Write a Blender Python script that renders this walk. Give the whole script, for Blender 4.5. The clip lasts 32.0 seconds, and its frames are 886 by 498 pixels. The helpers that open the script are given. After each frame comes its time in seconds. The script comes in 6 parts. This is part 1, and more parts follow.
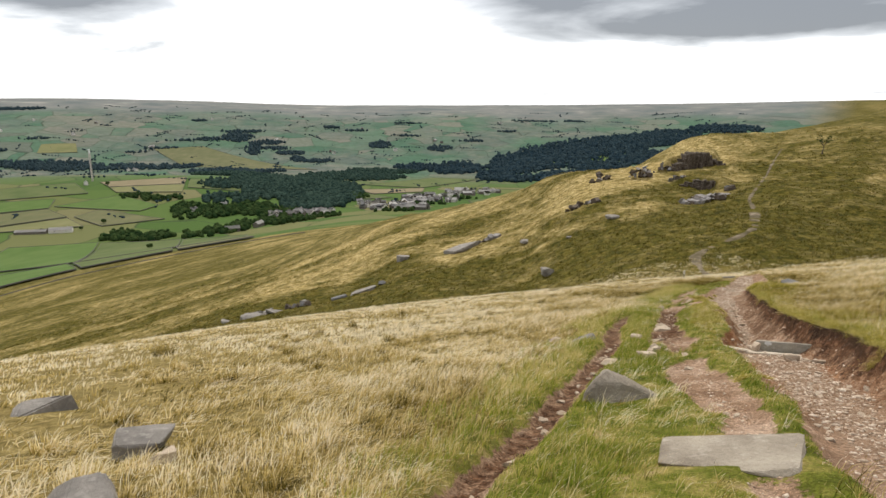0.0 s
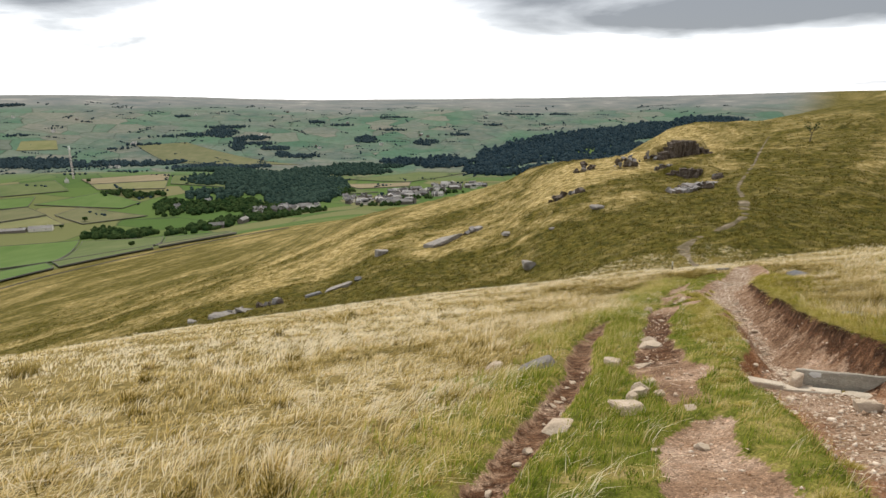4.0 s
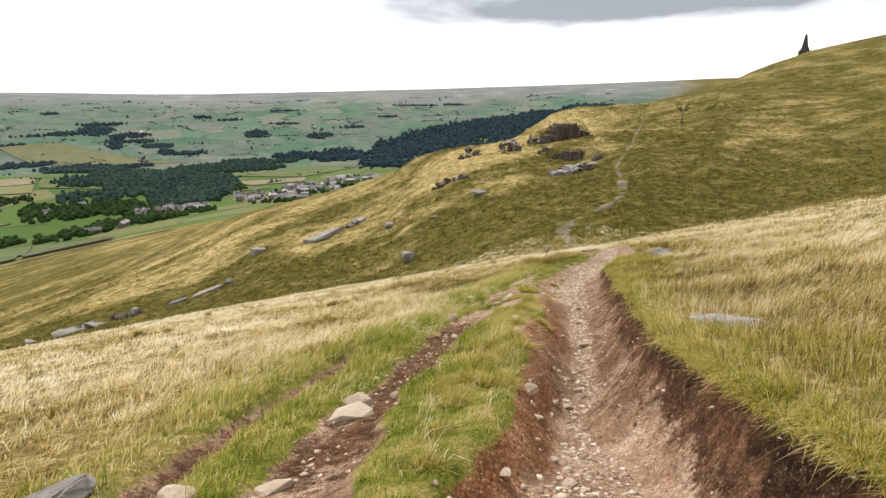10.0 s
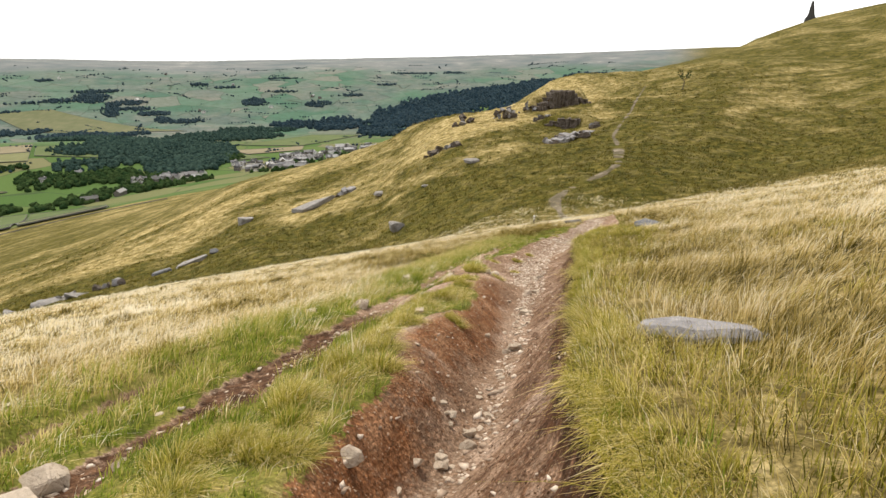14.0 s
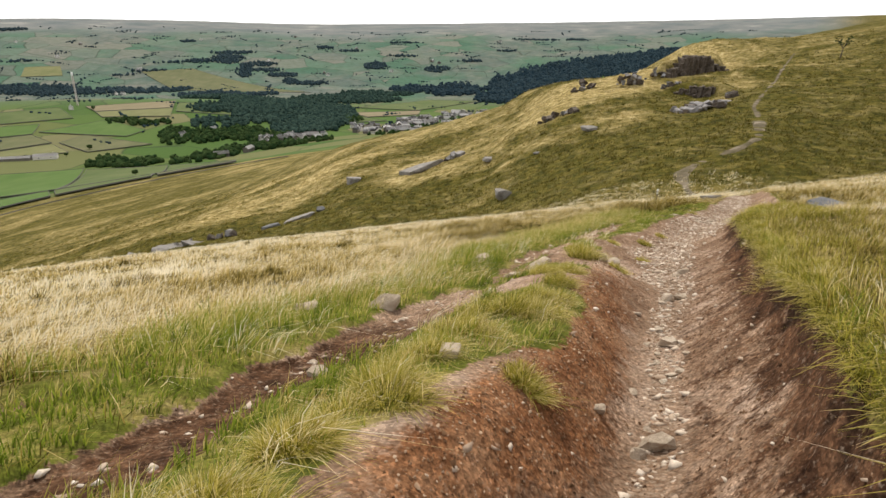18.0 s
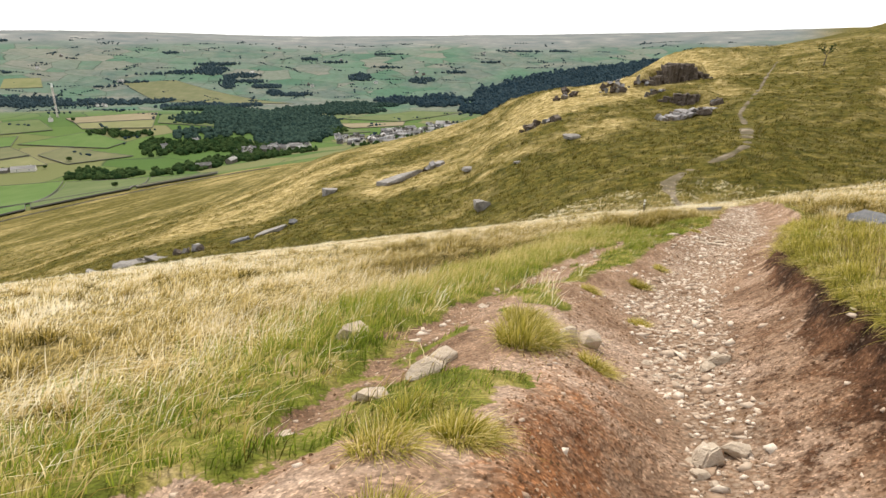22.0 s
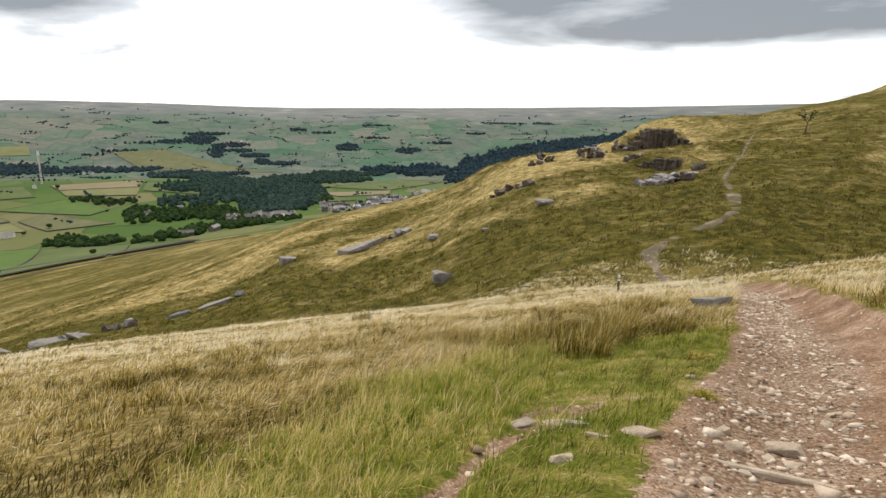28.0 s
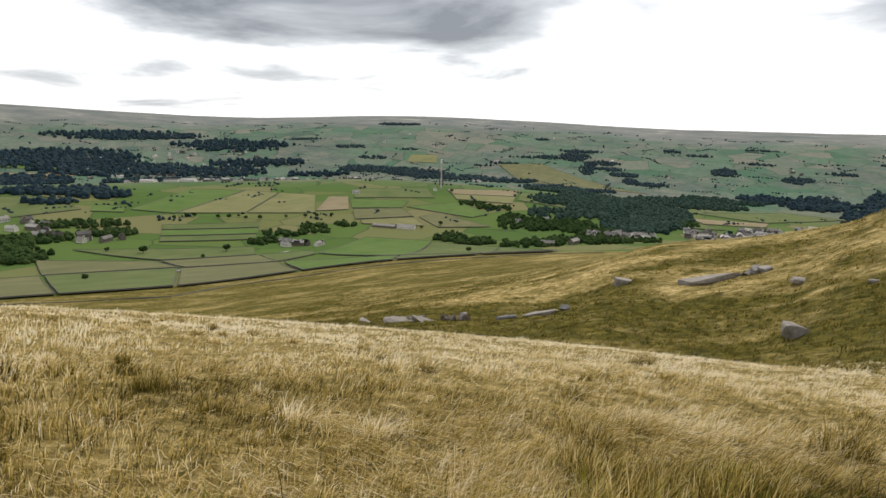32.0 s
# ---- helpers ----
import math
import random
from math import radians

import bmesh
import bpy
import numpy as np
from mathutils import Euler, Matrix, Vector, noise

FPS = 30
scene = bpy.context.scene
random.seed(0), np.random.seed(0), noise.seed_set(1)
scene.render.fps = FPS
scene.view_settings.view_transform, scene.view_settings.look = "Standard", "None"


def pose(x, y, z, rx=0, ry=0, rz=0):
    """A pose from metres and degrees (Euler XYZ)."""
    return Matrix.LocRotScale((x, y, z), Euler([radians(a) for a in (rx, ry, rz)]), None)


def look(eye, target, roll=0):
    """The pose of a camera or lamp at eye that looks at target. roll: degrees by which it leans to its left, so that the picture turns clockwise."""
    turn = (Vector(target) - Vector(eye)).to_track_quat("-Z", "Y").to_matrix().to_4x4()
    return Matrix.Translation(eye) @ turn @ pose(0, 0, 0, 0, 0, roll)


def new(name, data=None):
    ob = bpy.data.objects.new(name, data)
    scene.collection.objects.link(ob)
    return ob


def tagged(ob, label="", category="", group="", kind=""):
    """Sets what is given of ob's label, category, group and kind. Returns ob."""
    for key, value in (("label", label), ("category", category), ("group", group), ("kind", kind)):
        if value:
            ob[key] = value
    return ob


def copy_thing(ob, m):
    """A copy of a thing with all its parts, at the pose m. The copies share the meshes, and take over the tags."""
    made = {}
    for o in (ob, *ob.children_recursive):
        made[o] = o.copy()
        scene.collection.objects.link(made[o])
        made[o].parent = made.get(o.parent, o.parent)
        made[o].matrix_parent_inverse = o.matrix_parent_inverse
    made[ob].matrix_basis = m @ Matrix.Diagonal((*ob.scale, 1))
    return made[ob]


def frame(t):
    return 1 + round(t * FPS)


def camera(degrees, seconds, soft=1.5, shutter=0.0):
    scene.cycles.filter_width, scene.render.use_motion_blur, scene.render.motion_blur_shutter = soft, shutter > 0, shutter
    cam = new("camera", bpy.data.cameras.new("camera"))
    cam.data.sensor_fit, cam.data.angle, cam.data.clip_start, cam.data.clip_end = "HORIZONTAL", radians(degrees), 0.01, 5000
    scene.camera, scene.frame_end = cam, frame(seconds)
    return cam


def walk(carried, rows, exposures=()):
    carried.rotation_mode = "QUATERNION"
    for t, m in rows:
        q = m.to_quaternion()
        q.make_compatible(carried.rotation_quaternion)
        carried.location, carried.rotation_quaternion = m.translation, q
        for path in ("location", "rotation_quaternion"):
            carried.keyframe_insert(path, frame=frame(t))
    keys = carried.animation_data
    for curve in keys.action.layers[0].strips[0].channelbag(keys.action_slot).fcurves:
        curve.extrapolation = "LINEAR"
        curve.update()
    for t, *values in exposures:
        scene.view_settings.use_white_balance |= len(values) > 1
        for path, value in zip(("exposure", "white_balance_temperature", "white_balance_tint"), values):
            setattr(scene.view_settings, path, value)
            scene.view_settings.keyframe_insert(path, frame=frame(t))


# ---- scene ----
cam = camera(70.27, 32.0)

# seconds, metres, degrees
PATH = (
    (0.0, 0.000, 0.000, 1.550, 76.700, -0.000, 0.000),
    (0.5, 0.129, 0.510, 1.393, 76.299, 0.057, 0.188),
    (1.0, 0.199, 1.037, 1.150, 75.978, 0.172, 0.593),
    (1.5, 0.484, 1.549, 0.912, 75.619, 0.399, 1.364),
    (2.0, 0.749, 2.155, 0.784, 75.792, 0.505, 1.344),
    (2.5, 0.975, 2.775, 0.627, 76.007, 0.529, 1.021),
    (4.5, 2.034, 5.295, 0.195, 76.170, 0.525, -3.539),
    (5.0, 2.371, 5.660, 0.166, 75.813, 0.706, -6.857),
    (5.5, 2.593, 5.986, 0.064, 75.403, 0.754, -9.291),
    (6.0, 3.011, 6.141, -0.117, 75.186, 0.888, -9.685),
    (6.5, 3.596, 6.401, -0.278, 75.042, 1.137, -10.585),
    (7.0, 4.142, 6.758, -0.464, 75.063, 1.245, -12.616),
    (7.5, 4.589, 7.210, -0.637, 75.164, 1.233, -13.790),
    (8.0, 4.864, 7.661, -0.792, 75.368, 1.217, -13.553),
    (8.5, 5.048, 8.227, -0.908, 75.445, 1.125, -12.873),
    (9.0, 5.209, 8.813, -1.023, 75.433, 1.152, -11.971),
    (9.5, 5.358, 9.464, -1.133, 75.427, 1.047, -11.228),
    (10.0, 5.646, 10.056, -1.258, 75.340, 1.088, -10.577),
    (10.5, 5.872, 10.590, -1.342, 75.178, 1.064, -10.703),
    (11.0, 6.170, 10.982, -1.432, 74.896, 1.075, -10.903),
    (11.5, 6.438, 11.340, -1.538, 74.424, 1.109, -11.391),
    (12.0, 6.678, 11.510, -1.572, 74.034, 1.071, -11.850),
    (12.5, 6.952, 11.714, -1.631, 73.604, 1.077, -11.772),
    (13.0, 7.228, 11.915, -1.764, 73.032, 1.075, -12.082),
    (13.5, 7.389, 12.090, -1.885, 72.650, 1.033, -11.616),
    (14.0, 7.528, 12.396, -1.994, 72.632, 0.850, -10.563),
    (14.5, 7.681, 12.688, -2.102, 72.776, 0.784, -7.734),
    (15.0, 7.674, 13.077, -2.271, 72.779, 0.400, -4.012),
    (15.5, 7.784, 13.487, -2.446, 72.684, 0.341, -1.603),
    (17.5, 8.310, 15.795, -3.110, 70.478, 0.326, -0.177),
    (18.0, 8.440, 16.244, -3.241, 69.914, 0.354, -0.060),
    (18.5, 8.564, 16.711, -3.380, 69.483, 0.308, -0.088),
    (19.0, 8.718, 17.145, -3.491, 69.101, 0.358, 0.116),
    (19.5, 8.926, 17.657, -3.601, 68.990, 0.400, -0.103),
    (20.0, 9.077, 18.116, -3.692, 69.043, 0.377, -0.205),
    (20.5, 9.205, 18.575, -3.840, 69.537, 0.276, -0.465),
    (21.0, 9.283, 19.062, -3.975, 69.939, 0.240, -0.601),
    (21.5, 9.469, 19.635, -4.093, 70.383, 0.307, -0.996),
    (22.0, 9.631, 20.261, -4.255, 70.881, 0.311, -1.402),
    (22.5, 9.936, 20.816, -4.406, 71.406, 0.341, -2.187),
    (23.0, 10.232, 21.480, -4.578, 71.913, 0.328, -2.521),
    (23.5, 10.586, 22.162, -4.727, 72.364, 0.342, -2.924),
    (24.0, 10.813, 22.806, -4.880, 72.869, 0.317, -3.366),
    (24.5, 11.237, 23.395, -4.996, 73.415, 0.416, -3.856),
    (25.0, 11.601, 23.999, -5.126, 73.983, 0.381, -4.255),
    (25.5, 11.914, 24.643, -5.225, 74.509, 0.318, -4.351),
    (27.5, 12.984, 28.230, -6.058, 76.508, 0.013, -4.226),
    (28.0, 13.191, 28.823, -6.160, 77.028, -0.082, -2.555),
    (28.5, 13.515, 29.328, -6.268, 77.582, -0.206, 1.005),
    (29.0, 13.840, 29.845, -6.400, 77.877, -0.346, 3.470),
    (29.5, 14.191, 30.399, -6.545, 77.995, -0.591, 7.900),
    (30.0, 14.440, 31.025, -6.707, 78.101, -0.809, 12.804),
    (30.5, 14.683, 31.717, -6.820, 78.024, -0.946, 17.430),
    (31.0, 14.931, 32.405, -6.929, 78.019, -1.076, 20.582),
    (31.5, 15.163, 33.071, -7.052, 78.234, -1.103, 23.603),
    (32.0, 15.299, 33.714, -7.160, 78.412, -1.355, 30.104),
)
walk(cam, [(t, pose(x, y, z, rx, ry, rz)) for t, x, y, z, rx, ry, rz in PATH],
     ((0, -0.16), (2.5, -0.2), (6, 0.04), (10, 0.18), (13, 0.22), (15.5, 0.2), (17.5, -0.06), (18, -0.04), (19, 0.24), (20, 0.32), (22, 0.3), (23, 0.16), (24, 0.14), (25.5, 0.04), (28, -0.14), (29, -0.42), (30, -0.66), (31, -0.66), (32, -0.3)))
# ---- path end ----
# ---- sky and sun ----
SUN_UP, SUN_TURN = 48.0, -8.0  # degrees above the horizon, and from +y towards +x
world = bpy.data.worlds.new("sky")
scene.world = world
world.use_nodes = True
wn, wl = world.node_tree.nodes, world.node_tree.links
wn.clear()
sky = wn.new("ShaderNodeTexSky")
sky.sky_type, sky.sun_disc = "NISHITA", False
sky.sun_elevation, sky.sun_rotation = radians(SUN_UP), radians(SUN_TURN)
clear_sky = wn.new("ShaderNodeBackground")
clear_sky.inputs["Strength"].default_value = 0.12
wl.new(sky.outputs[0], clear_sky.inputs["Color"])
where = wn.new("ShaderNodeTexCoord")


def sky_math(op, a, b=None, c=None):
    n = wn.new("ShaderNodeMath")
    n.operation = op
    for k, v in enumerate((a, b, c)):
        if v is None:
            continue
        if isinstance(v, (int, float)):
            n.inputs[k].default_value = v
        else:
            wl.new(v, n.inputs[k])
    return n.outputs[0]


split = wn.new("ShaderNodeSeparateXYZ")
wl.new(where.outputs["Generated"], split.inputs[0])
lift = sky_math("ADD", sky_math("MAXIMUM", split.outputs[2], 0.0), 0.13)
flat = wn.new("ShaderNodeCombineXYZ")
wl.new(sky_math("DIVIDE", split.outputs[0], lift), flat.inputs[0])
wl.new(sky_math("DIVIDE", split.outputs[1], lift), flat.inputs[1])
puffs = wn.new("ShaderNodeTexNoise")
puffs.inputs["Scale"].default_value, puffs.inputs["Detail"].default_value = 0.8, 9.0
puffs.inputs["Roughness"].default_value, puffs.inputs["Distortion"].default_value = 0.55, 0.35
wl.new(flat.outputs[0], puffs.inputs["Vector"])


def ramp_sky(value, lo, hi):
    n = wn.new("ShaderNodeMapRange")
    n.interpolation_type = "SMOOTHSTEP"
    wl.new(value, n.inputs[0])
    n.inputs[1].default_value, n.inputs[2].default_value = lo, hi
    return n.outputs[0]


turn = sky_math("ARCTAN2", split.outputs[0], split.outputs[1])


def bank(turn0, turn1, up0, up1, soft_turn, soft_up):
    """A bank of cloud between two bearings and two heights, in degrees."""
    t0, t1, st = radians(turn0), radians(turn1), radians(soft_turn)
    low, high, su = math.sin(radians(up0)), math.sin(radians(up1)), math.sin(radians(soft_up))
    a = sky_math("MULTIPLY", ramp_sky(turn, t0 - st, t0 + st), sky_math("SUBTRACT", 1.0, ramp_sky(turn, t1 - st, t1 + st)))
    b = sky_math("MULTIPLY", ramp_sky(split.outputs[2], low - su, low + su), sky_math("SUBTRACT", 1.0, ramp_sky(split.outputs[2], high - su, high + su)))
    return sky_math("MULTIPLY", a, b)


heavy = sky_math("ADD", sky_math("MULTIPLY", bank(5, 62, 4.8, 40, 6, 1.3), 0.5), sky_math("MULTIPLY", bank(-52, -24, 6.0, 14.0, 7, 1.3), 0.46))
heavy = sky_math("ADD", heavy, sky_math("MULTIPLY", bank(-75, -44, 9.5, 26, 8, 3.0), 0.36))
heavy = sky_math("ADD", heavy, sky_math("MULTIPLY", bank(-18, 8, 9.0, 22, 7, 3.5), 0.2))
heavy = sky_math("ADD", sky_math("MULTIPLY", sky_math("SUBTRACT", puffs.outputs[0], 0.5), 1.35), heavy)
heavy = sky_math("ADD", heavy, sky_math("MULTIPLY", bank(-62, -30, 1.9, 4.4, 9, 1.0), 0.21))
tone = wn.new("ShaderNodeValToRGB")
tone.color_ramp.elements[0].position, tone.color_ramp.elements[0].color = 0.10, (1.0, 1.0, 1.0, 1)
tone.color_ramp.elements[1].position, tone.color_ramp.elements[1].color = 0.50, (0.22, 0.232, 0.255, 1)
mid = tone.color_ramp.elements.new(0.24)
mid.color = (0.58, 0.60, 0.63, 1)
wl.new(heavy, tone.inputs[0])
cloud = wn.new("ShaderNodeBackground")
wl.new(sky_math("SUBTRACT", 1.6, sky_math("MULTIPLY", ramp_sky(split.outputs[2], 0.22, 0.8), 0.8)), cloud.inputs["Strength"])
wl.new(tone.outputs[0], cloud.inputs["Color"])
both = wn.new("ShaderNodeMixShader")
both.inputs[0].default_value = 0.9
wl.new(clear_sky.outputs[0], both.inputs[1])
wl.new(cloud.outputs[0], both.inputs[2])
out = wn.new("ShaderNodeOutputWorld")
wl.new(both.outputs[0], out.inputs["Surface"])

sun_lamp = bpy.data.lights.new("sun", "SUN")
sun_lamp.energy, sun_lamp.angle, sun_lamp.color = 3.7, radians(6), (1.0, 0.92, 0.80)
sun = new("sun", sun_lamp)
sun_way = Vector((math.sin(radians(SUN_TURN)) * math.cos(radians(SUN_UP)), math.cos(radians(SUN_TURN)) * math.cos(radians(SUN_UP)), math.sin(radians(SUN_UP))))
sun.matrix_world = look(sun_way * 200, (0, 0, 0))

# ---- land: heights in metres, z up, by plan ----
HUB = (8.0, 20.0)
BEAR = np.array([-90, -66, -48, -34, -21, -14, -8, -2, 4, 10, 16, 22, 28, 35, 42, 55, 75], float)
# knots along each bearing from the hub: near brow, gully, spur brow, moor edge, field shelf, shelf back, wooded valley, far slope, far skyline
BROW_R = np.array([34, 36, 38, 42, 46, 48, 48, 48, 46, 44, 42, 42, 44, 52, 64, 84, 100], float)
GULLY_R = np.array([80, 80, 80, 78, 76, 74, 72, 68, 66, 64, 62, 60, 62, 72, 90, 122, 150], float)
GULLY_Z = np.array([-20, -28, -31, -31, -31, -30, -28, -26.5, -24.5, -22, -20, -19, -18.5, -18.5, -18, -14, 0], float)
SPUR_R = np.array([130, 130, 130, 134, 150, 168, 178, 190, 185, 159, 155, 205, 235, 280, 400, 400, 400], float)
SPUR_Z = np.array([-40, -50, -51, -49, -46.5, -44, -38.5, -35.5, -29.5, -19, -15.5, -11.5, -9, -3, 15, 30, 50], float)
EDGE_R = np.array([430, 430, 430, 470, 500, 500, 500, 450, 400, 380, 380, 420, 450, 480, 600, 700, 700], float)
EDGE_Z = np.array([-105, -117, -119, -115, -110, -104, -100, -90, -80, -75, -70, -65, -60, -4, 20, 50, 80], float)
SHELF_R = np.array([1000, 1000, 1050, 1100, 1150, 1200, 1200, 1200, 1200, 1200, 1200, 1200, 1200, 900, 900, 900, 900], float)
SHELF_Z = np.array([-190, -200, -210, -212, -212, -210, -205, -205, -200, -195, -190, -185, -180, -20, 24, 70, 100], float)
BACK_R = np.array([1850, 1850, 1850, 1850, 1750, 1650, 1600, 1600, 1600, 1600, 1600, 1600, 1600, 1500, 1400, 1400, 1400], float)
BACK_Z = np.array([-185, -192, -190, -184, -200, -214, -222, -225, -225, -225, -222, -220, -215, -130, 0, 80, 110], float)
WOOD_R = np.full(17, 2200.0)
WOOD_Z = np.array([-220, -226, -230, -230, -230, -232, -235, -238, -238, -235, -230, -225, -215, -170, -60, 60, 100], float)
SLOPE_R = np.full(17, 3100.0)
SLOPE_Z = np.array([-120, -120, -120, -105, -115, -120, -125, -130, -135, -140, -140, -135, -130, -110, -60, 40, 80], float)
SKY_R = np.full(17, 4150.0)
SKY_Z = np.array([30, 22, -32, 6, -10, -34, -42, -44, -42, -40, -34, -28, -16, -4, 0, 40, 60], float)
KNOT_R = np.stack([np.zeros(17), BROW_R, GULLY_R, SPUR_R, EDGE_R, SHELF_R, BACK_R, WOOD_R, SLOPE_R, SKY_R, SKY_R + 700], 1)


def plane(x, y):
    """The open hillside that the track runs down."""
    return 0.103 * x - 0.290 * y - 0.34


def spun(x, y, seed):
    """A repeatable random number for each whole x, y."""
    n = np.sin(x * 127.1 + y * 311.7 + seed * 74.7) * 43758.5453
    return n - np.floor(n)


def ripple(x, y, size, seed=0, octaves=3):
    """Smooth uneven ground, about -1 to 1."""
    total, gain = 0.0, 1.0
    for o in range(octaves):
        u, v = x / size + 17.3 * o, y / size - 9.1 * o
        i, j = np.floor(u), np.floor(v)
        a, b = u - i, v - j
        a, b = a * a * (3 - 2 * a), b * b * (3 - 2 * b)
        lo = spun(i, j, seed) * (1 - a) + spun(i + 1, j, seed) * a
        hi = spun(i, j + 1, seed) * (1 - a) + spun(i + 1, j + 1, seed) * a
        total = total + gain * ((lo * (1 - b) + hi * b) * 2 - 1)
        size, gain = size * 0.47, gain * 0.5
    return total / 1.6


def step(a, b, v):
    s = np.clip((v - a) / (b - a), 0, 1)
    return s * s * (3 - 2 * s)


def smooth_table(bearing, table):
    """A table by bearing, read with a smooth curve."""
    slope = np.gradient(table, BEAR)
    b = np.clip(bearing, BEAR[0], BEAR[-1])
    k = np.clip(np.searchsorted(BEAR, b) - 1, 0, len(BEAR) - 2)
    w = BEAR[k + 1] - BEAR[k]
    s = (b - BEAR[k]) / w
    return ((2 * s**3 - 3 * s**2 + 1) * table[k] + (s**3 - 2 * s**2 + s) * w * slope[k]
            + (3 * s**2 - 2 * s**3) * table[k + 1] + (s**3 - s**2) * w * slope[k + 1])


def land(x, y):
    """The large shape: hillside, gully, spur, valley and far moor."""
    dx, dy = x - HUB[0], y - HUB[1]
    r, bearing = np.hypot(dx, dy), np.degrees(np.arctan2(dx, dy))
    behind = np.clip((np.abs(bearing) - 85) / 60, 0, 1)
    rs = [smooth_table(bearing, KNOT_R[:, k]) for k in range(11)]
    b = np.radians(np.clip(bearing, -90, 75))
    hub_z = plane(*HUB)
    brow = plane(HUB[0] + rs[1] * np.sin(b), HUB[1] + rs[1] * np.cos(b)) - 0.35
    zs = [hub_z + 0 * r, brow] + [smooth_table(bearing, t) for t in (GULLY_Z, SPUR_Z, EDGE_Z, SHELF_Z, BACK_Z, WOOD_Z, SLOPE_Z, SKY_Z, SKY_Z + 6)]
    rs, zs = np.stack(rs), np.stack(zs)
    d = np.diff(zs, axis=0) / np.diff(rs, axis=0)
    m = np.zeros_like(zs)
    m[0], m[-1] = d[0], d[-1]
    m[1:-1] = np.where(d[:-1] * d[1:] > 0, 2 * d[:-1] * d[1:] / (d[:-1] + d[1:] + 1e-12), 0)
    out = np.zeros_like(r)
    for k in range(10):
        w = rs[k + 1] - rs[k]
        s = np.clip((r - rs[k]) / w, 0, 1)
        z = ((2 * s**3 - 3 * s**2 + 1) * zs[k] + (s**3 - 2 * s**2 + s) * w * m[k] + (3 * s**2 - 2 * s**3) * zs[k + 1] + (s**3 - s**2) * w * m[k + 1])
        out = np.where((r >= rs[k]) & (r <= rs[k + 1] if k < 9 else r >= rs[k]), z, out)
    near = plane(x, y) - 0.35 * step(24, 40, r)
    t = step(0.75, 1.0, r / rs[1])
    front = near * (1 - t) + out * t
    climb = plane(x, y) + 0.0004 * r * r * (r < 400) + (r >= 400) * (64 + 0.02 * (r - 400))
    climb = np.clip(climb, -200, 120)
    return front * (1 - step(0, 1, behind)) + climb * step(0, 1, behind)


# the worn track, by distance up the plan: edges, depth and the trodden line beside it
TRACK_Y = np.array([-6, 4.7, 6.5, 9.2, 11, 12.8, 14.8, 17.2, 19.3, 22, 24.2, 27, 29.5, 32.4, 34.7, 37.2, 42, 47, 58])
TRACK_L = np.array([1.5, 3.1, 3.9, 4.85, 5.45, 6.02, 7.1, 8.1, 8.9, 9.95, 10.5, 11.4, 13.05, 14.6, 16.2, 17.8, 20.4, 23.0, 29.0])
RIM_R = np.array([4.6, 5.3, 5.7, 6.6, 7.62, 8.02, 8.6, 9.5, 10.5, 11.6, 12.4, 13.7, 15.2, 17.0, 18.6, 19.7, 21.9, 24.4, 30.2])
DEPTH = np.array([0.1, 0.28, 0.36, 0.44, 0.48, 0.46, 0.6, 0.66, 0.62, 0.52, 0.42, 0.35, 0.3, 0.25, 0.22, 0.2, 0.15, 0.12, 0.1])
SIDE_Y = np.array([-6, 3, 8, 12.8, 14.5, 16.2, 18.2, 20.2, 22.5, 25.0, 27.0, 31.2, 34, 36])
SIDE_X = np.array([1.0, 2.1, 3.7, 5.1, 5.5, 6.1, 6.9, 7.6, 8.9, 9.6, 10.7, 12.9, 14.6, 16.2])
FURROW_Y = np.array([2.0, 5.3, 7.6, 10.6, 11.8, 13.6, 16.5, 19.0, 23.0])
FURROW_X = np.array([-0.9, 0.5, 1.5, 2.7, 3.2, 3.9, 4.7, 5.7, 8.0])
FARPATH_Y = np.array([46, 58, 74.7, 80, 83, 85.4, 87, 89.2, 91.4, 97, 105, 111.8, 116.3, 131, 150.4, 160, 171, 182, 209])
FARPATH_X = np.array([23, 28, 31.8, 32.9, 35.2, 38.6, 41.2, 44.0, 46.2, 48.9, 52.6, 55.6, 57.0, 66.1, 77.9, 83.7, 89.7, 96.6, 120])
# hollows and swells of the far hillside: x, y, height, reach
SWELLS = ((18.6, 32.4, -0.42, 2.3), (6.83, 12.4, 0.05, 0.75), (10.5, 16.4, -0.14, 1.1), (72, 190, -5.0, 23), (86, 216, 2.0, 14), (16, 100, -1.3, 14), (45, 90, 1.0, 13), (-34, 126, 2.0, 22), (52, 140, -1.2, 14), (2, 160, 0.8, 18))


# rock steps: middle x, y, turn in degrees, half width, height of the shelf behind, its depth and its slant
STEPS = ((62.0, 157.0, 27, 9.0, -11.6, 30, 1.12), (56.6, 136.4, -30, 5.2, -14.9, 11, -0.14))


def shelf(x, y, z):
    """Raises the level ground behind each rock face."""
    for cx, cy, turn, half, top, deep, slant in STEPS:
        c, s = math.cos(math.radians(turn)), math.sin(math.radians(turn))
        a, b = (x - cx) * c + (y - cy) * s, -(x - cx) * s + (y - cy) * c
        a = a - slant * b + 0.8 * ripple(x, y, 3.0, 91, 2)
        b = b + 0.5 * ripple(x, y, 2.2, 92, 2)
        hold = step(-0.7, 0.9, b) * (1 - step(0.45 * deep, deep, b)) * (1 - step(half * 0.8, half * 1.35, np.abs(a)))
        z = z + hold * np.maximum(0, top - 0.25 * np.abs(a) / half - z)
    return z


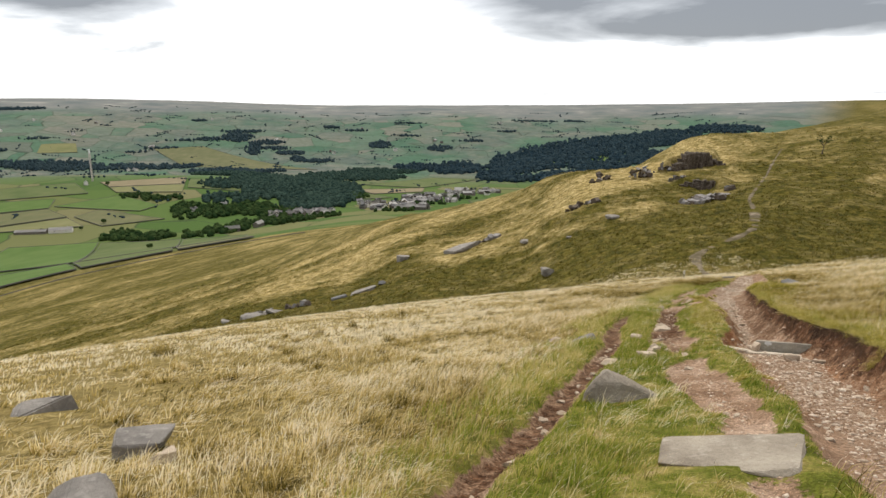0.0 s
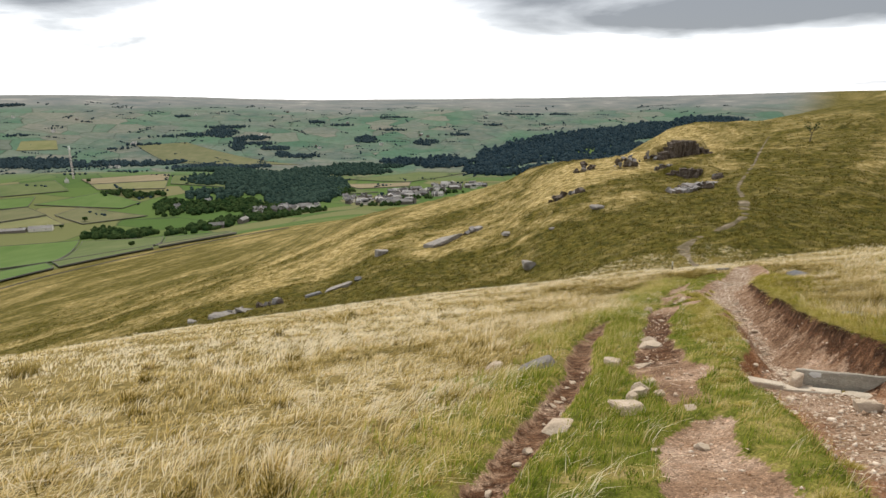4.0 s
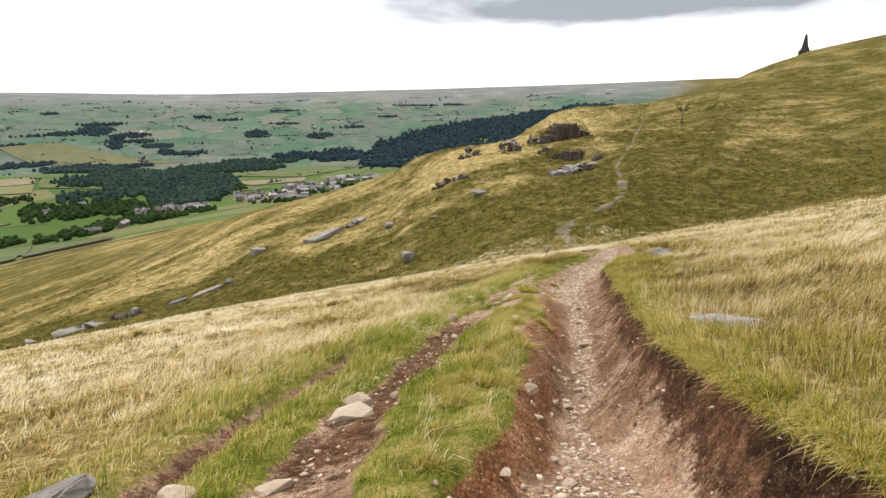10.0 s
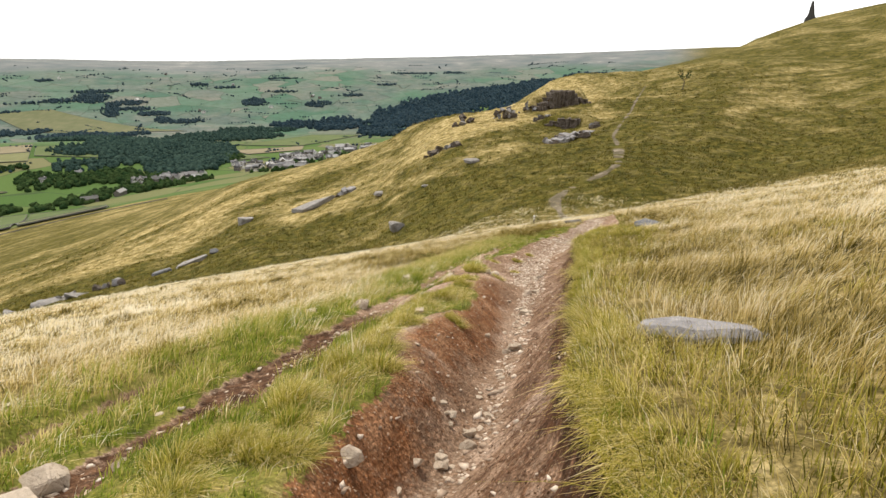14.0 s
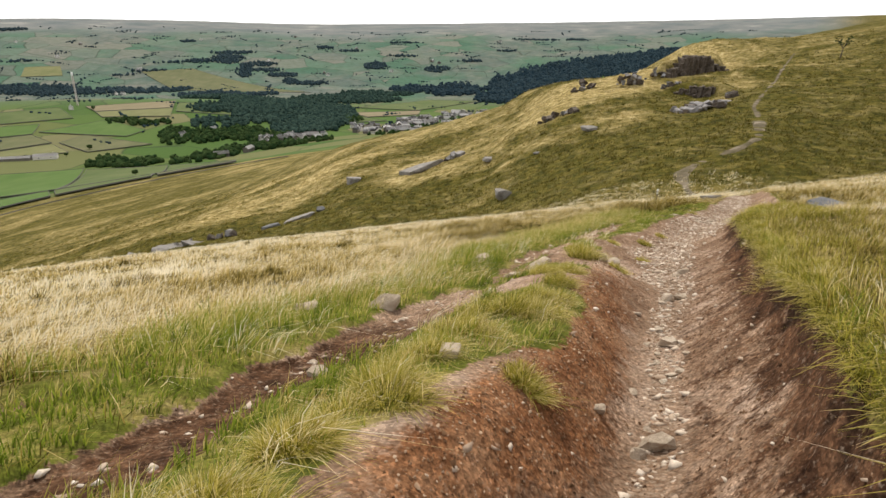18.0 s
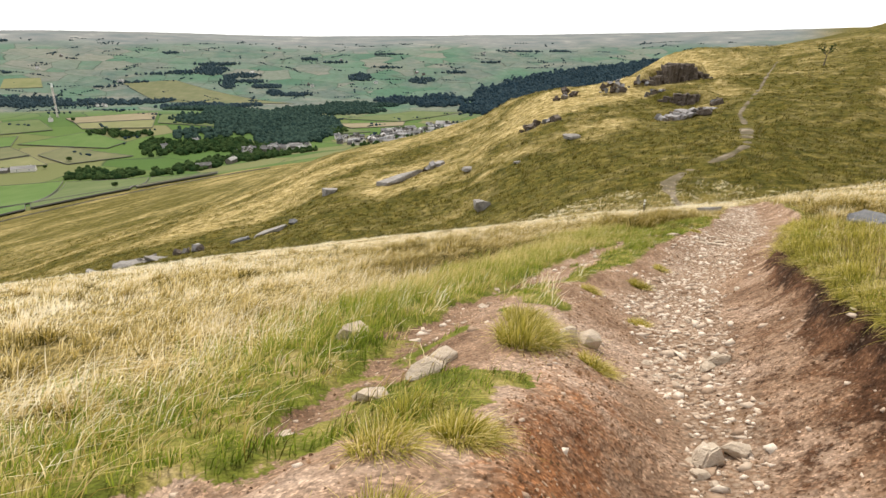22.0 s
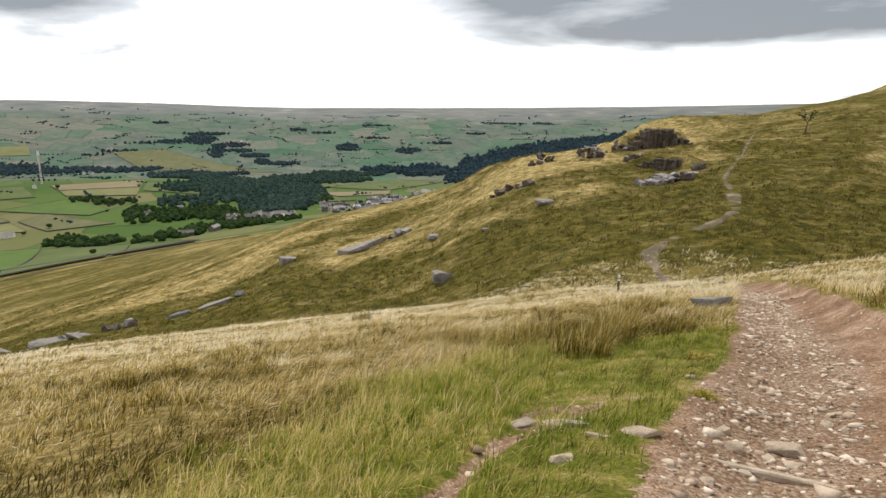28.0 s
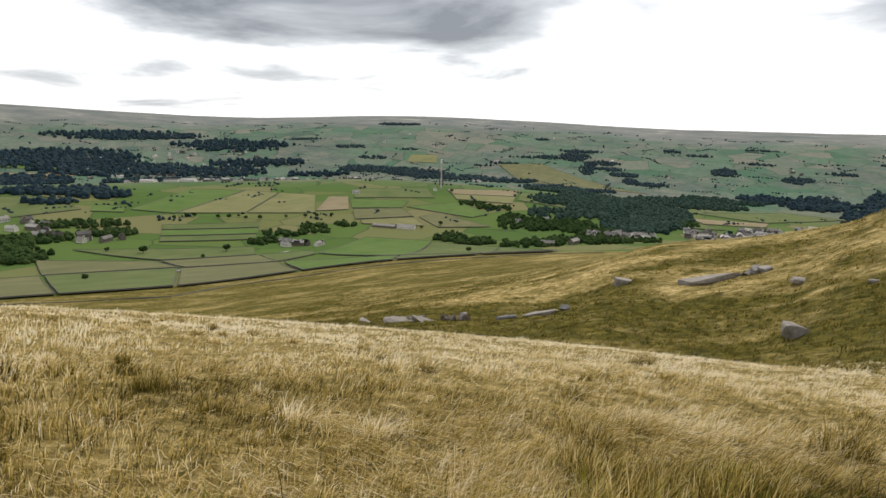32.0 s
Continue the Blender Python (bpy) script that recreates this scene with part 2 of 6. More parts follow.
def across(x, y):
    """Where a place lies across the track: 0 at the trodden left edge, 1 at the rim."""
    wob = 0.17 * ripple(x, y, 1.3, 5, 1) + 0.07 * ripple(x, y, 0.62, 6, 1)
    left, rim = np.interp(y, TRACK_Y, TRACK_L), np.interp(y, TRACK_Y, RIM_R)
    return (x + wob - left) / (rim - left)


def covers(x, y):
    """Bare soil, loose gravel and short green turf, each 0 to 1."""
    u = across(x, y)
    on = step(-8, -5, y) * (1 - step(50, 56, y))
    shoulder = np.interp(y, [15.5, 17.5, 20.5, 22.5, 25.5, 28], [0, 0.2, 0.22, 0.8, 0.8, 0]) * step(-0.3, 0.3, ripple(x, y, 1.0, 19, 3))
    soil = step(-0.08 - shoulder, 0.1 - shoulder, u) * (1 - step(0.97, 1.06, u)) * on
    spread = np.interp(y, [0, 12, 15, 22, 27, 32, 45], [0.36, 0.3, 0.1, 0.1, 0.26, 0.34, 0.34])
    gravel = soil * (1 - step(spread * 0.6, spread * 1.2, np.abs(u - np.interp(y, [0, 15, 22, 28, 32, 40], [0.5, 0.45, 0.5, 0.48, 0.38, 0.34])))) * np.interp(y, [0, 12, 20, 26, 60], [0.8, 0.75, 0.7, 1, 1])
    worn = np.abs(x + 0.22 * ripple(x, y, 0.8, 8, 3) - np.interp(y, SIDE_Y, SIDE_X))
    wide = np.interp(y, [0, 7, 11, 14, 19, 26, 34], [0.28, 0.3, 0.46, 0.42, 0.32, 0.25, 0.38]) * (1 + 0.95 * ripple(x, y, 1.7, 9, 3))
    patchy = step(-0.55, 0.0, ripple(x, y, 0.9, 18, 3) + np.interp(y, [3, 12, 16, 21, 23, 27, 34], [-0.08, 0.18, 0.55, 0.5, 0.0, -0.1, 0.3]))
    side = (1 - step(wide * 0.7, wide * 1.15, worn)) * (1 - step(33.2, 34.6, y)) * step(-7, -4, y) * patchy
    furrow = np.abs(x + 0.1 * ripple(x, y, 0.7, 11, 2) - np.interp(y, FURROW_Y, FURROW_X))
    ditch = (1 - step(0.12, 0.3, furrow)) * step(2, 4, y) * (1 - step(18, 22, y)) * step(-0.75, -0.3, ripple(x, y, 1.6, 12, 2))
    soil = np.maximum.reduce([soil, 0.95 * side, ditch])
    edge = np.interp(y, [-6, 3, 8, 14, 20, 26, 32, 38], [-1.8, -1.0, 0.6, 3.3, 5.6, 8.2, 11.8, 14.6])
    green = step(-1.0, 0.8, x - edge + 0.9 * ripple(x, y, 1.9, 14, 3)) * (1 - step(0.9, 1.3, u)) * (1 - step(36, 40, y)) * step(-9, -5, y)
    return soil, gravel, green, side, ditch


def soils(x, y):
    """Red subsoil on the flanks of the track, dark peat, and painted undercut shade below the rim."""
    u, deep = across(x, y), np.interp(y, TRACK_Y, DEPTH)
    red = np.maximum(np.interp(y, [9, 14], [1.0, 0.32]) * step(0.55, 0.76, u), step(-0.2, 0.0, u) * (1 - step(0.1, 0.44, u))) * (1 - 0.6 * step(21, 25, y)) * step(0.2, 0.6, deep) * step(-0.5, 0.4, ripple(x, y, 1.2, 51, 3) + 0.45)
    peat = step(0.87, 0.93, u + 0.08 * ripple(x, y, 0.6, 52, 2)) * (1 - step(1.06, 1.2, u)) * step(0.15, 0.45, deep)
    # shade of an undercut that the mesh lacks, as a ragged dark band
    hollow_shade = step(0.9, 0.95, u + 0.04 * ripple(x, y, 0.4, 55, 2)) * (1 - step(1.02, 1.06, u)) * step(0.12, 0.3, deep) * (0.55 + 0.45 * ripple(x, y, 0.9, 56, 2))
    _, _, _, side, ditch = covers(x, y)
    dark = 0.85 * side * step(12.5, 15, y) * (1 - step(20, 23, y)) * step(-0.5, 0.2, ripple(x, y, 1.1, 53, 2) + 0.2)
    peat = np.maximum(peat, (0.24 + 0.2 * step(0.5, 0.6, u)) * step(13, 16, y) * (1 - step(24.5, 28, y)) * step(0.0, 0.2, u) * (1 - step(0.97, 1.0, u)))
    peat = np.maximum(peat, np.interp(y, [13, 16], [0.64, 0.5]) * step(0.66, 0.84, u + 0.1 * ripple(x, y, 0.9, 54, 2)) * (u < 1.1) * step(0.25, 0.5, deep))
    return red, np.maximum.reduce([peat, 0.6 * ditch, 0.85 * dark]), hollow_shade


# wet rushy hollows (below nought) and dry pale grass (above) on the far hillside: x, y, half length, half width, turn, how much
TONES = ((46, 106, 15, 6, 60, -0.75), (33, 90, 16, 7, 15, -0.7), (50, 131, 6, 9, 20, -0.6), (62, 100, 14, 12, 40, -0.4), (80, 132, 22, 14, 50, -0.3), (36, 113, 9, 5, 20, 0.55), (20, 142, 22, 8, 15, 0.35), (20, 99, 14, 4, 10, 0.25), (-60, 190, 60, 9, 25, 0.4), (-78, 165, 50, 8, 20, -0.35), (70, 142, 12, 4, 55, 0.35), (6, 112, 20, 4, 12, -0.3))


def moor_tone(x, y):
    """0 for dark wet olive ground, 1 for pale dry grass."""
    a, b = x * 0.8 + y * 0.6, -x * 0.6 + y * 0.8
    r, bearing = np.hypot(x - HUB[0], y - HUB[1]), np.degrees(np.arctan2(x - HUB[0], y - HUB[1]))
    low = np.exp(-(((r - smooth_table(bearing, GULLY_R) - 14) / 16) ** 2))
    brow = np.exp(-(((r - smooth_table(bearing, SPUR_R) + 18) / 26) ** 2)) * (1 - step(24, 34, bearing))
    t = 0.38 + 0.75 * ripple(a / 1.7, b, 10, 61, 4) + 0.5 * ripple(x, y, 3.0, 62, 3)
    for cx, cy, long, wide, turn, more in TONES:
        c, s = math.cos(radians(turn)), math.sin(radians(turn))
        t = t + more * np.exp(-(((x - cx) * c + (y - cy) * s) / long) ** 2 - ((-(x - cx) * s + (y - cy) * c) / wide) ** 2)
    return np.clip(t - 0.6 * low + 0.36 * brow - 0.24 * step(19, 28, bearing) - 0.24 * (1 - step(-26, -8, bearing)), 0, 1)


def off_far_path(x, y):
    return np.where((y > 47) & (y < 205), np.abs(x - np.interp(y, FARPATH_Y, FARPATH_X)), 99.0)


def ground_z(x, y, fine=True):
    x, y = np.asarray(x, float), np.asarray(y, float)
    z = land(x, y)
    r = np.hypot(x - HUB[0], y - HUB[1])
    if not fine:
        return z
    for sx, sy, up, reach in SWELLS:
        z = z + up * np.exp(-((x - sx) ** 2 + (y - sy) ** 2) / reach**2)
    moor = 1 - step(380, 480, r)
    z = z + moor * (step(45, 110, r) * (1.1 * ripple(x, y, 24, 3) + 0.45 * ripple(x, y, 7, 4)) + 0.09 * ripple(x, y, 1.3, 2, 3))
    z = z + moor * step(50, 75, r) * (0.24 * ripple(x, y, 2.6, 15, 2) + 0.12 * ripple(x, y, 1.3, 16, 1)) * (off_far_path(x, y) > 1.5)
    z = z + 5 * step(1000, 2600, r) * ripple(x, y, 420, 31, 3) * step(-1e9, 1, 4200 - r)
    along_x, along_y = 0.94 * x + 0.34 * y, -0.34 * x + 0.94 * y
    z = z + 0.9 * step(75, 105, r) * (1 - step(230, 330, r)) * (1 - step(5, 30, x)) * ripple(along_x / 4.5, along_y, 11, 17, 2)
    z = shelf(x, y, z)
    close = step(-8, -5, y) * (1 - step(50, 58, y))
    u, depth = across(x, y), np.interp(y, TRACK_Y, DEPTH)
    flat = step(12.5, 15.5, y)
    cut = step(-0.08, 0.16 + 0.26 * flat, u) * (1 - 0.6 * step(0.74 - 0.24 * flat, 0.97, u) - 0.4 * step(0.93, 1.0, u)) * (1 - (1 - flat) * (0.3 - 0.5 * np.clip(u, 0, 1)))
    lip = step(0.8, 1.05, u) * (1 - step(1.1, 1.9, u)) * 0.1
    z = z - close * (cut * depth * (1 + 0.12 * ripple(x, y, 1.2, 7, 1)) - lip)
    _, _, _, side, ditch = covers(x, y)
    ridge = np.exp(-((x - np.interp(y, TRACK_Y, TRACK_L) + 0.45) / 0.35) ** 2) * 0.1 * step(15, 18, y) * (1 - step(25, 28, y))
    return z - 0.1 * side * close - 0.17 * ditch * close + ridge * close

# ---- materials ----
class Paint:
    """A small maker of node materials."""

    def __init__(self, name, rough=0.85):
        self.mat = bpy.data.materials.new(name)
        self.mat.use_nodes = True
        self.nodes, self.links = self.mat.node_tree.nodes, self.mat.node_tree.links
        self.shader = self.nodes["Principled BSDF"]
        self.shader.inputs["Roughness"].default_value = rough
        self.shader.inputs["Specular IOR Level"].default_value = 0.25
        self.place = self.nodes.new("ShaderNodeNewGeometry").outputs["Position"]

    def put(self, socket, value):
        if hasattr(value, "is_output"):
            self.links.new(value, socket)
        else:
            socket.default_value = value

    def noise(self, scale, detail=4.0, rough=0.55, stretch=None):
        n = self.nodes.new("ShaderNodeTexNoise")
        n.inputs["Scale"].default_value, n.inputs["Detail"].default_value, n.inputs["Roughness"].default_value = scale, detail, rough
        v = self.place
        if stretch:
            m = self.nodes.new("ShaderNodeVectorMath")
            m.operation = "MULTIPLY"
            self.links.new(v, m.inputs[0])
            m.inputs[1].default_value = stretch
            v = m.outputs[0]
        self.links.new(v, n.inputs["Vector"])
        return n.outputs[0]

    def cells(self, scale, feature="F1", warp=0.0, jitter=1.0, tall=0):
        n = self.nodes.new("ShaderNodeTexVoronoi")
        n.feature = feature
        n.inputs["Scale"].default_value, n.inputs["Randomness"].default_value = scale, jitter
        v = self.place
        m = self.nodes.new("ShaderNodeVectorMath")
        m.operation = "MULTIPLY"
        self.links.new(v, m.inputs[0])
        m.inputs[1].default_value = (1, 1, tall)
        v = m.outputs[0]
        if warp:
            w = self.nodes.new("ShaderNodeTexNoise")
            w.inputs["Scale"].default_value = scale * 1.2
            self.links.new(v, w.inputs["Vector"])
            s = self.nodes.new("ShaderNodeVectorMath")
            s.operation = "MULTIPLY_ADD"
            self.links.new(w.outputs["Color"], s.inputs[0])
            s.inputs[1].default_value = (warp, warp, 0)
            self.links.new(v, s.inputs[2])
            v = s.outputs[0]
        self.links.new(v, n.inputs["Vector"])
        return n

    def ramp(self, fac, *stops):
        r = self.nodes.new("ShaderNodeValToRGB")
        self.put(r.inputs[0], fac)
        e = r.color_ramp.elements
        while len(e) < len(stops):
            e.new(0.5)
        for k, (at, colour) in enumerate(stops):
            e[k].position = at
            e[k].color = (*colour, 1) if not isinstance(colour, (int, float)) else (colour, colour, colour, 1)
        return r.outputs[0]

    def mix(self, fac, a, b, mode="MIX"):
        m = self.nodes.new("ShaderNodeMix")
        m.data_type, m.blend_type = "RGBA", mode
        self.put(m.inputs[0], fac)
        for socket, v in ((m.inputs[6], a), (m.inputs[7], b)):
            self.put(socket, (*v, 1) if isinstance(v, tuple) else v)
        return m.outputs[2]

    def math(self, op, a, b=0.0, clamp=False):
        n = self.nodes.new("ShaderNodeMath")
        n.operation, n.use_clamp = op, clamp
        self.put(n.inputs[0], a)
        self.put(n.inputs[1], b)
        return n.outputs[0]

    def attr(self, name):
        n = self.nodes.new("ShaderNodeAttribute")
        n.attribute_name = name
        return n.outputs["Fac"]

    def done(self, colour, bump=None, strength=0.5, distance=0.02):
        self.put(self.shader.inputs["Base Color"], (*colour, 1) if isinstance(colour, tuple) else colour)
        if bump is not None:
            b = self.nodes.new("ShaderNodeBump")
            b.inputs["Strength"].default_value, b.inputs["Distance"].default_value = strength, distance
            self.links.new(bump, b.inputs["Height"])
            self.links.new(b.outputs[0], self.shader.inputs["Normal"])
        return self.mat


def make_ground():
    p = Paint("moor ground", 0.95)
    p.shader.inputs["Specular IOR Level"].default_value = 0.04
    mid, fine = p.noise(0.5, 5), p.noise(5.0, 6, 0.65)
    thatch = p.ramp(fine, (0.32, (0.085, 0.066, 0.020)), (0.52, (0.26, 0.20, 0.075)), (0.7, (0.52, 0.41, 0.19)))
    olive = p.ramp(p.noise(0.9, 8, 0.74, (0.8, 1.1, 1)), (0.36, (0.028, 0.029, 0.006)), (0.5, (0.088, 0.080, 0.014)), (0.64, (0.19, 0.148, 0.034)))
    pale = p.ramp(p.noise(0.8, 8, 0.74, (0.8, 1.1, 1)), (0.36, (0.10, 0.078, 0.02)), (0.5, (0.36, 0.275, 0.105)), (0.64, (0.66, 0.53, 0.28)))
    mottle = p.math("MULTIPLY", p.math("SUBTRACT", p.noise(0.22, 7, 0.68, (0.7, 1.1, 1)), 0.5), 2.0)
    slope = p.mix(p.math("ADD", p.attr("tone"), mottle, True), olive, pale)
    slope = p.mix(1.0, slope, p.ramp(p.noise(2.6, 6, 0.72), (0.36, 0.62), (0.5, 0.95), (0.6, 1.0)), "MULTIPLY")
    moor = p.mix(p.attr("far_moor"), thatch, slope)
    turf = p.ramp(p.noise(2.6, 7, 0.65), (0.3, (0.06, 0.074, 0.012)), (0.46, (0.14, 0.155, 0.024)), (0.58, (0.28, 0.24, 0.07)), (0.7, (0.40, 0.31, 0.16)))
    ragged = p.math("ADD", p.math("MULTIPLY", p.math("SUBTRACT", p.noise(5.5, 5, 0.65), 0.5), 1.3), p.math("MULTIPLY", p.math("SUBTRACT", p.noise(26, 4, 0.7), 0.5), 0.9))
    moor = p.mix(p.attr("green"), moor, turf)
    # shade in the gaps between near blades, painted into the ground colour
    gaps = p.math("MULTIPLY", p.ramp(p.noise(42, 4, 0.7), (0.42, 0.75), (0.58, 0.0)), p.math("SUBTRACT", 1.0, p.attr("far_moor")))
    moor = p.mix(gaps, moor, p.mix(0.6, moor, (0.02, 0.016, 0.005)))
    dust = p.ramp(p.noise(1.3, 7, 0.62), (0.3, (0.135, 0.080, 0.050)), (0.5, (0.28, 0.182, 0.120)), (0.7, (0.47, 0.35, 0.265)))
    red = p.ramp(p.noise(2.2, 7, 0.66), (0.32, (0.10, 0.040, 0.018)), (0.5, (0.235, 0.106, 0.048)), (0.68, (0.36, 0.20, 0.11)))
    peat = p.ramp(p.noise(5.0, 6, 0.7), (0.34, (0.030, 0.015, 0.009)), (0.52, (0.095, 0.048, 0.026)), (0.70, (0.21, 0.115, 0.065)))
    earth = p.mix(p.ramp(p.math("ADD", p.attr("red"), ragged), (0.3, 0.0), (0.7, 1.0)), dust, red)
    earth = p.mix(p.ramp(p.math("ADD", p.attr("peat"), ragged), (0.36, 0.0), (0.64, 1.0)), earth, peat)
    # near-black below the rim: overhang shade painted into the earth colour
    earth = p.mix(p.ramp(p.math("ADD", p.attr("hollow_shade"), p.math("MULTIPLY", ragged, 0.6)), (0.4, 0.0), (0.6, 0.9)), earth, p.ramp(p.noise(9, 6, 0.7), (0.4, (0.010, 0.006, 0.004)), (0.65, (0.055, 0.03, 0.018))))
    grit = p.cells(26.0, tall=1)
    crumbs = p.ramp(p.noise(24, 5, 0.75), (0.36, 0.55), (0.5, 0.0))
    earth = p.mix(crumbs, earth, p.mix(0.6, earth, (0.05, 0.026, 0.015)))
    earth = p.mix(p.ramp(p.noise(34, 3), (0.6, 0.0), (0.72, 0.6)), earth, p.mix(0.5, earth, (0.50, 0.40, 0.31)))
    grain = p.nodes.new("ShaderNodeSeparateColor")
    p.links.new(p.cells(74.0, tall=1).outputs["Color"], grain.inputs[0])
    clod = p.nodes.new("ShaderNodeSeparateColor")
    p.links.new(p.cells(21.0, tall=1).outputs["Color"], clod.inputs[0])
    earth = p.mix(1.0, earth, p.ramp(grain.outputs[0], (0.0, 0.62), (0.35, 0.88), (0.8, 1.05), (1.0, 1.6)), "MULTIPLY")
    earth = p.mix(1.0, earth, p.ramp(clod.outputs[0], (0.0, 0.78), (0.4, 0.97), (1.0, 1.14)), "MULTIPLY")
    stones = p.ramp(grit.outputs["Distance"], (0.3, (0.42, 0.34, 0.26)), (0.62, (0.15, 0.095, 0.06)))
    earth = p.mix(p.math("MULTIPLY", p.attr("gravel"), 0.5), earth, stones)
    near = p.mix(p.ramp(p.math("ADD", p.attr("soil"), ragged), (0.44, 0.0), (0.56, 1.0)), moor, earth)
    # farmland: fields by cells, each with its own grass; far ones tinted with haze
    plot = p.cells(0.0075, "F1", 40.0, 0.75)
    shade = p.nodes.new("ShaderNodeSeparateColor")
    p.links.new(plot.outputs["Color"], shade.inputs[0])
    # these two ramps carry blue-grey haze in their colour
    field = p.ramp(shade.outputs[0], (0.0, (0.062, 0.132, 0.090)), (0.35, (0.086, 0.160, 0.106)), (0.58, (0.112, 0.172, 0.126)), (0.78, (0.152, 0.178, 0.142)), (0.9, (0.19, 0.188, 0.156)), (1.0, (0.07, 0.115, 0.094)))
    hazy_heath = p.ramp(p.noise(0.012, 6, 0.62), (0.32, (0.074, 0.112, 0.104)), (0.5, (0.124, 0.146, 0.130)), (0.68, (0.20, 0.195, 0.165)))
    field = p.mix(p.ramp(p.noise(0.0035, 5), (0.42, 0.0), (0.6, 0.8)), field, hazy_heath)
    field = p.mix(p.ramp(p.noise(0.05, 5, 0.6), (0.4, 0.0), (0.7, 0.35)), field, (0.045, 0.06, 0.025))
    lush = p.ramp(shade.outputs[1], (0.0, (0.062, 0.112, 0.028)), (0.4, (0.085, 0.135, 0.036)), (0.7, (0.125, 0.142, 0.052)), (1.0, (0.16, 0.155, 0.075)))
    # distance haze painted in: clear green near, blue-grey beyond
    field = p.mix(p.attr("hazed"), lush, field)
    hedge = p.cells(0.0075, "DISTANCE_TO_EDGE", 40.0, 0.75)
    field = p.mix(p.ramp(hedge.outputs["Distance"], (0.006, 0.55), (0.016, 0.0)), field, (0.035, 0.048, 0.03))
    # skyline ground: thicker haze painted as pale grey
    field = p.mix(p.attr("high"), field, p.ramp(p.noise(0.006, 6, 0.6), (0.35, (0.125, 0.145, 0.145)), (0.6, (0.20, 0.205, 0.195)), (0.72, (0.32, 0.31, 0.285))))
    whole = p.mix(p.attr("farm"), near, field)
    rough = p.math("ADD", p.math("MULTIPLY", fine, 0.6), p.math("ADD", p.math("MULTIPLY", grit.outputs["Distance"], 0.4), p.math("MULTIPLY", p.noise(24, 5, 0.75), 0.35)))
    rough = p.math("ADD", rough, p.math("MULTIPLY", p.attr("far_moor"), p.math("MULTIPLY", p.noise(0.8, 8, 0.68, (0.9, 1.1, 1)), 9.0)))
    return p.done(whole, rough, 0.9, 0.04)


def make_grass(name, *stops, chance=0.7, rise=0.66):
    """Blades: the tone of the place, a little chance, and paler towards the tip."""
    p = Paint(name, 0.48)
    p.shader.inputs["Specular IOR Level"].default_value = 0.14
    each = p.nodes.new("ShaderNodeNewGeometry").outputs["Random Per Island"]
    fac = p.math("ADD", p.attr("tone"), p.math("MULTIPLY", p.math("SUBTRACT", each, 0.5), chance))
    # tips are paler by nature; rise also paints depth shade at the roots
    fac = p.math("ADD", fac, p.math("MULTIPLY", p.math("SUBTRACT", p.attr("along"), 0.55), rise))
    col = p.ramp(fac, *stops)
    through_leaf = p.nodes.new("ShaderNodeBsdfTranslucent")
    p.links.new(col, through_leaf.inputs["Color"])
    p.put(p.shader.inputs["Base Color"], col)
    m = p.nodes.new("ShaderNodeMixShader")
    m.inputs[0].default_value = 0.52
    p.links.new(p.shader.outputs[0], m.inputs[1])
    p.links.new(through_leaf.outputs[0], m.inputs[2])
    p.links.new(m.outputs[0], p.nodes["Material Output"].inputs["Surface"])
    return p.mat


def make_trodden():
    p = Paint("trodden earth", 0.95)
    c = p.ramp(p.noise(0.35, 6, 0.65), (0.36, (0.075, 0.062, 0.028)), (0.52, (0.14, 0.11, 0.07)), (0.68, (0.30, 0.25, 0.19)))
    return p.done(c, p.noise(6, 5), 0.6, 0.04)


def make_rock(name, dark, light, stain):
    p = Paint(name, 0.9)
    base = p.ramp(p.noise(1.7, 7, 0.65), (0.3, dark), (0.7, light))
    base = p.mix(p.ramp(p.noise(7, 5, 0.7), (0.52, 0.0), (0.72, 0.7)), base, stain)
    base = p.mix(p.ramp(p.noise(38, 3), (0.3, 0.2), (0.5, 0.0)), base, (0.05, 0.045, 0.04))
    seams = p.noise(3.0, 6, 0.6, (0.5, 0.5, 4.0))
    return p.done(base, p.math("ADD", p.noise(14, 7, 0.7), p.math("MULTIPLY", seams, 0.8)), 0.7, 0.05)


GROUND = make_ground()
TRODDEN = make_trodden()
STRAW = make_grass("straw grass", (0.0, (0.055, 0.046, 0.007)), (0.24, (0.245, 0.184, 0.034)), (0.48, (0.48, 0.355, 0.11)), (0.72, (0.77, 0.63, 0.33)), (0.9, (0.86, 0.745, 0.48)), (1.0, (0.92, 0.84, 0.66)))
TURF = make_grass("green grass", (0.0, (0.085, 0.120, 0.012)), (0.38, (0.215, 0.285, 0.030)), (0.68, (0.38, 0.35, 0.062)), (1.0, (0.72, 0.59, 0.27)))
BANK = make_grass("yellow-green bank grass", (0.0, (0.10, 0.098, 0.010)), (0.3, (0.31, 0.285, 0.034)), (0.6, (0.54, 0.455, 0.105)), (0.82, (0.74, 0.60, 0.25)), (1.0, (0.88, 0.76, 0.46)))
MOOR = make_grass("moor grass", (0.0, (0.055, 0.052, 0.009)), (0.35, (0.145, 0.120, 0.022)), (0.65, (0.31, 0.245, 0.075)), (1.0, (0.58, 0.48, 0.26)), chance=0.34, rise=0.16)
GRITSTONE = make_rock("gritstone", (0.15, 0.138, 0.128), (0.33, 0.305, 0.28), (0.44, 0.42, 0.38))
PALESTONE = make_rock("pale stone", (0.36, 0.285, 0.21), (0.60, 0.495, 0.385), (0.66, 0.58, 0.48))
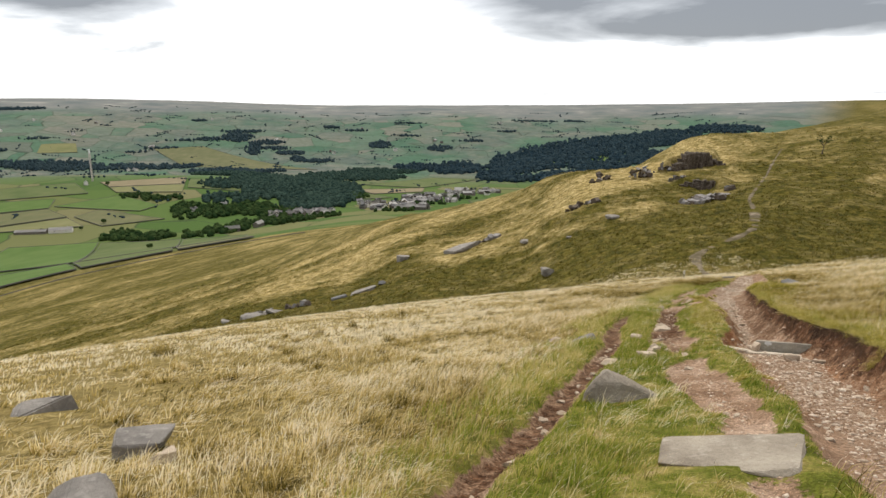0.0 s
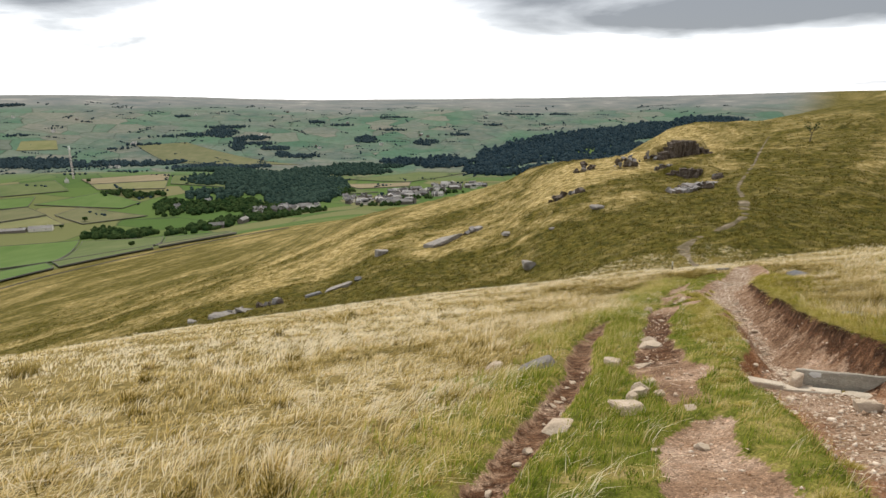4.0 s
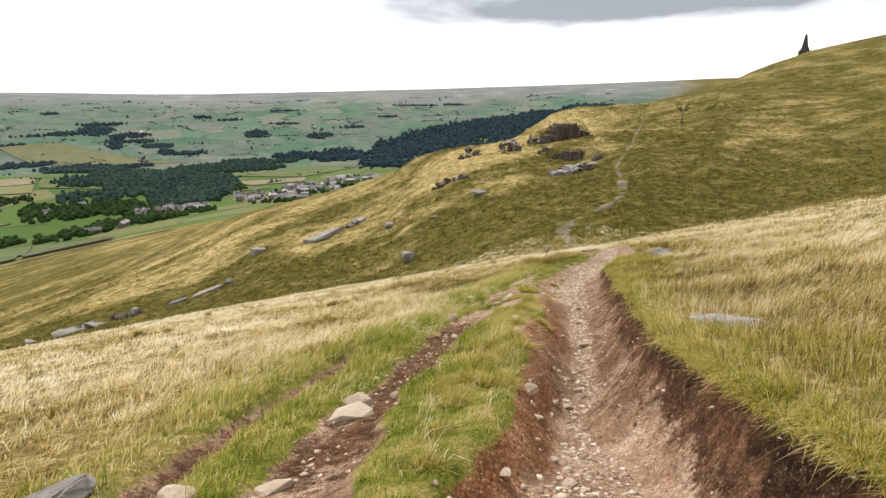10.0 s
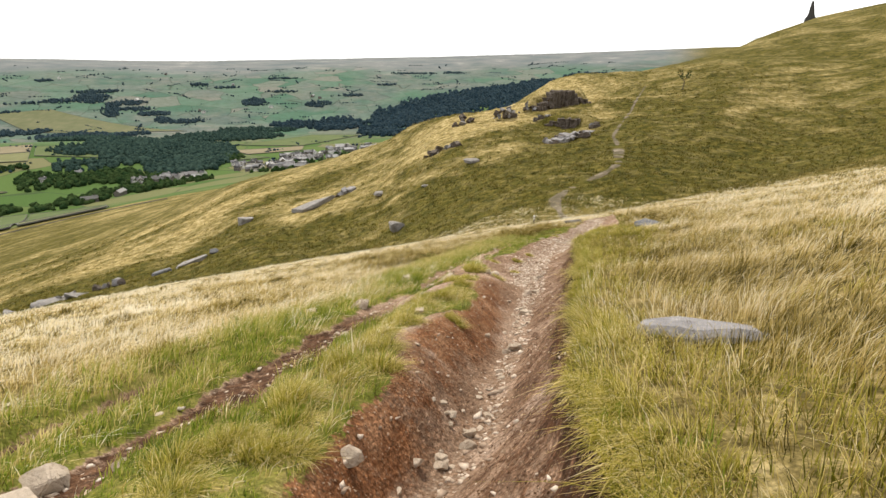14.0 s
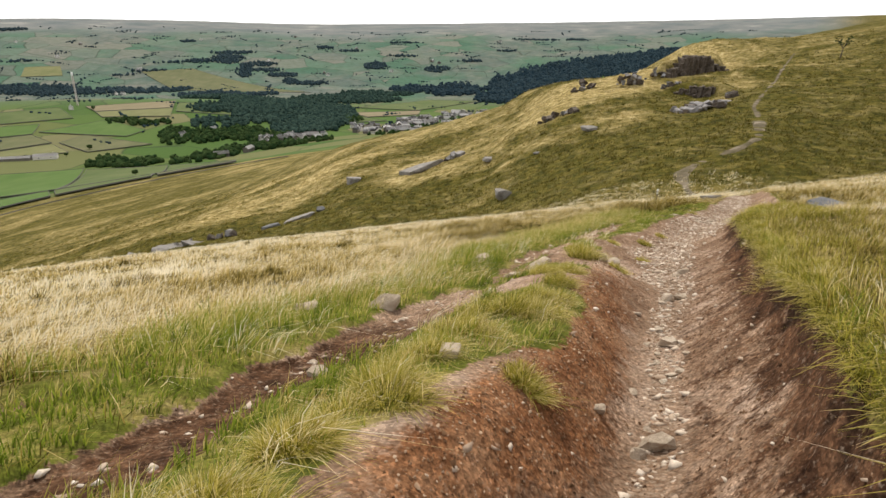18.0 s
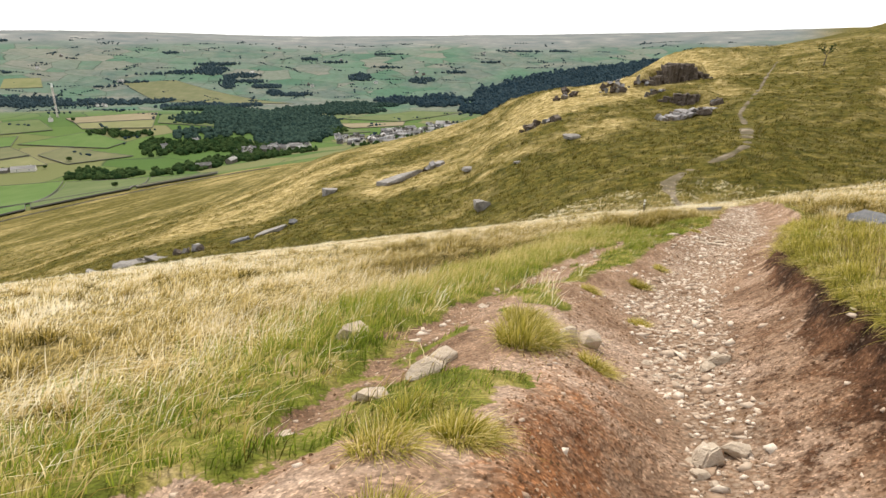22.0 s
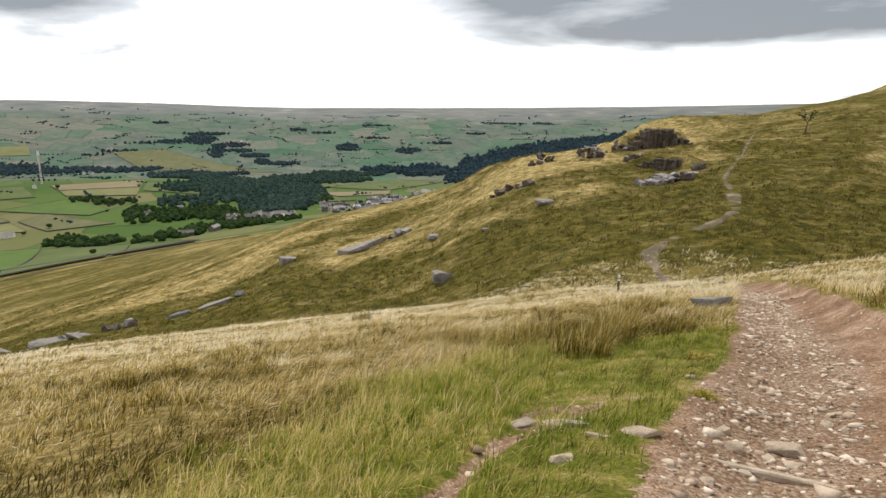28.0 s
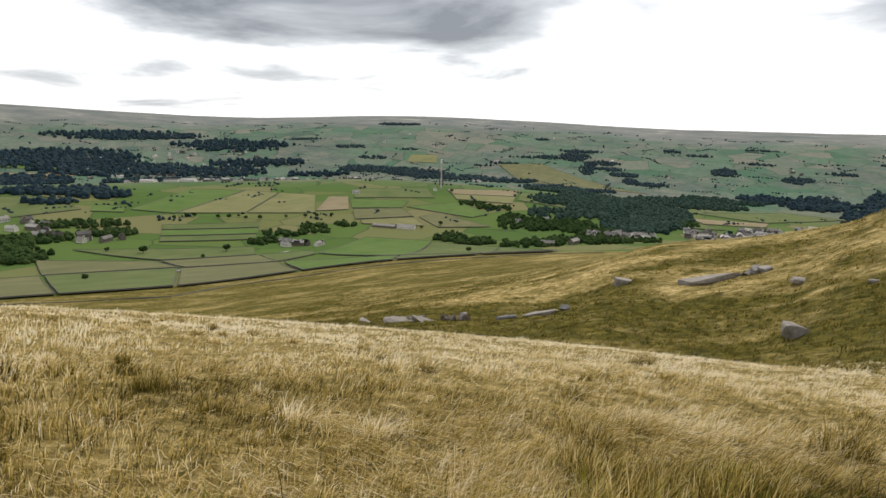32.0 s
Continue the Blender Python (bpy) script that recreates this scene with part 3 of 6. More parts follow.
SILLSTONE = make_rock("pale sill stone", (0.40, 0.34, 0.265), (0.62, 0.54, 0.44), (0.68, 0.62, 0.54))
CRAGSTONE = make_rock("crag stone", (0.035, 0.027, 0.022), (0.15, 0.118, 0.092), (0.28, 0.245, 0.21))
BOULDERSTONE = make_rock("brown-grey gritstone", (0.17, 0.145, 0.115), (0.34, 0.295, 0.24), (0.43, 0.385, 0.33))
BROWNSTONE = make_rock("brown gritstone", (0.22, 0.185, 0.145), (0.42, 0.37, 0.30), (0.50, 0.45, 0.38))
LILACSTONE = make_rock("pale grey gritstone", (0.19, 0.18, 0.18), (0.36, 0.34, 0.335), (0.46, 0.43, 0.40))
DARKSTONE = make_rock("blue-grey gritstone", (0.075, 0.075, 0.08), (0.22, 0.22, 0.225), (0.34, 0.33, 0.32))

# ---- the ground, one sheet to the horizon ----
def spacing(lo, hi, first, last, gap, grow):
    """Line positions: even between lo and hi, then wider and wider out to first and last."""
    inner = list(np.arange(lo, hi + gap, gap))
    out, g = [], gap
    v = inner[-1]
    while v < last:
        g *= grow
        v += g
        out.append(v)
    back, g = [], gap
    v = inner[0]
    while v > first:
        g *= grow
        v -= g
        back.append(v)
    return np.array(back[::-1] + inner + out)


def sheet(name, xs, ys, zs, material, layers):
    """A grid mesh with float layers on its points."""
    nx, ny = len(xs), len(ys)
    me = bpy.data.meshes.new(name)
    gx, gy = np.meshgrid(xs, ys)
    co = np.stack([gx, gy, zs], -1).reshape(-1, 3)
    i = (np.arange(ny - 1)[:, None] * nx + np.arange(nx - 1)[None]).ravel()
    quads = np.stack([i, i + 1, i + nx + 1, i + nx], 1)
    fill_mesh(me, co, quads)
    for key, values in layers.items():
        me.attributes.new(key, "FLOAT", "POINT").data.foreach_set("value", np.asarray(values, np.float32).ravel())
    me.materials.append(material)
    me.shade_smooth()
    return new(name, me)


def fill_mesh(me, co, faces):
    """Vertices and faces of one size, from arrays."""
    n, k = faces.shape
    me.vertices.add(len(co))
    me.vertices.foreach_set("co", np.asarray(co, np.float32).ravel())
    me.loops.add(n * k)
    me.loops.foreach_set("vertex_index", faces.astype(np.int32).ravel())
    me.polygons.add(n)
    me.polygons.foreach_set("loop_start", np.arange(0, n * k, k, dtype=np.int32))
    me.polygons.foreach_set("loop_total", np.full(n, k, np.int32))
    me.update(calc_edges=True)


def with_lines(values, lo, hi, gap):
    """Adds finer lines between lo and hi."""
    return np.unique(np.round(np.concatenate([values[(values < lo) | (values > hi)], np.arange(lo, hi, gap)]), 4))


grid_x = with_lines(with_lines(spacing(-3, 20, -4700, 4700, 0.125, 1.05), -62, -14, 0.85), 32, 100, 0.8)
grid_y = with_lines(spacing(2, 37, -900, 4800, 0.125, 1.05), 62, 186, 0.8)
gx, gy = np.meshgrid(grid_x, grid_y)
far_r = np.hypot(gx - HUB[0], gy - HUB[1])
bearing_xy = np.degrees(np.arctan2(gx - HUB[0], gy - HUB[1]))
soil, gravel, green, _, _ = covers(gx, gy)
red, peat, hollow_shade = soils(gx, gy)
edge_r = smooth_table(bearing_xy, EDGE_R) + 55 + 25 * ripple(gx, gy, 120, 41, 2)
farmland = step(-10, 10, far_r - edge_r) * (1 - step(29, 33, bearing_xy))
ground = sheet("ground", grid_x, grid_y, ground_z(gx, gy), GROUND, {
    "soil": soil, "gravel": gravel, "red": red, "peat": peat, "hollow_shade": hollow_shade, "tone": moor_tone(gx, gy), "green": green, "farm": farmland,
    # the last two layers say by distance where haze is painted
    "far_moor": step(46, 66, far_r), "hazed": step(1650, 2150, far_r), "high": step(3300, 3800, far_r + 250 * ripple(gx, gy, 500, 44, 3))})
tagged(ground, "windswept moorland hillside with a worn earth track above a farmed valley", "ground", kind="structure")


def far_path():
    """The trodden line up the opposite hillside."""
    y = np.arange(49.0, 185.0, 0.4)
    x = np.interp(y, FARPATH_Y, FARPATH_X)
    x = np.convolve(np.pad(x, 3, mode="edge"), np.ones(7) / 7, "valid") + 0.2 * ripple(x, y, 3.0, 81, 2)
    dx, dy = np.gradient(x), np.gradient(y)
    size = np.hypot(dx, dy)
    half = (0.26 + 0.18 * ripple(x, y, 5.0, 82, 2) + 0.5 * np.exp(-(((y - 100) / 15) ** 2)) + 0.3 * np.exp(-(((y - 79) / 4) ** 2))) * (1 - 0.4 * step(150, 185, y))
    half = half * np.clip(1 + 0.55 * ripple(x, y, 2.6, 83, 2), 0.35, 1.6)
    sunk = 0.16 * step(0.25, 0.5, ripple(x, y, 2.0, 85, 2)) + 0.13 * step(84, 85, y) * (1 - step(85.6, 86.4, y))
    rows = []
    for k in (-1.0, -0.35, 0.35, 1.0):
        px, py = x - dy / size * half * k, y + dx / size * half * k
        rows.append(np.stack([px, py, ground_z(px, py) + 0.1 - 0.09 * abs(k) - sunk], 1))
    co = np.stack(rows, 1).reshape(-1, 3)
    i = (np.arange(len(y) - 1)[:, None] * 4 + np.arange(3)[None]).ravel()
    me = bpy.data.meshes.new("far_path")
    fill_mesh(me, co, np.stack([i, i + 1, i + 5, i + 4], 1))
    me.materials.append(TRODDEN)
    tagged(new("far_path", me), "narrow trodden path climbing the opposite hillside", "path", kind="structure")


far_path()


# ---- grass ----
CAM_X, CAM_Y = np.array([r[1] for r in PATH]), np.array([r[2] for r in PATH])


def off_walk(x, y):
    """Distance from the walked line, which runs straight enough to take by y."""
    return np.hypot(x - np.interp(y, CAM_Y, CAM_X), 0.45 * np.maximum(0, y - 33.7) + np.maximum(0, -y))


# grass is short round these stones: x, y, reach
NIBBLED = ((10.4, 16.6, 0.5), (18.1, 31.7, 1.0), (-7.4, 10.5, 0.8), (2.45, 7.7, 0.6), (2.44, 4.65, 0.75), (3.45, 14.3, 0.5), (19.4, 41.0, 0.7), (-3.65, 6.8, 0.5), (-2.9, 4.5, 0.6), (-6.9, 7.7, 0.5))


def nibbled(x, y):
    """How tall grass may stand here, 0 to 1."""
    h = 0.25 + 0.75 * step(0.1, 0.55, np.abs(x - np.interp(y, FURROW_Y, FURROW_X)) + 9 * (y > 18) + 9 * (y < 3))
    for sx, sy, reach in NIBBLED:
        h = h * (0.25 + 0.75 * step(0.6, 1.2, np.hypot(x - sx, y - sy) / reach))
    return h


def blades(name, x, y, tall, wide, lean, spread, tone, material, seed, label, droop=0.35, joints=2):
    """One mesh of curved blades rooted at the given places."""
    rng = np.random.default_rng(seed)
    n = len(x)
    z = ground_z(x, y) - 0.02
    tall = tall * nibbled(x, y)
    turn = rng.uniform(0, 2 * np.pi, n)
    tilt = np.abs(rng.normal(0, spread, n))
    bend = rng.normal(1, 0.4, n)
    hx = tall * (np.cos(turn) * tilt + lean[0] * bend)
    hy = tall * (np.sin(turn) * tilt + lean[1] * bend)
    side = rng.uniform(0, 2 * np.pi, n)
    edge = np.stack([np.cos(side) * wide / 2, np.sin(side) * wide / 2, 0 * x], 1)
    base = np.stack([x, y, z], 1)
    sag = np.clip(droop * np.hypot(hx, hy) / np.maximum(tall, 1e-3) * rng.uniform(0.6, 1.4, n), 0, 0.75)
    rows = []
    for k in range(joints + 1):
        s = k / joints
        c = base + np.stack([hx * s**1.8, hy * s**1.8, tall * (s - sag * s * s)], 1)
        w = edge * (1 - 0.35 * s)
        rows += [c] if k == joints else [c - w, c + w]
    per = 2 * joints + 1
    co = np.stack(rows, 1).reshape(-1, 3)
    i = np.arange(n)[:, None] * per
    tris = []
    for k in range(joints - 1):
        a = 2 * k
        tris += [i + [a, a + 1, a + 3], i + [a, a + 3, a + 2]]
    a = 2 * joints - 2
    tris.append(i + [a, a + 1, a + 2])
    me = bpy.data.meshes.new(name)
    fill_mesh(me, co, np.concatenate(tris, 1).reshape(-1, 3))
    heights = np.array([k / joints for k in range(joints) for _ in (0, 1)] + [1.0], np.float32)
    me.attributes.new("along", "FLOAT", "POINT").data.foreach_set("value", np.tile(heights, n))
    me.attributes.new("tone", "FLOAT", "POINT").data.foreach_set("value", np.repeat(np.asarray(tone, np.float32), per))
    me.materials.append(material)
    return tagged(new(name, me), label, "grass", kind="stuff")


def scatter(rng, count, x0, x1, y0, y1, keep):
    x, y = rng.uniform(x0, x1, count), rng.uniform(y0, y1, count)
    k = rng.uniform(0, 1, count) < keep(x, y)
    return x[k], y[k]


def tufted(rng, x, y, per, radius):
    """Gathers blades into tufts round each place."""
    n = len(x)
    a, r = rng.uniform(0, 2 * np.pi, (n, per)), np.sqrt(rng.uniform(0, 1, (n, per)))
    rad = np.broadcast_to(np.asarray(radius).reshape(-1, 1), (n, per))
    return (x[:, None] + np.cos(a) * r * rad).ravel(), (y[:, None] + np.sin(a) * r * rad).ravel()


def tuft_tone(rng, x, y, per, base, swing):
    """One tone for each tuft, passed on to its blades."""
    return np.repeat(base + swing * rng.normal(0, 1, len(x)), per)


def bank_share(x, y):
    """Where yellow-green grass takes over from straw: along the cut bank and in drifts beyond it."""
    u = across(x, y)
    wide = 1.75 + 0.5 * ripple(x, y, 2.2, 77, 2)
    right = step(0.97, 1.04, u) * (1 - step(wide - 0.3, wide + 0.35, u)) * step(5, 8, y) * (1 - step(31, 36, y))
    drift = 0.55 * step(0.25, 0.6, ripple(x, y, 1.5, 78, 2)) * step(1.0, 1.1, u) * (1 - step(36, 42, y))
    return np.maximum(right, drift)


def grow_grass():
    rng = np.random.default_rng(11)

    # the open slope, pale and long: once far and wide, once more close to the walk
    def open_straw(x, y):
        s, _, t, _, _ = covers(x, y)
        near = np.clip(4.2 / np.maximum(off_walk(x, y), 2.0), 0, 1) ** 1.25
        return near * (s < 0.25) * (1 - 0.9 * t) * (1 - 0.75 * bank_share(x, y)) * (np.hypot(x - HUB[0], y - HUB[1]) < 66)

    def close_straw(x, y):
        s, _, t, _, _ = covers(x, y)
        return np.clip(2.4 / np.maximum(off_walk(x, y), 1.2), 0, 1) ** 1.9 * (s < 0.25) * (1 - 0.9 * t) * (1 - 0.75 * bank_share(x, y))

    for name, count, area, keep, per, thin, seed in (("straw_grass", 215000, (-42, 62, -4, 80), open_straw, 7, 0.0045, 1), ("straw_grass", 172000, (-5, 23, 0, 42), close_straw, 7, 0.0028, 4)):
        x, y = scatter(rng, count, *area, keep)
        d, u = off_walk(x, y), across(x, y)
        patch = ripple(x, y, 2.6, 71, 3) + 0.5 * ripple(x, y, 0.8, 72, 2)
        right = step(0.9, 1.05, u) * step(0, 4, y) * (1 - step(36, 44, y))
        verge = right * (1 - step(2.5, 6.0, u))
        sedge = step(0.05, 0.5, ripple(x, y, 3.2, 75, 3))
        tone = 0.74 - (0.3 - 0.12 * right) * sedge + 0.36 * patch + 0.3 * ripple(x, y, 1.0, 76, 2) - 0.12 * verge + 0.04 * right - (0.07 + 0.13 * step(24, 29, y)) * (1 - step(2.5, 8, d)) + (0.30 * (u < 0) * step(17, 22, y) + 0.06) * step(5, 13, d) + 0.12 * step(1.7, 2.6, u) * step(4, 8, d)
        tall = 0.28 + 0.10 * patch + 0.09 * ripple(x, y, 1.0, 79, 2)
        grazed = right * step(19, 22, y) * (1 - step(33, 36, y)) * (1 - step(1.6, 2.6, u))
        # grazed strip, then cloud shadow painted darker left of the walk's end
        tone = tone - 0.24 * grazed - 0.26 * step(30, 34, y) * (1 - step(11, 16, x)) * (1 - step(40, 50, y))
        tall = tall * (1 - 0.5 * grazed)
        tone = tuft_tone(rng, x, y, per, tone, 0.18)
        tall = np.repeat(tall * rng.uniform(0.7, 1.25, len(x)), per) * rng.uniform(0.55, 1.15, len(x) * per)
        lean_x, lean_y = np.repeat(0.62 + 0.55 * ripple(x, y, 2.4, 73, 2) - 0.8 * verge * (1 - step(1.2, 2.2, u)), per), np.repeat(0.05 + 0.6 * ripple(x, y, 2.1, 74, 2), per)
        x, y = tufted(rng, x, y, per, 0.05 + 0.011 * d)
        d = np.repeat(d, per)
        k = covers(x, y)[0] < 0.35
        x, y, d, tone, tall, lean_x, lean_y = (v[k] for v in (x, y, d, tone, tall, lean_x, lean_y))
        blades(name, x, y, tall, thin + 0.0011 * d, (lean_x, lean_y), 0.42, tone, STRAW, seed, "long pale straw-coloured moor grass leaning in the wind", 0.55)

    # short turf along the trodden lines
    def lawn(x, y):
        s, _, t, _, _ = covers(x, y)
        return np.clip(3.0 / np.maximum(off_walk(x, y), 1.4), 0, 1) * t * (s < 0.35)

    x, y = scatter(rng, 140000, -5, 20, -4, 40, lawn)
    d = off_walk(x, y)
    rank = step(0.1, 0.6, ripple(x, y, 1.3, 24, 3) + 0.1)
    edge = np.interp(y, [-6, 3, 8, 14, 20, 26, 32, 38], [-1.8, -1.0, 0.6, 3.3, 5.6, 8.2, 11.8, 14.6])
    outer = 1 - step(0.2, 2.2, x - edge)
    per = 7
    tone = tuft_tone(rng, x, y, per, 0.38 + 0.32 * ripple(x, y, 0.9, 25, 3) + 0.3 * outer + 0.16 * step(-0.7, -0.1, across(x, y)) * step(10, 14, y) * (1 - step(24, 27, y)), 0.15)
    tall = np.repeat((0.07 + 0.09 * rank + 0.15 * outer) * rng.uniform(0.7, 1.3, len(x)), per)
    x, y = tufted(rng, x, y, per, 0.06 + 0.01 * d)
    d = np.repeat(d, per)
    k = covers(x, y)[0] < 0.5
    x, y, d, tone, tall = (v[k] for v in (x, y, d, tone, tall))
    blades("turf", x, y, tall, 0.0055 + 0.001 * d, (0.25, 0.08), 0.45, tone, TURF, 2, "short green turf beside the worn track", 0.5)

    # yellow-green grass on the bank above the cut
    def bank_grass(x, y):
        return np.clip(2.6 / np.maximum(off_walk(x, y), 1.2), 0, 1) ** 1.2 * bank_share(x, y) * (covers(x, y)[0] < 0.3)

    x, y = scatter(rng, 62000, 4, 26, 4, 38, bank_grass)
    d = off_walk(x, y)
    per = 9
    lump_up = ripple(x, y, 0.75, 26, 2)
    tone = tuft_tone(rng, x, y, per, 0.39 - 0.14 * step(16, 20, y) + 0.26 * lump_up + 0.2 * ripple(x, y, 2.0, 27, 2), 0.16)
    tall = np.repeat((0.19 + 0.09 * lump_up) * rng.uniform(0.7, 1.3, len(x)), per) * rng.uniform(0.6, 1.2, len(x) * per)
    lean_x, lean_y = np.repeat(0.15 + 0.6 * ripple(x, y, 0.8, 28, 2) - 0.5 * (1 - step(1.0, 1.4, across(x, y))), per), np.repeat(-0.1 + 0.6 * ripple(x, y, 0.8, 29, 2), per)
    x, y = tufted(rng, x, y, per, 0.05 + 0.01 * d)
    d = np.repeat(d, per)
    k = covers(x, y)[0] < 0.5
    x, y, d, tone, tall, lean_x, lean_y = (v[k] for v in (x, y, d, tone, tall, lean_x, lean_y))
    blades("bank_grass", x, y, tall, 0.0034 + 0.001 * d, (lean_x, lean_y), 0.5, tone, BANK, 6, "thick yellow-green grass hanging over the cut bank", 0.65)

    # the fringe that hangs over the lip of the cut
    n = 42000
    y = rng.uniform(5.6, 31.4, n)
    x = np.interp(y, TRACK_Y, RIM_R)
    x = x - 0.17 * ripple(x, y, 1.3, 5, 1) - 0.07 * ripple(x, y, 0.62, 6, 1) + rng.uniform(-0.01, 0.24, n)
    clump = ripple(x, y, 0.45, 84, 2)
    k = rng.uniform(-1.3, 0.5, n) < clump
    x, y, clump = x[k], y[k], clump[k]
    n = len(x)
    blades("bank_grass", x, y, (0.13 + 0.07 * clump) * rng.uniform(0.5, 1.2, n), 0.0045 + 0.0009 * off_walk(x, y), (-0.8 + 0.4 * rng.normal(0, 1, n), -0.35 + 0.4 * rng.normal(0, 1, n)), 0.35, 0.38 - 0.14 * step(16, 20, y) + 0.22 * clump + 0.14 * rng.normal(0, 1, n), BANK, 9, "matted grass hanging over the lip of the cut bank", 0.75, 3)

    # large tufts on the open slope
    x, y = scatter(rng, 900, -9, 26, 2, 52, lambda x, y: (covers(x, y)[0] < 0.1) * (covers(x, y)[2] < 0.6) * np.clip(5.0 / np.maximum(off_walk(x, y), 1.5), 0, 1) * (off_walk(x, y) > 1.1) * (bank_share(x, y) < 0.4))
    per = 130
    mood, size = rng.normal(0.5, 0.24, len(x)), rng.uniform(0.26, 0.5, len(x))
    a, r = rng.uniform(0, 2 * np.pi, (len(x), per)), np.sqrt(rng.uniform(0, 1, (len(x), per)))
    px, py = x[:, None] + np.cos(a) * r * 0.42 * size[:, None], y[:, None] + np.sin(a) * r * 0.42 * size[:, None]
    tall = size[:, None] * rng.uniform(0.5, 1.05, r.shape) * (1 - 0.3 * r)
    lean_x, lean_y = 0.45 + 0.55 * np.cos(a) * r + rng.normal(0, 0.18, r.shape), 0.02 + 0.55 * np.sin(a) * r + rng.normal(0, 0.18, r.shape)
    tone = np.repeat(mood, per) + rng.normal(0, 0.1, r.size)
    blades("straw_tufts", px.ravel(), py.ravel(), tall.ravel(), 0.0036 + 0.001 * np.repeat(off_walk(x, y), per), (lean_x.ravel(), lean_y.ravel()), 0.22, tone, STRAW, 10, "large bent tufts of gold and olive moor grass", 0.6, 3)

    # the far hillside
    def rough_moor(x, y):
        r = np.hypot(x - HUB[0], y - HUB[1])
        return step(48, 62, r) * np.clip(80 / np.maximum(r, 60), 0, 1) ** 1.5 * (covers(x, y)[0] < 0.3) * (off_far_path(x, y) > 0.8) * (0.35 + 0.65 * (moor_tone(x, y) < 0.5))

    x, y = scatter(rng, 60000, -130, 130, 50, 215, rough_moor)
    r = np.hypot(x - HUB[0], y - HUB[1])
    per = 7
    tone = tuft_tone(rng, x, y, per, 0.28 + 0.62 * moor_tone(x, y), 0.14)
    tall = np.repeat(rng.uniform(0.2, 0.5, len(x)), per) * rng.uniform(0.7, 1.2, len(x) * per)
    x, y = tufted(rng, x, y, per, 0.22 + 0.002 * r)
    r = np.repeat(r, per)
    blades("moor_grass", x, y, tall, 0.03 + 0.0006 * r, (0.35, 0.1), 0.6, tone, MOOR, 3, "tussocky olive and gold grass on the far hillside", 0.5)


def tussock(x, y, size, seed, tone, label, count=420, stiff=False, lean=(0.3, -0.05), material=None):
    """A single large tuft of drooping blades, or an upright clump of rush."""
    rng = np.random.default_rng(seed)
    a, r = rng.uniform(0, 2 * np.pi, count), np.sqrt(rng.uniform(0, 1, count))
    reach = size * (0.5 if stiff else 0.55)
    px, py = x + np.cos(a) * r * reach, y + np.sin(a) * r * reach
    tall = size * rng.uniform(0.4, 1.0, count) * (1 - 0.35 * r)
    out = 0.1 if stiff else 0.5
    lx, ly = lean[0] + out * np.cos(a) * r + rng.normal(0, 0.2, count), lean[1] + out * np.sin(a) * r + rng.normal(0, 0.2, count)
    ob = blades("rush_clump" if stiff else "tussock", px, py, tall, 0.007 if stiff else 0.0036, (lx, ly), 0.1 if stiff else 0.3, np.clip(rng.normal(tone, 0.14, count), 0, 1), material or STRAW, seed, label, 0.2 if stiff else 0.7, 3)
    del ob["kind"]
    return tagged(ob, category="rush" if stiff else "grass tuft", group="rush clumps" if stiff else "grass tussocks beside the track")


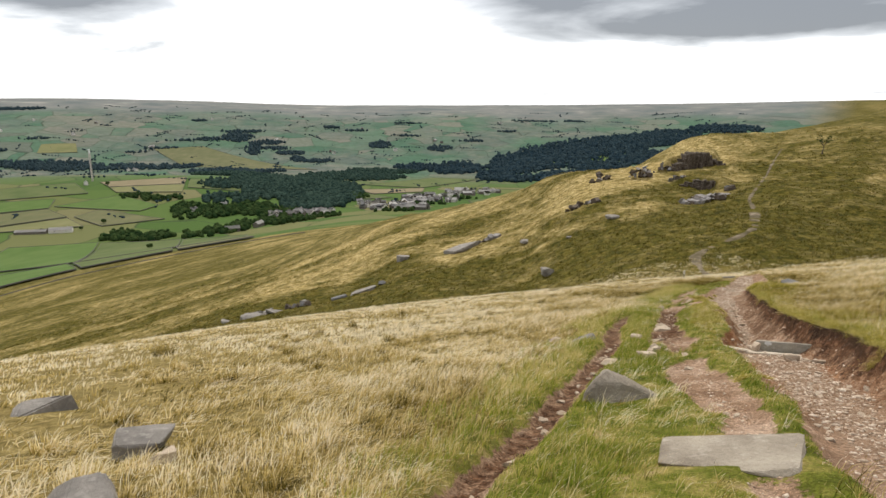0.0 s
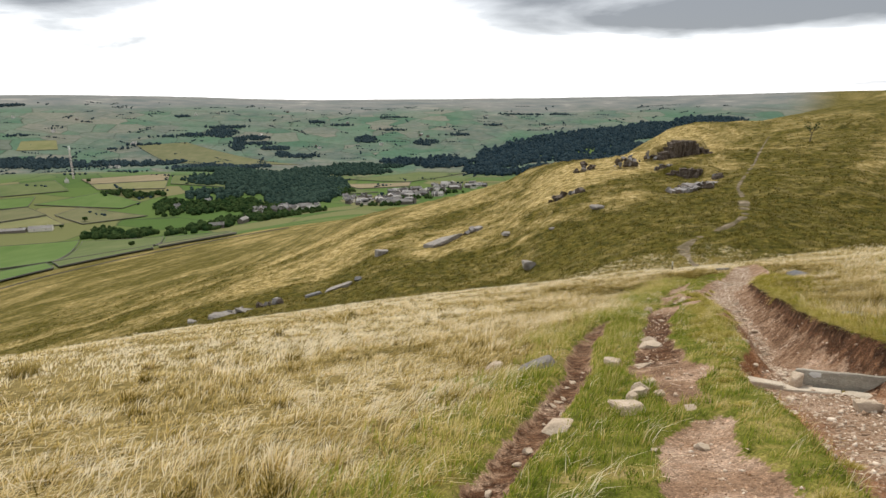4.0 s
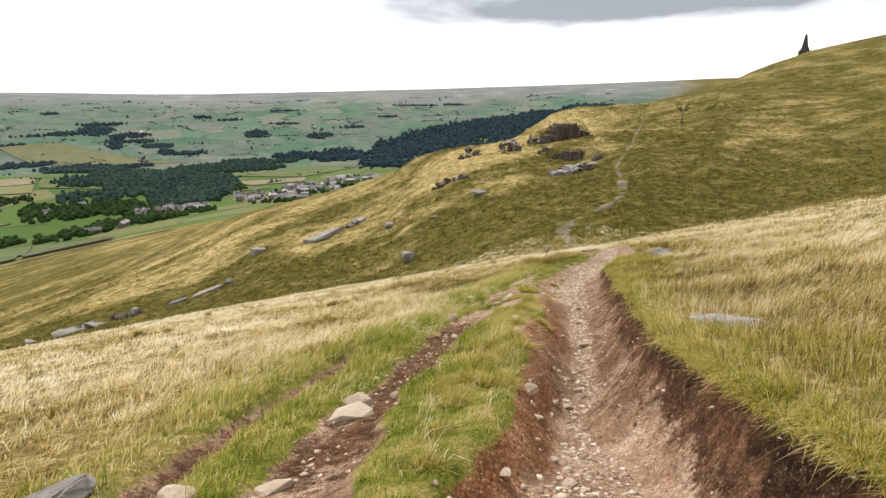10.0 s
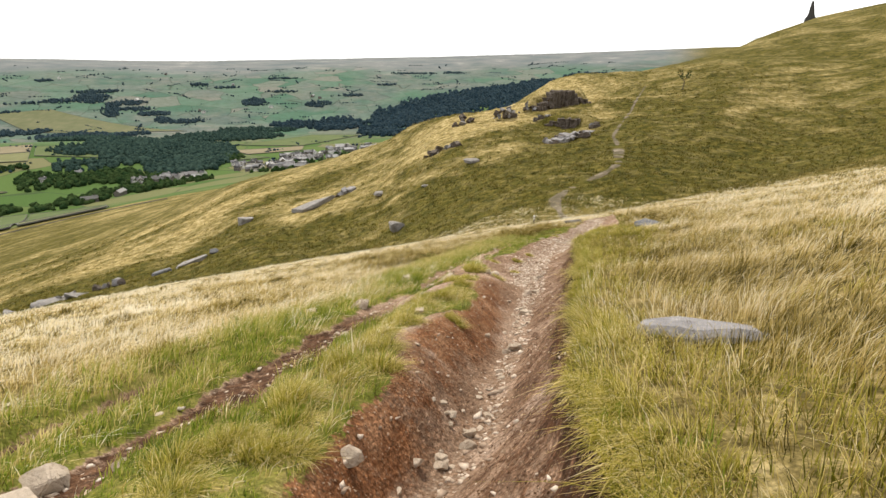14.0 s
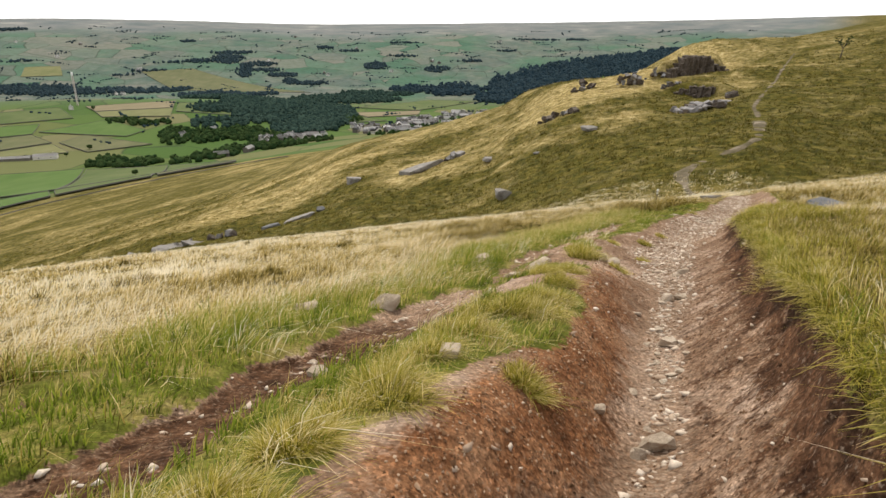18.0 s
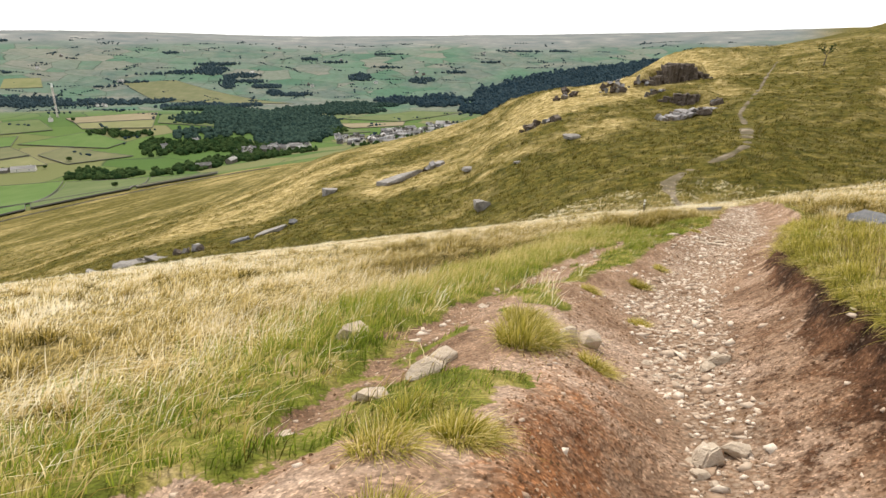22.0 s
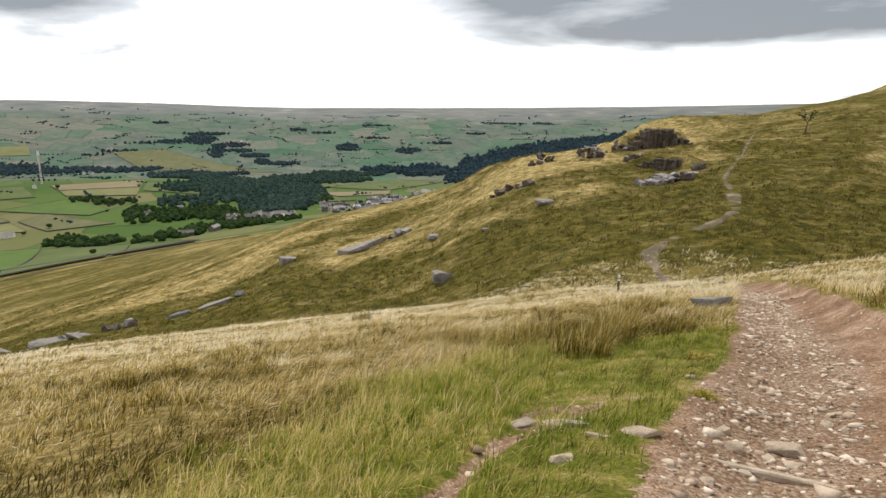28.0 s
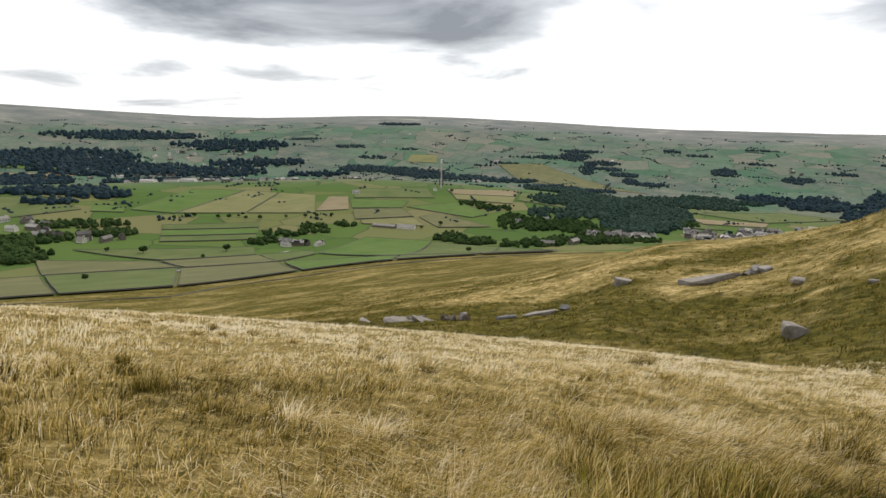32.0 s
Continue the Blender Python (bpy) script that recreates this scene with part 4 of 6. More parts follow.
def tussocks():
    rng = np.random.default_rng(15)
    for x, y, s in ((8.15, 18.75, 0.42), (8.35, 19.3, 0.42), (8.6, 19.75, 0.4), (8.95, 20.4, 0.45), (9.2, 20.9, 0.36), (9.5, 21.6, 0.38), (9.75, 22.3, 0.34), (10.25, 23.9, 0.55), (10.35, 24.6, 0.42), (10.7, 23.85, 0.3), (11.6, 25.6, 0.26), (11.3, 26.3, 0.24),
                    (8.85, 19.0, 0.3), (7.9, 18.1, 0.4), (7.5, 17.2, 0.42), (7.2, 16.4, 0.45), (6.9, 15.7, 0.4), (6.6, 14.9, 0.34), (6.35, 14.2, 0.3), (7.75, 17.7, 0.36), (6.15, 13.6, 0.28), (5.7, 12.6, 0.24), (5.35, 11.9, 0.22), (4.9, 10.6, 0.2),
                    (5.2, 9.4, 0.22), (4.2, 8.2, 0.24), (7.15, 12.3, 0.13), (7.0, 11.85, 0.12), (12.2, 27.4, 0.3), (13.0, 28.8, 0.26), (15.6, 33.6, 0.24), (16.4, 35.4, 0.34), (17.4, 37.0, 0.3)):
        tussock(x, y, 0.62 * s, int(x * 100 + y), rng.uniform(0.3, 0.5), "drooping yellow-green grass tussock on the eroded bank", int(3200 * s), material=BANK)
    for k in range(26):
        y = rng.uniform(13.5, 23.5)
        x = np.interp(y, TRACK_Y, TRACK_L) - rng.uniform(0.15, 0.85)
        if np.abs(x - np.interp(y, SIDE_Y, SIDE_X)) > 0.5:
            tussock(x, y, rng.uniform(0.2, 0.3), 700 + k, rng.uniform(0.32, 0.54), "drooping yellow-green grass tussock on the eroded bank", 600, material=BANK)
    for k in range(56):
        y = rng.uniform(6, 30)
        x = np.interp(y, TRACK_Y, RIM_R) + rng.uniform(0.0, 0.4)
        tussock(x, y, rng.uniform(0.16, 0.27), 900 + k, rng.uniform(0.36, 0.62), "yellow-green grass tussock overhanging the cut bank", 400, False, (-0.45, -0.15), BANK)
    for x, y, s, c in ((5.35, 19.9, 0.55, 260), (15.3, 36.3, 0.9, 460), (15.9, 37.1, 0.95, 480), (16.5, 38.5, 0.9, 420), (14.6, 37.4, 0.8, 360), (14.0, 38.4, 0.7, 260), (16.9, 37.3, 0.7, 260), (15.2, 38.2, 0.8, 300), (-10.9, 23.0, 1.1, 400), (10.6, 57.5, 1.2, 300), (19.2, 61.0, 0.9, 240), (8.5, 38.3, 0.6, 300), (17.6, 40.6, 0.8, 360), (16.0, 41.5, 0.8, 300), (13.6, 39.8, 0.7, 260), (1.9, 12.2, 0.4, 240), (0.4, 9.4, 0.45, 260), (-0.6, 8.2, 0.5, 260), (-3.4, 6.5, 0.35, 160), (19.0, 34.9, 0.4, 220)):
        tussock(x, y, 0.85 * s, int(abs(x) * 77 + y), 0.2, "upright clump of olive rush in the moor grass", c, True, (0.14, -0.02))


grow_grass()
tussocks()

# ---- helpers for things ----
def part(name, data, material, parent, label="", at=None):
    """Links a bmesh or a mesh as one part under a thing or under a part."""
    if isinstance(data, bmesh.types.BMesh):
        me = bpy.data.meshes.new(name)
        data.to_mesh(me)
        data.free()
        me.materials.append(material)
    else:
        me = data
    ob = new(name, me)
    ob.parent = parent
    if at is not None:
        ob.matrix_basis = at
    return tagged(ob, label) if label else ob


def box_into(bm, cx, cy, cz, sx, sy, sz, turn=0.0, bevel=0.0):
    """A box about a centre, with softened edges."""
    made = bmesh.ops.create_cube(bm, size=1.0, matrix=Matrix.Translation((cx, cy, cz)) @ Matrix.Rotation(turn, 4, "Z") @ Matrix.Diagonal((sx, sy, sz, 1)))
    if bevel:
        edges = list({e for v in made["verts"] for e in v.link_edges})
        bmesh.ops.bevel(bm, geom=edges, offset=bevel, segments=1, affect="EDGES")


def rock_mesh(name, seed, material, boxy=0.6, points=16, soft=0.07):
    """An angular boulder about one metre across, with chipped edges, its foot at z = -0.4."""
    rng = np.random.default_rng(seed)
    bm = bmesh.new()
    for _ in range(points):
        v = rng.normal(0, 1, 3)
        v /= np.linalg.norm(v)
        v = np.sign(v) * np.abs(v) ** boxy
        v = v / max(np.abs(v).max(), 0.8) * rng.uniform(0.42, 0.54)
        bm.verts.new(v)
    hull = bmesh.ops.convex_hull(bm, input=bm.verts)
    bmesh.ops.delete(bm, geom=list({g for g in hull["geom_interior"] + hull["geom_unused"] if isinstance(g, bmesh.types.BMVert)}), context="VERTS")
    bmesh.ops.bevel(bm, geom=list(bm.edges), offset=soft, segments=2, affect="EDGES", clamp_overlap=True)
    bmesh.ops.triangulate(bm, faces=bm.faces)
    for v in bm.verts:
        v.co += Vector(noise.noise_vector(v.co * 3.1 + Vector((seed, 0, 0)))) * 0.03 + Vector(noise.noise_vector(v.co * 9.0 + Vector((seed, 0, 0)))) * 0.012
    me = bpy.data.meshes.new(name)
    bm.to_mesh(me)
    bm.free()
    me.materials.append(material)
    return me


def level(x, y):
    return float(ground_z(np.array([x]), np.array([y]))[0])


def stood(x, y, sx, sy, sz, turn=0.0, tip=0.0, roll=0.0, sink=0.2, z=None):
    """A pose for a unit rock that rests in the ground."""
    z = level(x, y) if z is None else z
    return pose(x, y, z + sz * (0.45 - sink), tip, roll, turn) @ Matrix.Diagonal((sx, sy, sz, 1))


GREY_ROCKS = [rock_mesh("boulder", 100 + k, GRITSTONE) for k in range(7)]
PALE_ROCKS = [rock_mesh("stone", 200 + k, PALESTONE, 0.75, 16, 0.06) for k in range(8)]
FLAT_ROCKS = [rock_mesh("slab", 300 + k, GRITSTONE, 0.5, 20, 0.05) for k in range(4)]
PALE_FLATS = [rock_mesh("slab", 340 + k, PALESTONE, 0.5, 20, 0.05) for k in range(4)]


def block_mesh(name, seed, material):
    """A squarish jointed block with broken faces."""
    bm = bmesh.new()
    box_into(bm, 0, 0, 0, 0.96, 0.96, 0.96, 0, 0.06)
    bmesh.ops.subdivide_edges(bm, edges=[e for e in bm.edges if e.calc_length() > 0.3], cuts=3, use_grid_fill=True)
    bmesh.ops.triangulate(bm, faces=bm.faces)
    shift = Vector((seed * 1.7, seed * 0.3, 0))
    for v in bm.verts:
        v.co += Vector(noise.noise_vector(v.co * 1.6 + shift)) * 0.13 + Vector(noise.noise_vector(v.co * 5 + shift)) * 0.05
    me = bpy.data.meshes.new(name)
    bm.to_mesh(me)
    bm.free()
    me.materials.append(material)
    return me


HEAP_ROCKS = [rock_mesh("boulder", 500 + k, (LILACSTONE, DARKSTONE, CRAGSTONE)[k % 3], 0.9, 9, 0.025) for k in range(9)] + [block_mesh("boulder", 360 + k, CRAGSTONE if k < 2 else LILACSTONE) for k in range(3)]
BROWN_FLATS = [rock_mesh("slab", 350 + k, BROWNSTONE, 0.5, 26, 0.04) for k in range(2)]
CRAG_ROCKS = [block_mesh("block", 400 + k, CRAGSTONE) for k in range(6)]


def lain(x, y, sx, sy, sz, turn=0.0, sink=0.2):
    """A pose for a unit rock that lies along the slope under it."""
    g = 0.5 * sx if sx > 1 else 0.12
    tip = Vector((level(x - g, y) - level(x + g, y), level(x, y - g) - level(x, y + g), 2 * g)).normalized()
    turned = Vector((0, 0, 1)).rotation_difference(tip).to_matrix().to_4x4()
    return Matrix.Translation(Vector((x, y, level(x, y))) + tip * sz * (0.45 - sink)) @ turned @ pose(0, 0, 0, 0, 0, turn) @ Matrix.Diagonal((sx, sy, sz, 1))


def lone(name, mesh, m, label, category="rock", group=""):
    ob = new(name, mesh)
    ob.matrix_basis = m
    return tagged(ob, label, category, group)


# boulders and slabs beside the track
def wedge_boulder(x, y, turn):
    """A brown-grey wedge with one steep end and a long tail."""
    bm = bmesh.new()
    for v in ((-0.47, -0.2, -0.1), (-0.45, 0.17, -0.1), (-0.36, -0.26, 0.2), (-0.14, -0.08, 0.40), (-0.18, 0.2, 0.33), (0.1, -0.24, 0.22), (0.52, -0.16, 0.0), (0.48, 0.14, 0.03), (0.2, 0.3, 0.1), (0.12, -0.31, -0.1), (-0.3, -0.3, -0.1), (0.3, 0.25, -0.12), (0.45, -0.2, -0.12)):
        bm.verts.new(v)
    bmesh.ops.convex_hull(bm, input=bm.verts)
    bmesh.ops.bevel(bm, geom=list(bm.edges), offset=0.025, segments=1, affect="EDGES", clamp_overlap=True)
    bmesh.ops.triangulate(bm, faces=bm.faces)
    bmesh.ops.subdivide_edges(bm, edges=[e for e in bm.edges if e.calc_length() > 0.12], cuts=2, use_grid_fill=True)
    bmesh.ops.triangulate(bm, faces=bm.faces)
    for v in bm.verts:
        v.co += Vector(noise.noise_vector(v.co * 4.0)) * 0.022 + Vector(noise.noise_vector(v.co * 13.0)) * 0.009
    me = bpy.data.meshes.new("boulder")
    bm.to_mesh(me)
    bm.free()
    me.materials.append(BOULDERSTONE)
    lone("boulder", me, pose(x, y, level(x, y) + 0.02, -14, -3, turn) @ Matrix.Diagonal((1, 1, 0.88, 1)), "brown-grey wedge-shaped gritstone boulder lying on the turf", "boulder")


wedge_boulder(2.3, 7.6, -12)
lone("flagstone", BROWN_FLATS[0], lain(2.44, 4.85, 1.15, 0.9, 0.12, -22, 0.74), "broad flat weathered gritstone slab set in the path", "flagstone")
lone("boulder", GREY_ROCKS[1], stood(-7.4, 10.6, 1.15, 0.8, 0.45, 10, 0, 0, 0.55), "rounded grey boulder half sunk in straw grass", "boulder")
lone("boulder", GREY_ROCKS[2], stood(-3.65, 6.9, 0.74, 0.55, 0.4, 20, 0, 0, 0.25), "rounded grey boulder with a pale scratch in long grass", "boulder")
lone("stone", PALE_ROCKS[0], stood(-3.05, 6.2, 0.28, 0.2, 0.2, 40), "small pale stone beside a grey boulder", "stone")
lone("boulder", GREY_ROCKS[3], stood(-2.9, 4.6, 1.0, 0.6, 0.36, -8, 0, 0, 0.35), "low grey boulder with white lichen streaks", "boulder")
lone("boulder", GREY_ROCKS[4], stood(-6.9, 7.8, 0.7, 0.5, 0.4, 30, 0, 0, 0.25), "brown-grey boulder in deep straw grass", "boulder")
lone("slab", FLAT_ROCKS[1], stood(3.45, 14.4, 0.8, 0.3, 0.15, 28, -8, -6, 0.2), "long grey slab tilted at the furrow's edge", "slab")
lone("stone", PALE_ROCKS[1], stood(2.75, 14.6, 0.36, 0.24, 0.2, 10), "small pale stone in green turf", "stone")
lone("stone", PALE_ROCKS[2], stood(4.55, 13.9, 0.3, 0.2, 0.16, -20), "small pale stone on green turf", "stone")
lone("boulder", PALE_ROCKS[3], stood(5.72, 15.5, 0.4, 0.3, 0.14, 15, 0, 0, 0.3), "rounded pale grey boulder beside the trodden path", "boulder")
lone("slab", PALE_FLATS[0], stood(5.1, 14.2, 0.3, 0.22, 0.07, 40, -12), "flat worn stone set in the trodden path", "slab")
lone("slab", PALE_FLATS[1], stood(3.85, 11.0, 0.36, 0.34, 0.16, 15, -12, 6, 0.3), "flat buff stone between turf and furrow", "slab")
lone("slab", PALE_FLATS[2], stood(2.98, 10.45, 0.26, 0.5, 0.1, -25, -12, 0, 0.2), "pale flat stone lying in the furrow", "slab")
lone("stone", PALE_ROCKS[4], stood(4.22, 11.75, 0.22, 0.2, 0.2, 35), "squarish pale stone on the trodden path", "stone")
lone("slab", PALE_FLATS[3], stood(6.57, 11.11, 0.27, 0.19, 0.16, -15, -8, 0, 0.15), "flat pale stone on the gravelly track", "slab")
lone("stone", PALE_ROCKS[5], stood(7.92, 21.69, 0.38, 0.16, 0.19, 38, 0, 12, 0.18), "pale wedge-shaped stone beside the trodden line", "stone")
lone("stone", PALE_ROCKS[6], stood(8.47, 19.23, 0.13, 0.1, 0.09, 0, 0, 0, 0.3), "blocky buff stone on bare earth", "stone")
def long_block():
    """A long rounded gritstone block with blunt ends."""
    bm = bmesh.new()
    box_into(bm, 0, 0, 0, 1.22, 0.46, 0.38, 0, 0.06)
    bmesh.ops.subdivide_edges(bm, edges=[e for e in bm.edges if e.calc_length() > 0.3], cuts=7, use_grid_fill=True)
    bmesh.ops.triangulate(bm, faces=bm.faces)
    for v in bm.verts:
        v.co.z -= 0.09 * abs(v.co.x / 0.68) ** 2.5
        v.co += Vector(noise.noise_vector(v.co * 2.6)) * 0.045 + Vector(noise.noise_vector(v.co * 9.0)) * 0.014
    me = bpy.data.meshes.new("boulder")
    bm.to_mesh(me)
    bm.free()
    me.materials.append(LILACSTONE)
    return me


lone("boulder", long_block(), pose(10.45, 16.5, level(10.45, 16.5) - 0.07, -10, 2, -24), "long grey gritstone block lying in tall grass", "boulder")
lone("boulder", rock_mesh("boulder", 131, DARKSTONE, 0.6, 18, 0.06), stood(18.15, 31.9, 1.25, 0.85, 0.78, 15, 0, 0, 0.42), "large blue-grey boulder on the grassy bank", "boulder")
lone("slab", FLAT_ROCKS[3], stood(19.4, 41.2, 0.75, 0.45, 0.2, 20, -14), "flat grey stone beside the track at the brow", "slab")
lone("slab", BROWN_FLATS[0], stood(14.0, 33.35, 0.26, 0.2, 0.05, 25, -14), "flat buff stone in the green verge", "slab")
lone("slab", BROWN_FLATS[1], stood(14.35, 32.9, 0.22, 0.15, 0.05, -15, -14), "flat pale stone at the track's edge", "slab")
lone("slab", PALE_FLATS[2], stood(14.05, 32.15, 0.15, 0.1, 0.05, 0, -14), "small flat stone in the turf", "slab")
lone("slab", PALE_FLATS[2], stood(7.06, 21.95, 0.3, 0.2, 0.08, 10, -14), "flat pale stone sunk in the green turf", "slab")
lone("stone", PALE_ROCKS[7], stood(10.85, 24.6, 0.2, 0.15, 0.14, 30), "angular brown-grey stone on the bare bank", "stone")
lone("stone", PALE_ROCKS[2], stood(9.72, 23.65, 0.17, 0.14, 0.1, 60), "buff stone half buried by the trodden line", "stone")
lone("stone", PALE_ROCKS[3], stood(9.0, 24.85, 0.26, 0.18, 0.14, 15), "pale stone in the turf", "stone")
lone("stone", PALE_ROCKS[0], stood(6.72, 12.66, 0.22, 0.16, 0.24, 75, 10, 14, 0.0), "angular pink-brown stone standing on the sill", "stone")
lone("stone", PALE_ROCKS[1], stood(6.42, 12.85, 0.13, 0.11, 0.1, 5, 0, 0, 0.1), "rounded stone on the sill", "stone")
lone("slab", PALE_FLATS[3], stood(7.6, 12.95, 0.2, 0.14, 0.2, 0, 20), "pale pointed stone behind the edging board", "slab")


for x, y, sx, sy, sz, turn, label in (
        (4.17, 11.67, 0.3, 0.2, 0.18, 20, "pale block among stones on the trodden path"), (4.05, 11.5, 0.2, 0.16, 0.14, 60, "small pale stone beside the trodden path"), (4.45, 11.75, 0.2, 0.14, 0.1, -20, "small pale stone beside the trodden path"),
        (4.53, 12.33, 0.34, 0.16, 0.1, 30, "long pale stone on the trodden path"), (6.9, 10.79, 0.3, 0.18, 0.1, -30, "flat buff stone on the gravelly track"), (5.75, 15.81, 0.42, 0.26, 0.2, 10, "rounded pale grey stone beside the trodden path"),
        (11.02, 22.91, 0.22, 0.18, 0.15, 15, "rounded buff stone in the gravel"), (11.2, 22.95, 0.18, 0.12, 0.1, -30, "buff stone in the gravel"), (11.73, 24.29, 0.26, 0.12, 0.12, -20, "buff stone lying on other stones"), (11.62, 24.22, 0.14, 0.11, 0.08, 40, "small pale stone in the gravel"),
        (9.59, 23.49, 0.3, 0.2, 0.14, 30, "buff stone half buried by the trodden line"), (9.29, 23.31, 0.26, 0.16, 0.08, -10, "flat pale stone by the trodden line"), (10.62, 24.35, 0.2, 0.16, 0.18, 0, "dark pointed stone on the bare bank"),
        (9.63, 19.2, 0.24, 0.14, 0.12, 10, "pale stone on the bed of the track"), (9.5, 19.1, 0.12, 0.1, 0.09, 60, "small pale stone on the bed of the track"), (9.34, 19.37, 0.1, 0.08, 0.07, 0, "small pale stone on the bed of the track"), (10.35, 21.04, 0.2, 0.14, 0.12, -15, "pale stone on the bed of the track"),
        (7.99, 16.14, 0.18, 0.1, 0.07, 0, "flat pale stone on the bed of the track"), (8.43, 16.49, 0.18, 0.12, 0.1, 20, "pale stone on the bed of the track"), (8.2, 16.3, 0.14, 0.1, 0.09, -40, "pale stone on the bed of the track"), (8.5, 16.7, 0.17, 0.1, 0.08, 10, "pale stone on the bed of the track"), (7.52, 15.64, 0.2, 0.16, 0.14, 30, "buff stone at the foot of the bank"),
        (15.3, 32.51, 0.2, 0.15, 0.1, 10, "pale stone above the kerb stone"), (15.72, 32.62, 0.3, 0.2, 0.12, -20, "flat pale stone above the kerb stone"), (14.28, 33.28, 0.34, 0.14, 0.07, -20, "flat buff stone at the track's edge"), (14.67, 32.5, 0.36, 0.16, 0.08, -24, "flat buff stone in line with the kerb")):
    lone("stone", PALE_ROCKS[int(100 * (x + y)) % 8], stood(x, y, 0.85 * sx, 0.85 * sy, 0.8 * sz, turn, -10, -4, 0.16), label, "stone", "stones picked out along the track")


def water_bar():
    """A squared edging stone on edge and a long worn sill below it, across the gully."""
    mid, turn = Vector((7.22, 12.5, 0)), radians(-37)
    z = -3.585
    bm = bmesh.new()
    box_into(bm, 0, 0, 0, 1.04, 0.08, 0.3, 0, 0.012)
    bmesh.ops.subdivide_edges(bm, edges=[e for e in bm.edges if e.calc_length() > 0.3], cuts=8, use_grid_fill=True)
    for v in bm.verts:
        v.co += Vector(noise.noise_vector(v.co * 4)) * 0.014
    edging = new("edging_stone", None)
    edging.matrix_basis = Matrix.Translation((mid.x, mid.y, z)) @ Matrix.Rotation(turn, 4, "Z") @ Matrix.Rotation(radians(-8.5), 4, "Y") @ Matrix.Rotation(radians(-8), 4, "X")
    tagged(edging, "grey squared edging stone on edge with white paint splash", "edging stone")
    part("slab", bm, EDGESTONE, edging)
    bm = bmesh.new()
    rng = np.random.default_rng(3)
    ring = [bm.verts.new((math.cos(t) * 0.09 * rng.uniform(0.6, 1.1) - 0.28, -0.058, math.sin(t) * 0.05 * rng.uniform(0.6, 1.1) + 0.1)) for t in np.linspace(0, 2 * math.pi, 14, endpoint=False)]
    bmesh.ops.solidify(bm, geom=[bm.faces.new(ring)], thickness=0.012)
    part("paint_splash", bm, WHITE_PAINT, edging, "splash of white paint")
    for x, y, z, long, wide, turn, seed in ((6.4, 12.83, -3.80, 0.66, 0.26, -44, 362), (6.85, 12.43, -3.735, 0.74, 0.3, -38, 363), (7.28, 12.06, -3.665, 0.6, 0.36, -42, 364)):
        lone("sill_stone", rock_mesh("sill_stone", seed, SILLSTONE, 0.4, 30, 0.025), pose(x, y, z, -8, -8.5, turn) @ Matrix.Diagonal((long, wide, 0.2, 1)), "flat worn buff sill stone crossing the track", "sill stone", "sill stones across the track")


def step_bar():
    """A thin stone edge that holds the gravel further down."""
    bm = bmesh.new()
    box_into(bm, 0, 0, 0, 2.0, 0.05, 0.1, 0, 0.01)
    bmesh.ops.subdivide_edges(bm, edges=[e for e in bm.edges if e.calc_length() > 0.3], cuts=10, use_grid_fill=True)
    for v in bm.verts:
        v.co += Vector(noise.noise_vector(v.co * 5)) * 0.014
    me = bpy.data.meshes.new("kerb_stone")
    bm.to_mesh(me)
    bm.free()
    me.materials.append(PALESTONE)
    lone("kerb_stone", me, pose(15.22, 32.16, level(15.22, 32.16) - 0.01, 0, 2, -24), "thin pale kerb stone set across the gravel", "kerb stone")


def paint(name, colour, rough=0.6):
    p = Paint(name, rough)
    return p.done(p.mix(p.ramp(p.noise(12, 5), (0.4, 0.0), (0.7, 0.35)), colour, tuple(c * 0.6 for c in colour)))


EDGESTONE = make_rock("worn edging stone", (0.20, 0.185, 0.155), (0.42, 0.395, 0.335), (0.52, 0.49, 0.43))
WHITE_PAINT = paint("white paint", (0.8, 0.8, 0.8))
water_bar()
step_bar()


# ---- loose stones on the track ----
def track_point(y, u):
    left, rim = np.interp(y, TRACK_Y, TRACK_L), np.interp(y, TRACK_Y, RIM_R)
    return left + u * (rim - left)


def loose_stones():
    """The larger stones one by one, the small ones as gravel."""
    rng = np.random.default_rng(5)
    spots = []
    for y0, y1, n, mid, spread, big in ((3, 11, 46, 0.45, 0.28, 0.13), (11, 13.5, 30, 0.3, 0.18, 0.14), (13.5, 17, 34, 0.32, 0.12, 0.13), (17, 24, 44, 0.46, 0.07, 0.11), (24, 30, 70, 0.46, 0.1, 0.095), (30, 36, 54, 0.42, 0.15, 0.11)):
        for _ in range(n):
            y = rng.uniform(y0, y1)
            spots.append((track_point(y, rng.normal(mid, spread)), y, big * rng.uniform(0.3, 0.85) ** 1.2))
    for _ in range(26):
        y = rng.uniform(5, 32)
        spots.append((np.interp(y, SIDE_Y, SIDE_X) + rng.normal(0, 0.3), y, rng.uniform(0.05, 0.13)))
    for _ in range(26):
        y = rng.uniform(4.5, 14.5)
        spots.append((np.interp(y, FURROW_Y, FURROW_X) + rng.normal(0, 0.07), y, rng.uniform(0.03, 0.12)))
    for x, y, s in spots:
        ob = new("stone", PALE_ROCKS[int(rng.integers(8))])
        ob.matrix_basis = stood(x, y, s * rng.uniform(0.9, 1.4), s, s * rng.uniform(0.3, 0.6), rng.uniform(0, 360), rng.uniform(-25, 5), rng.uniform(-15, 15), 0.25)
        tagged(ob, "loose buff gritstone stone on the bare earth track", "stone", "loose stones on the track")


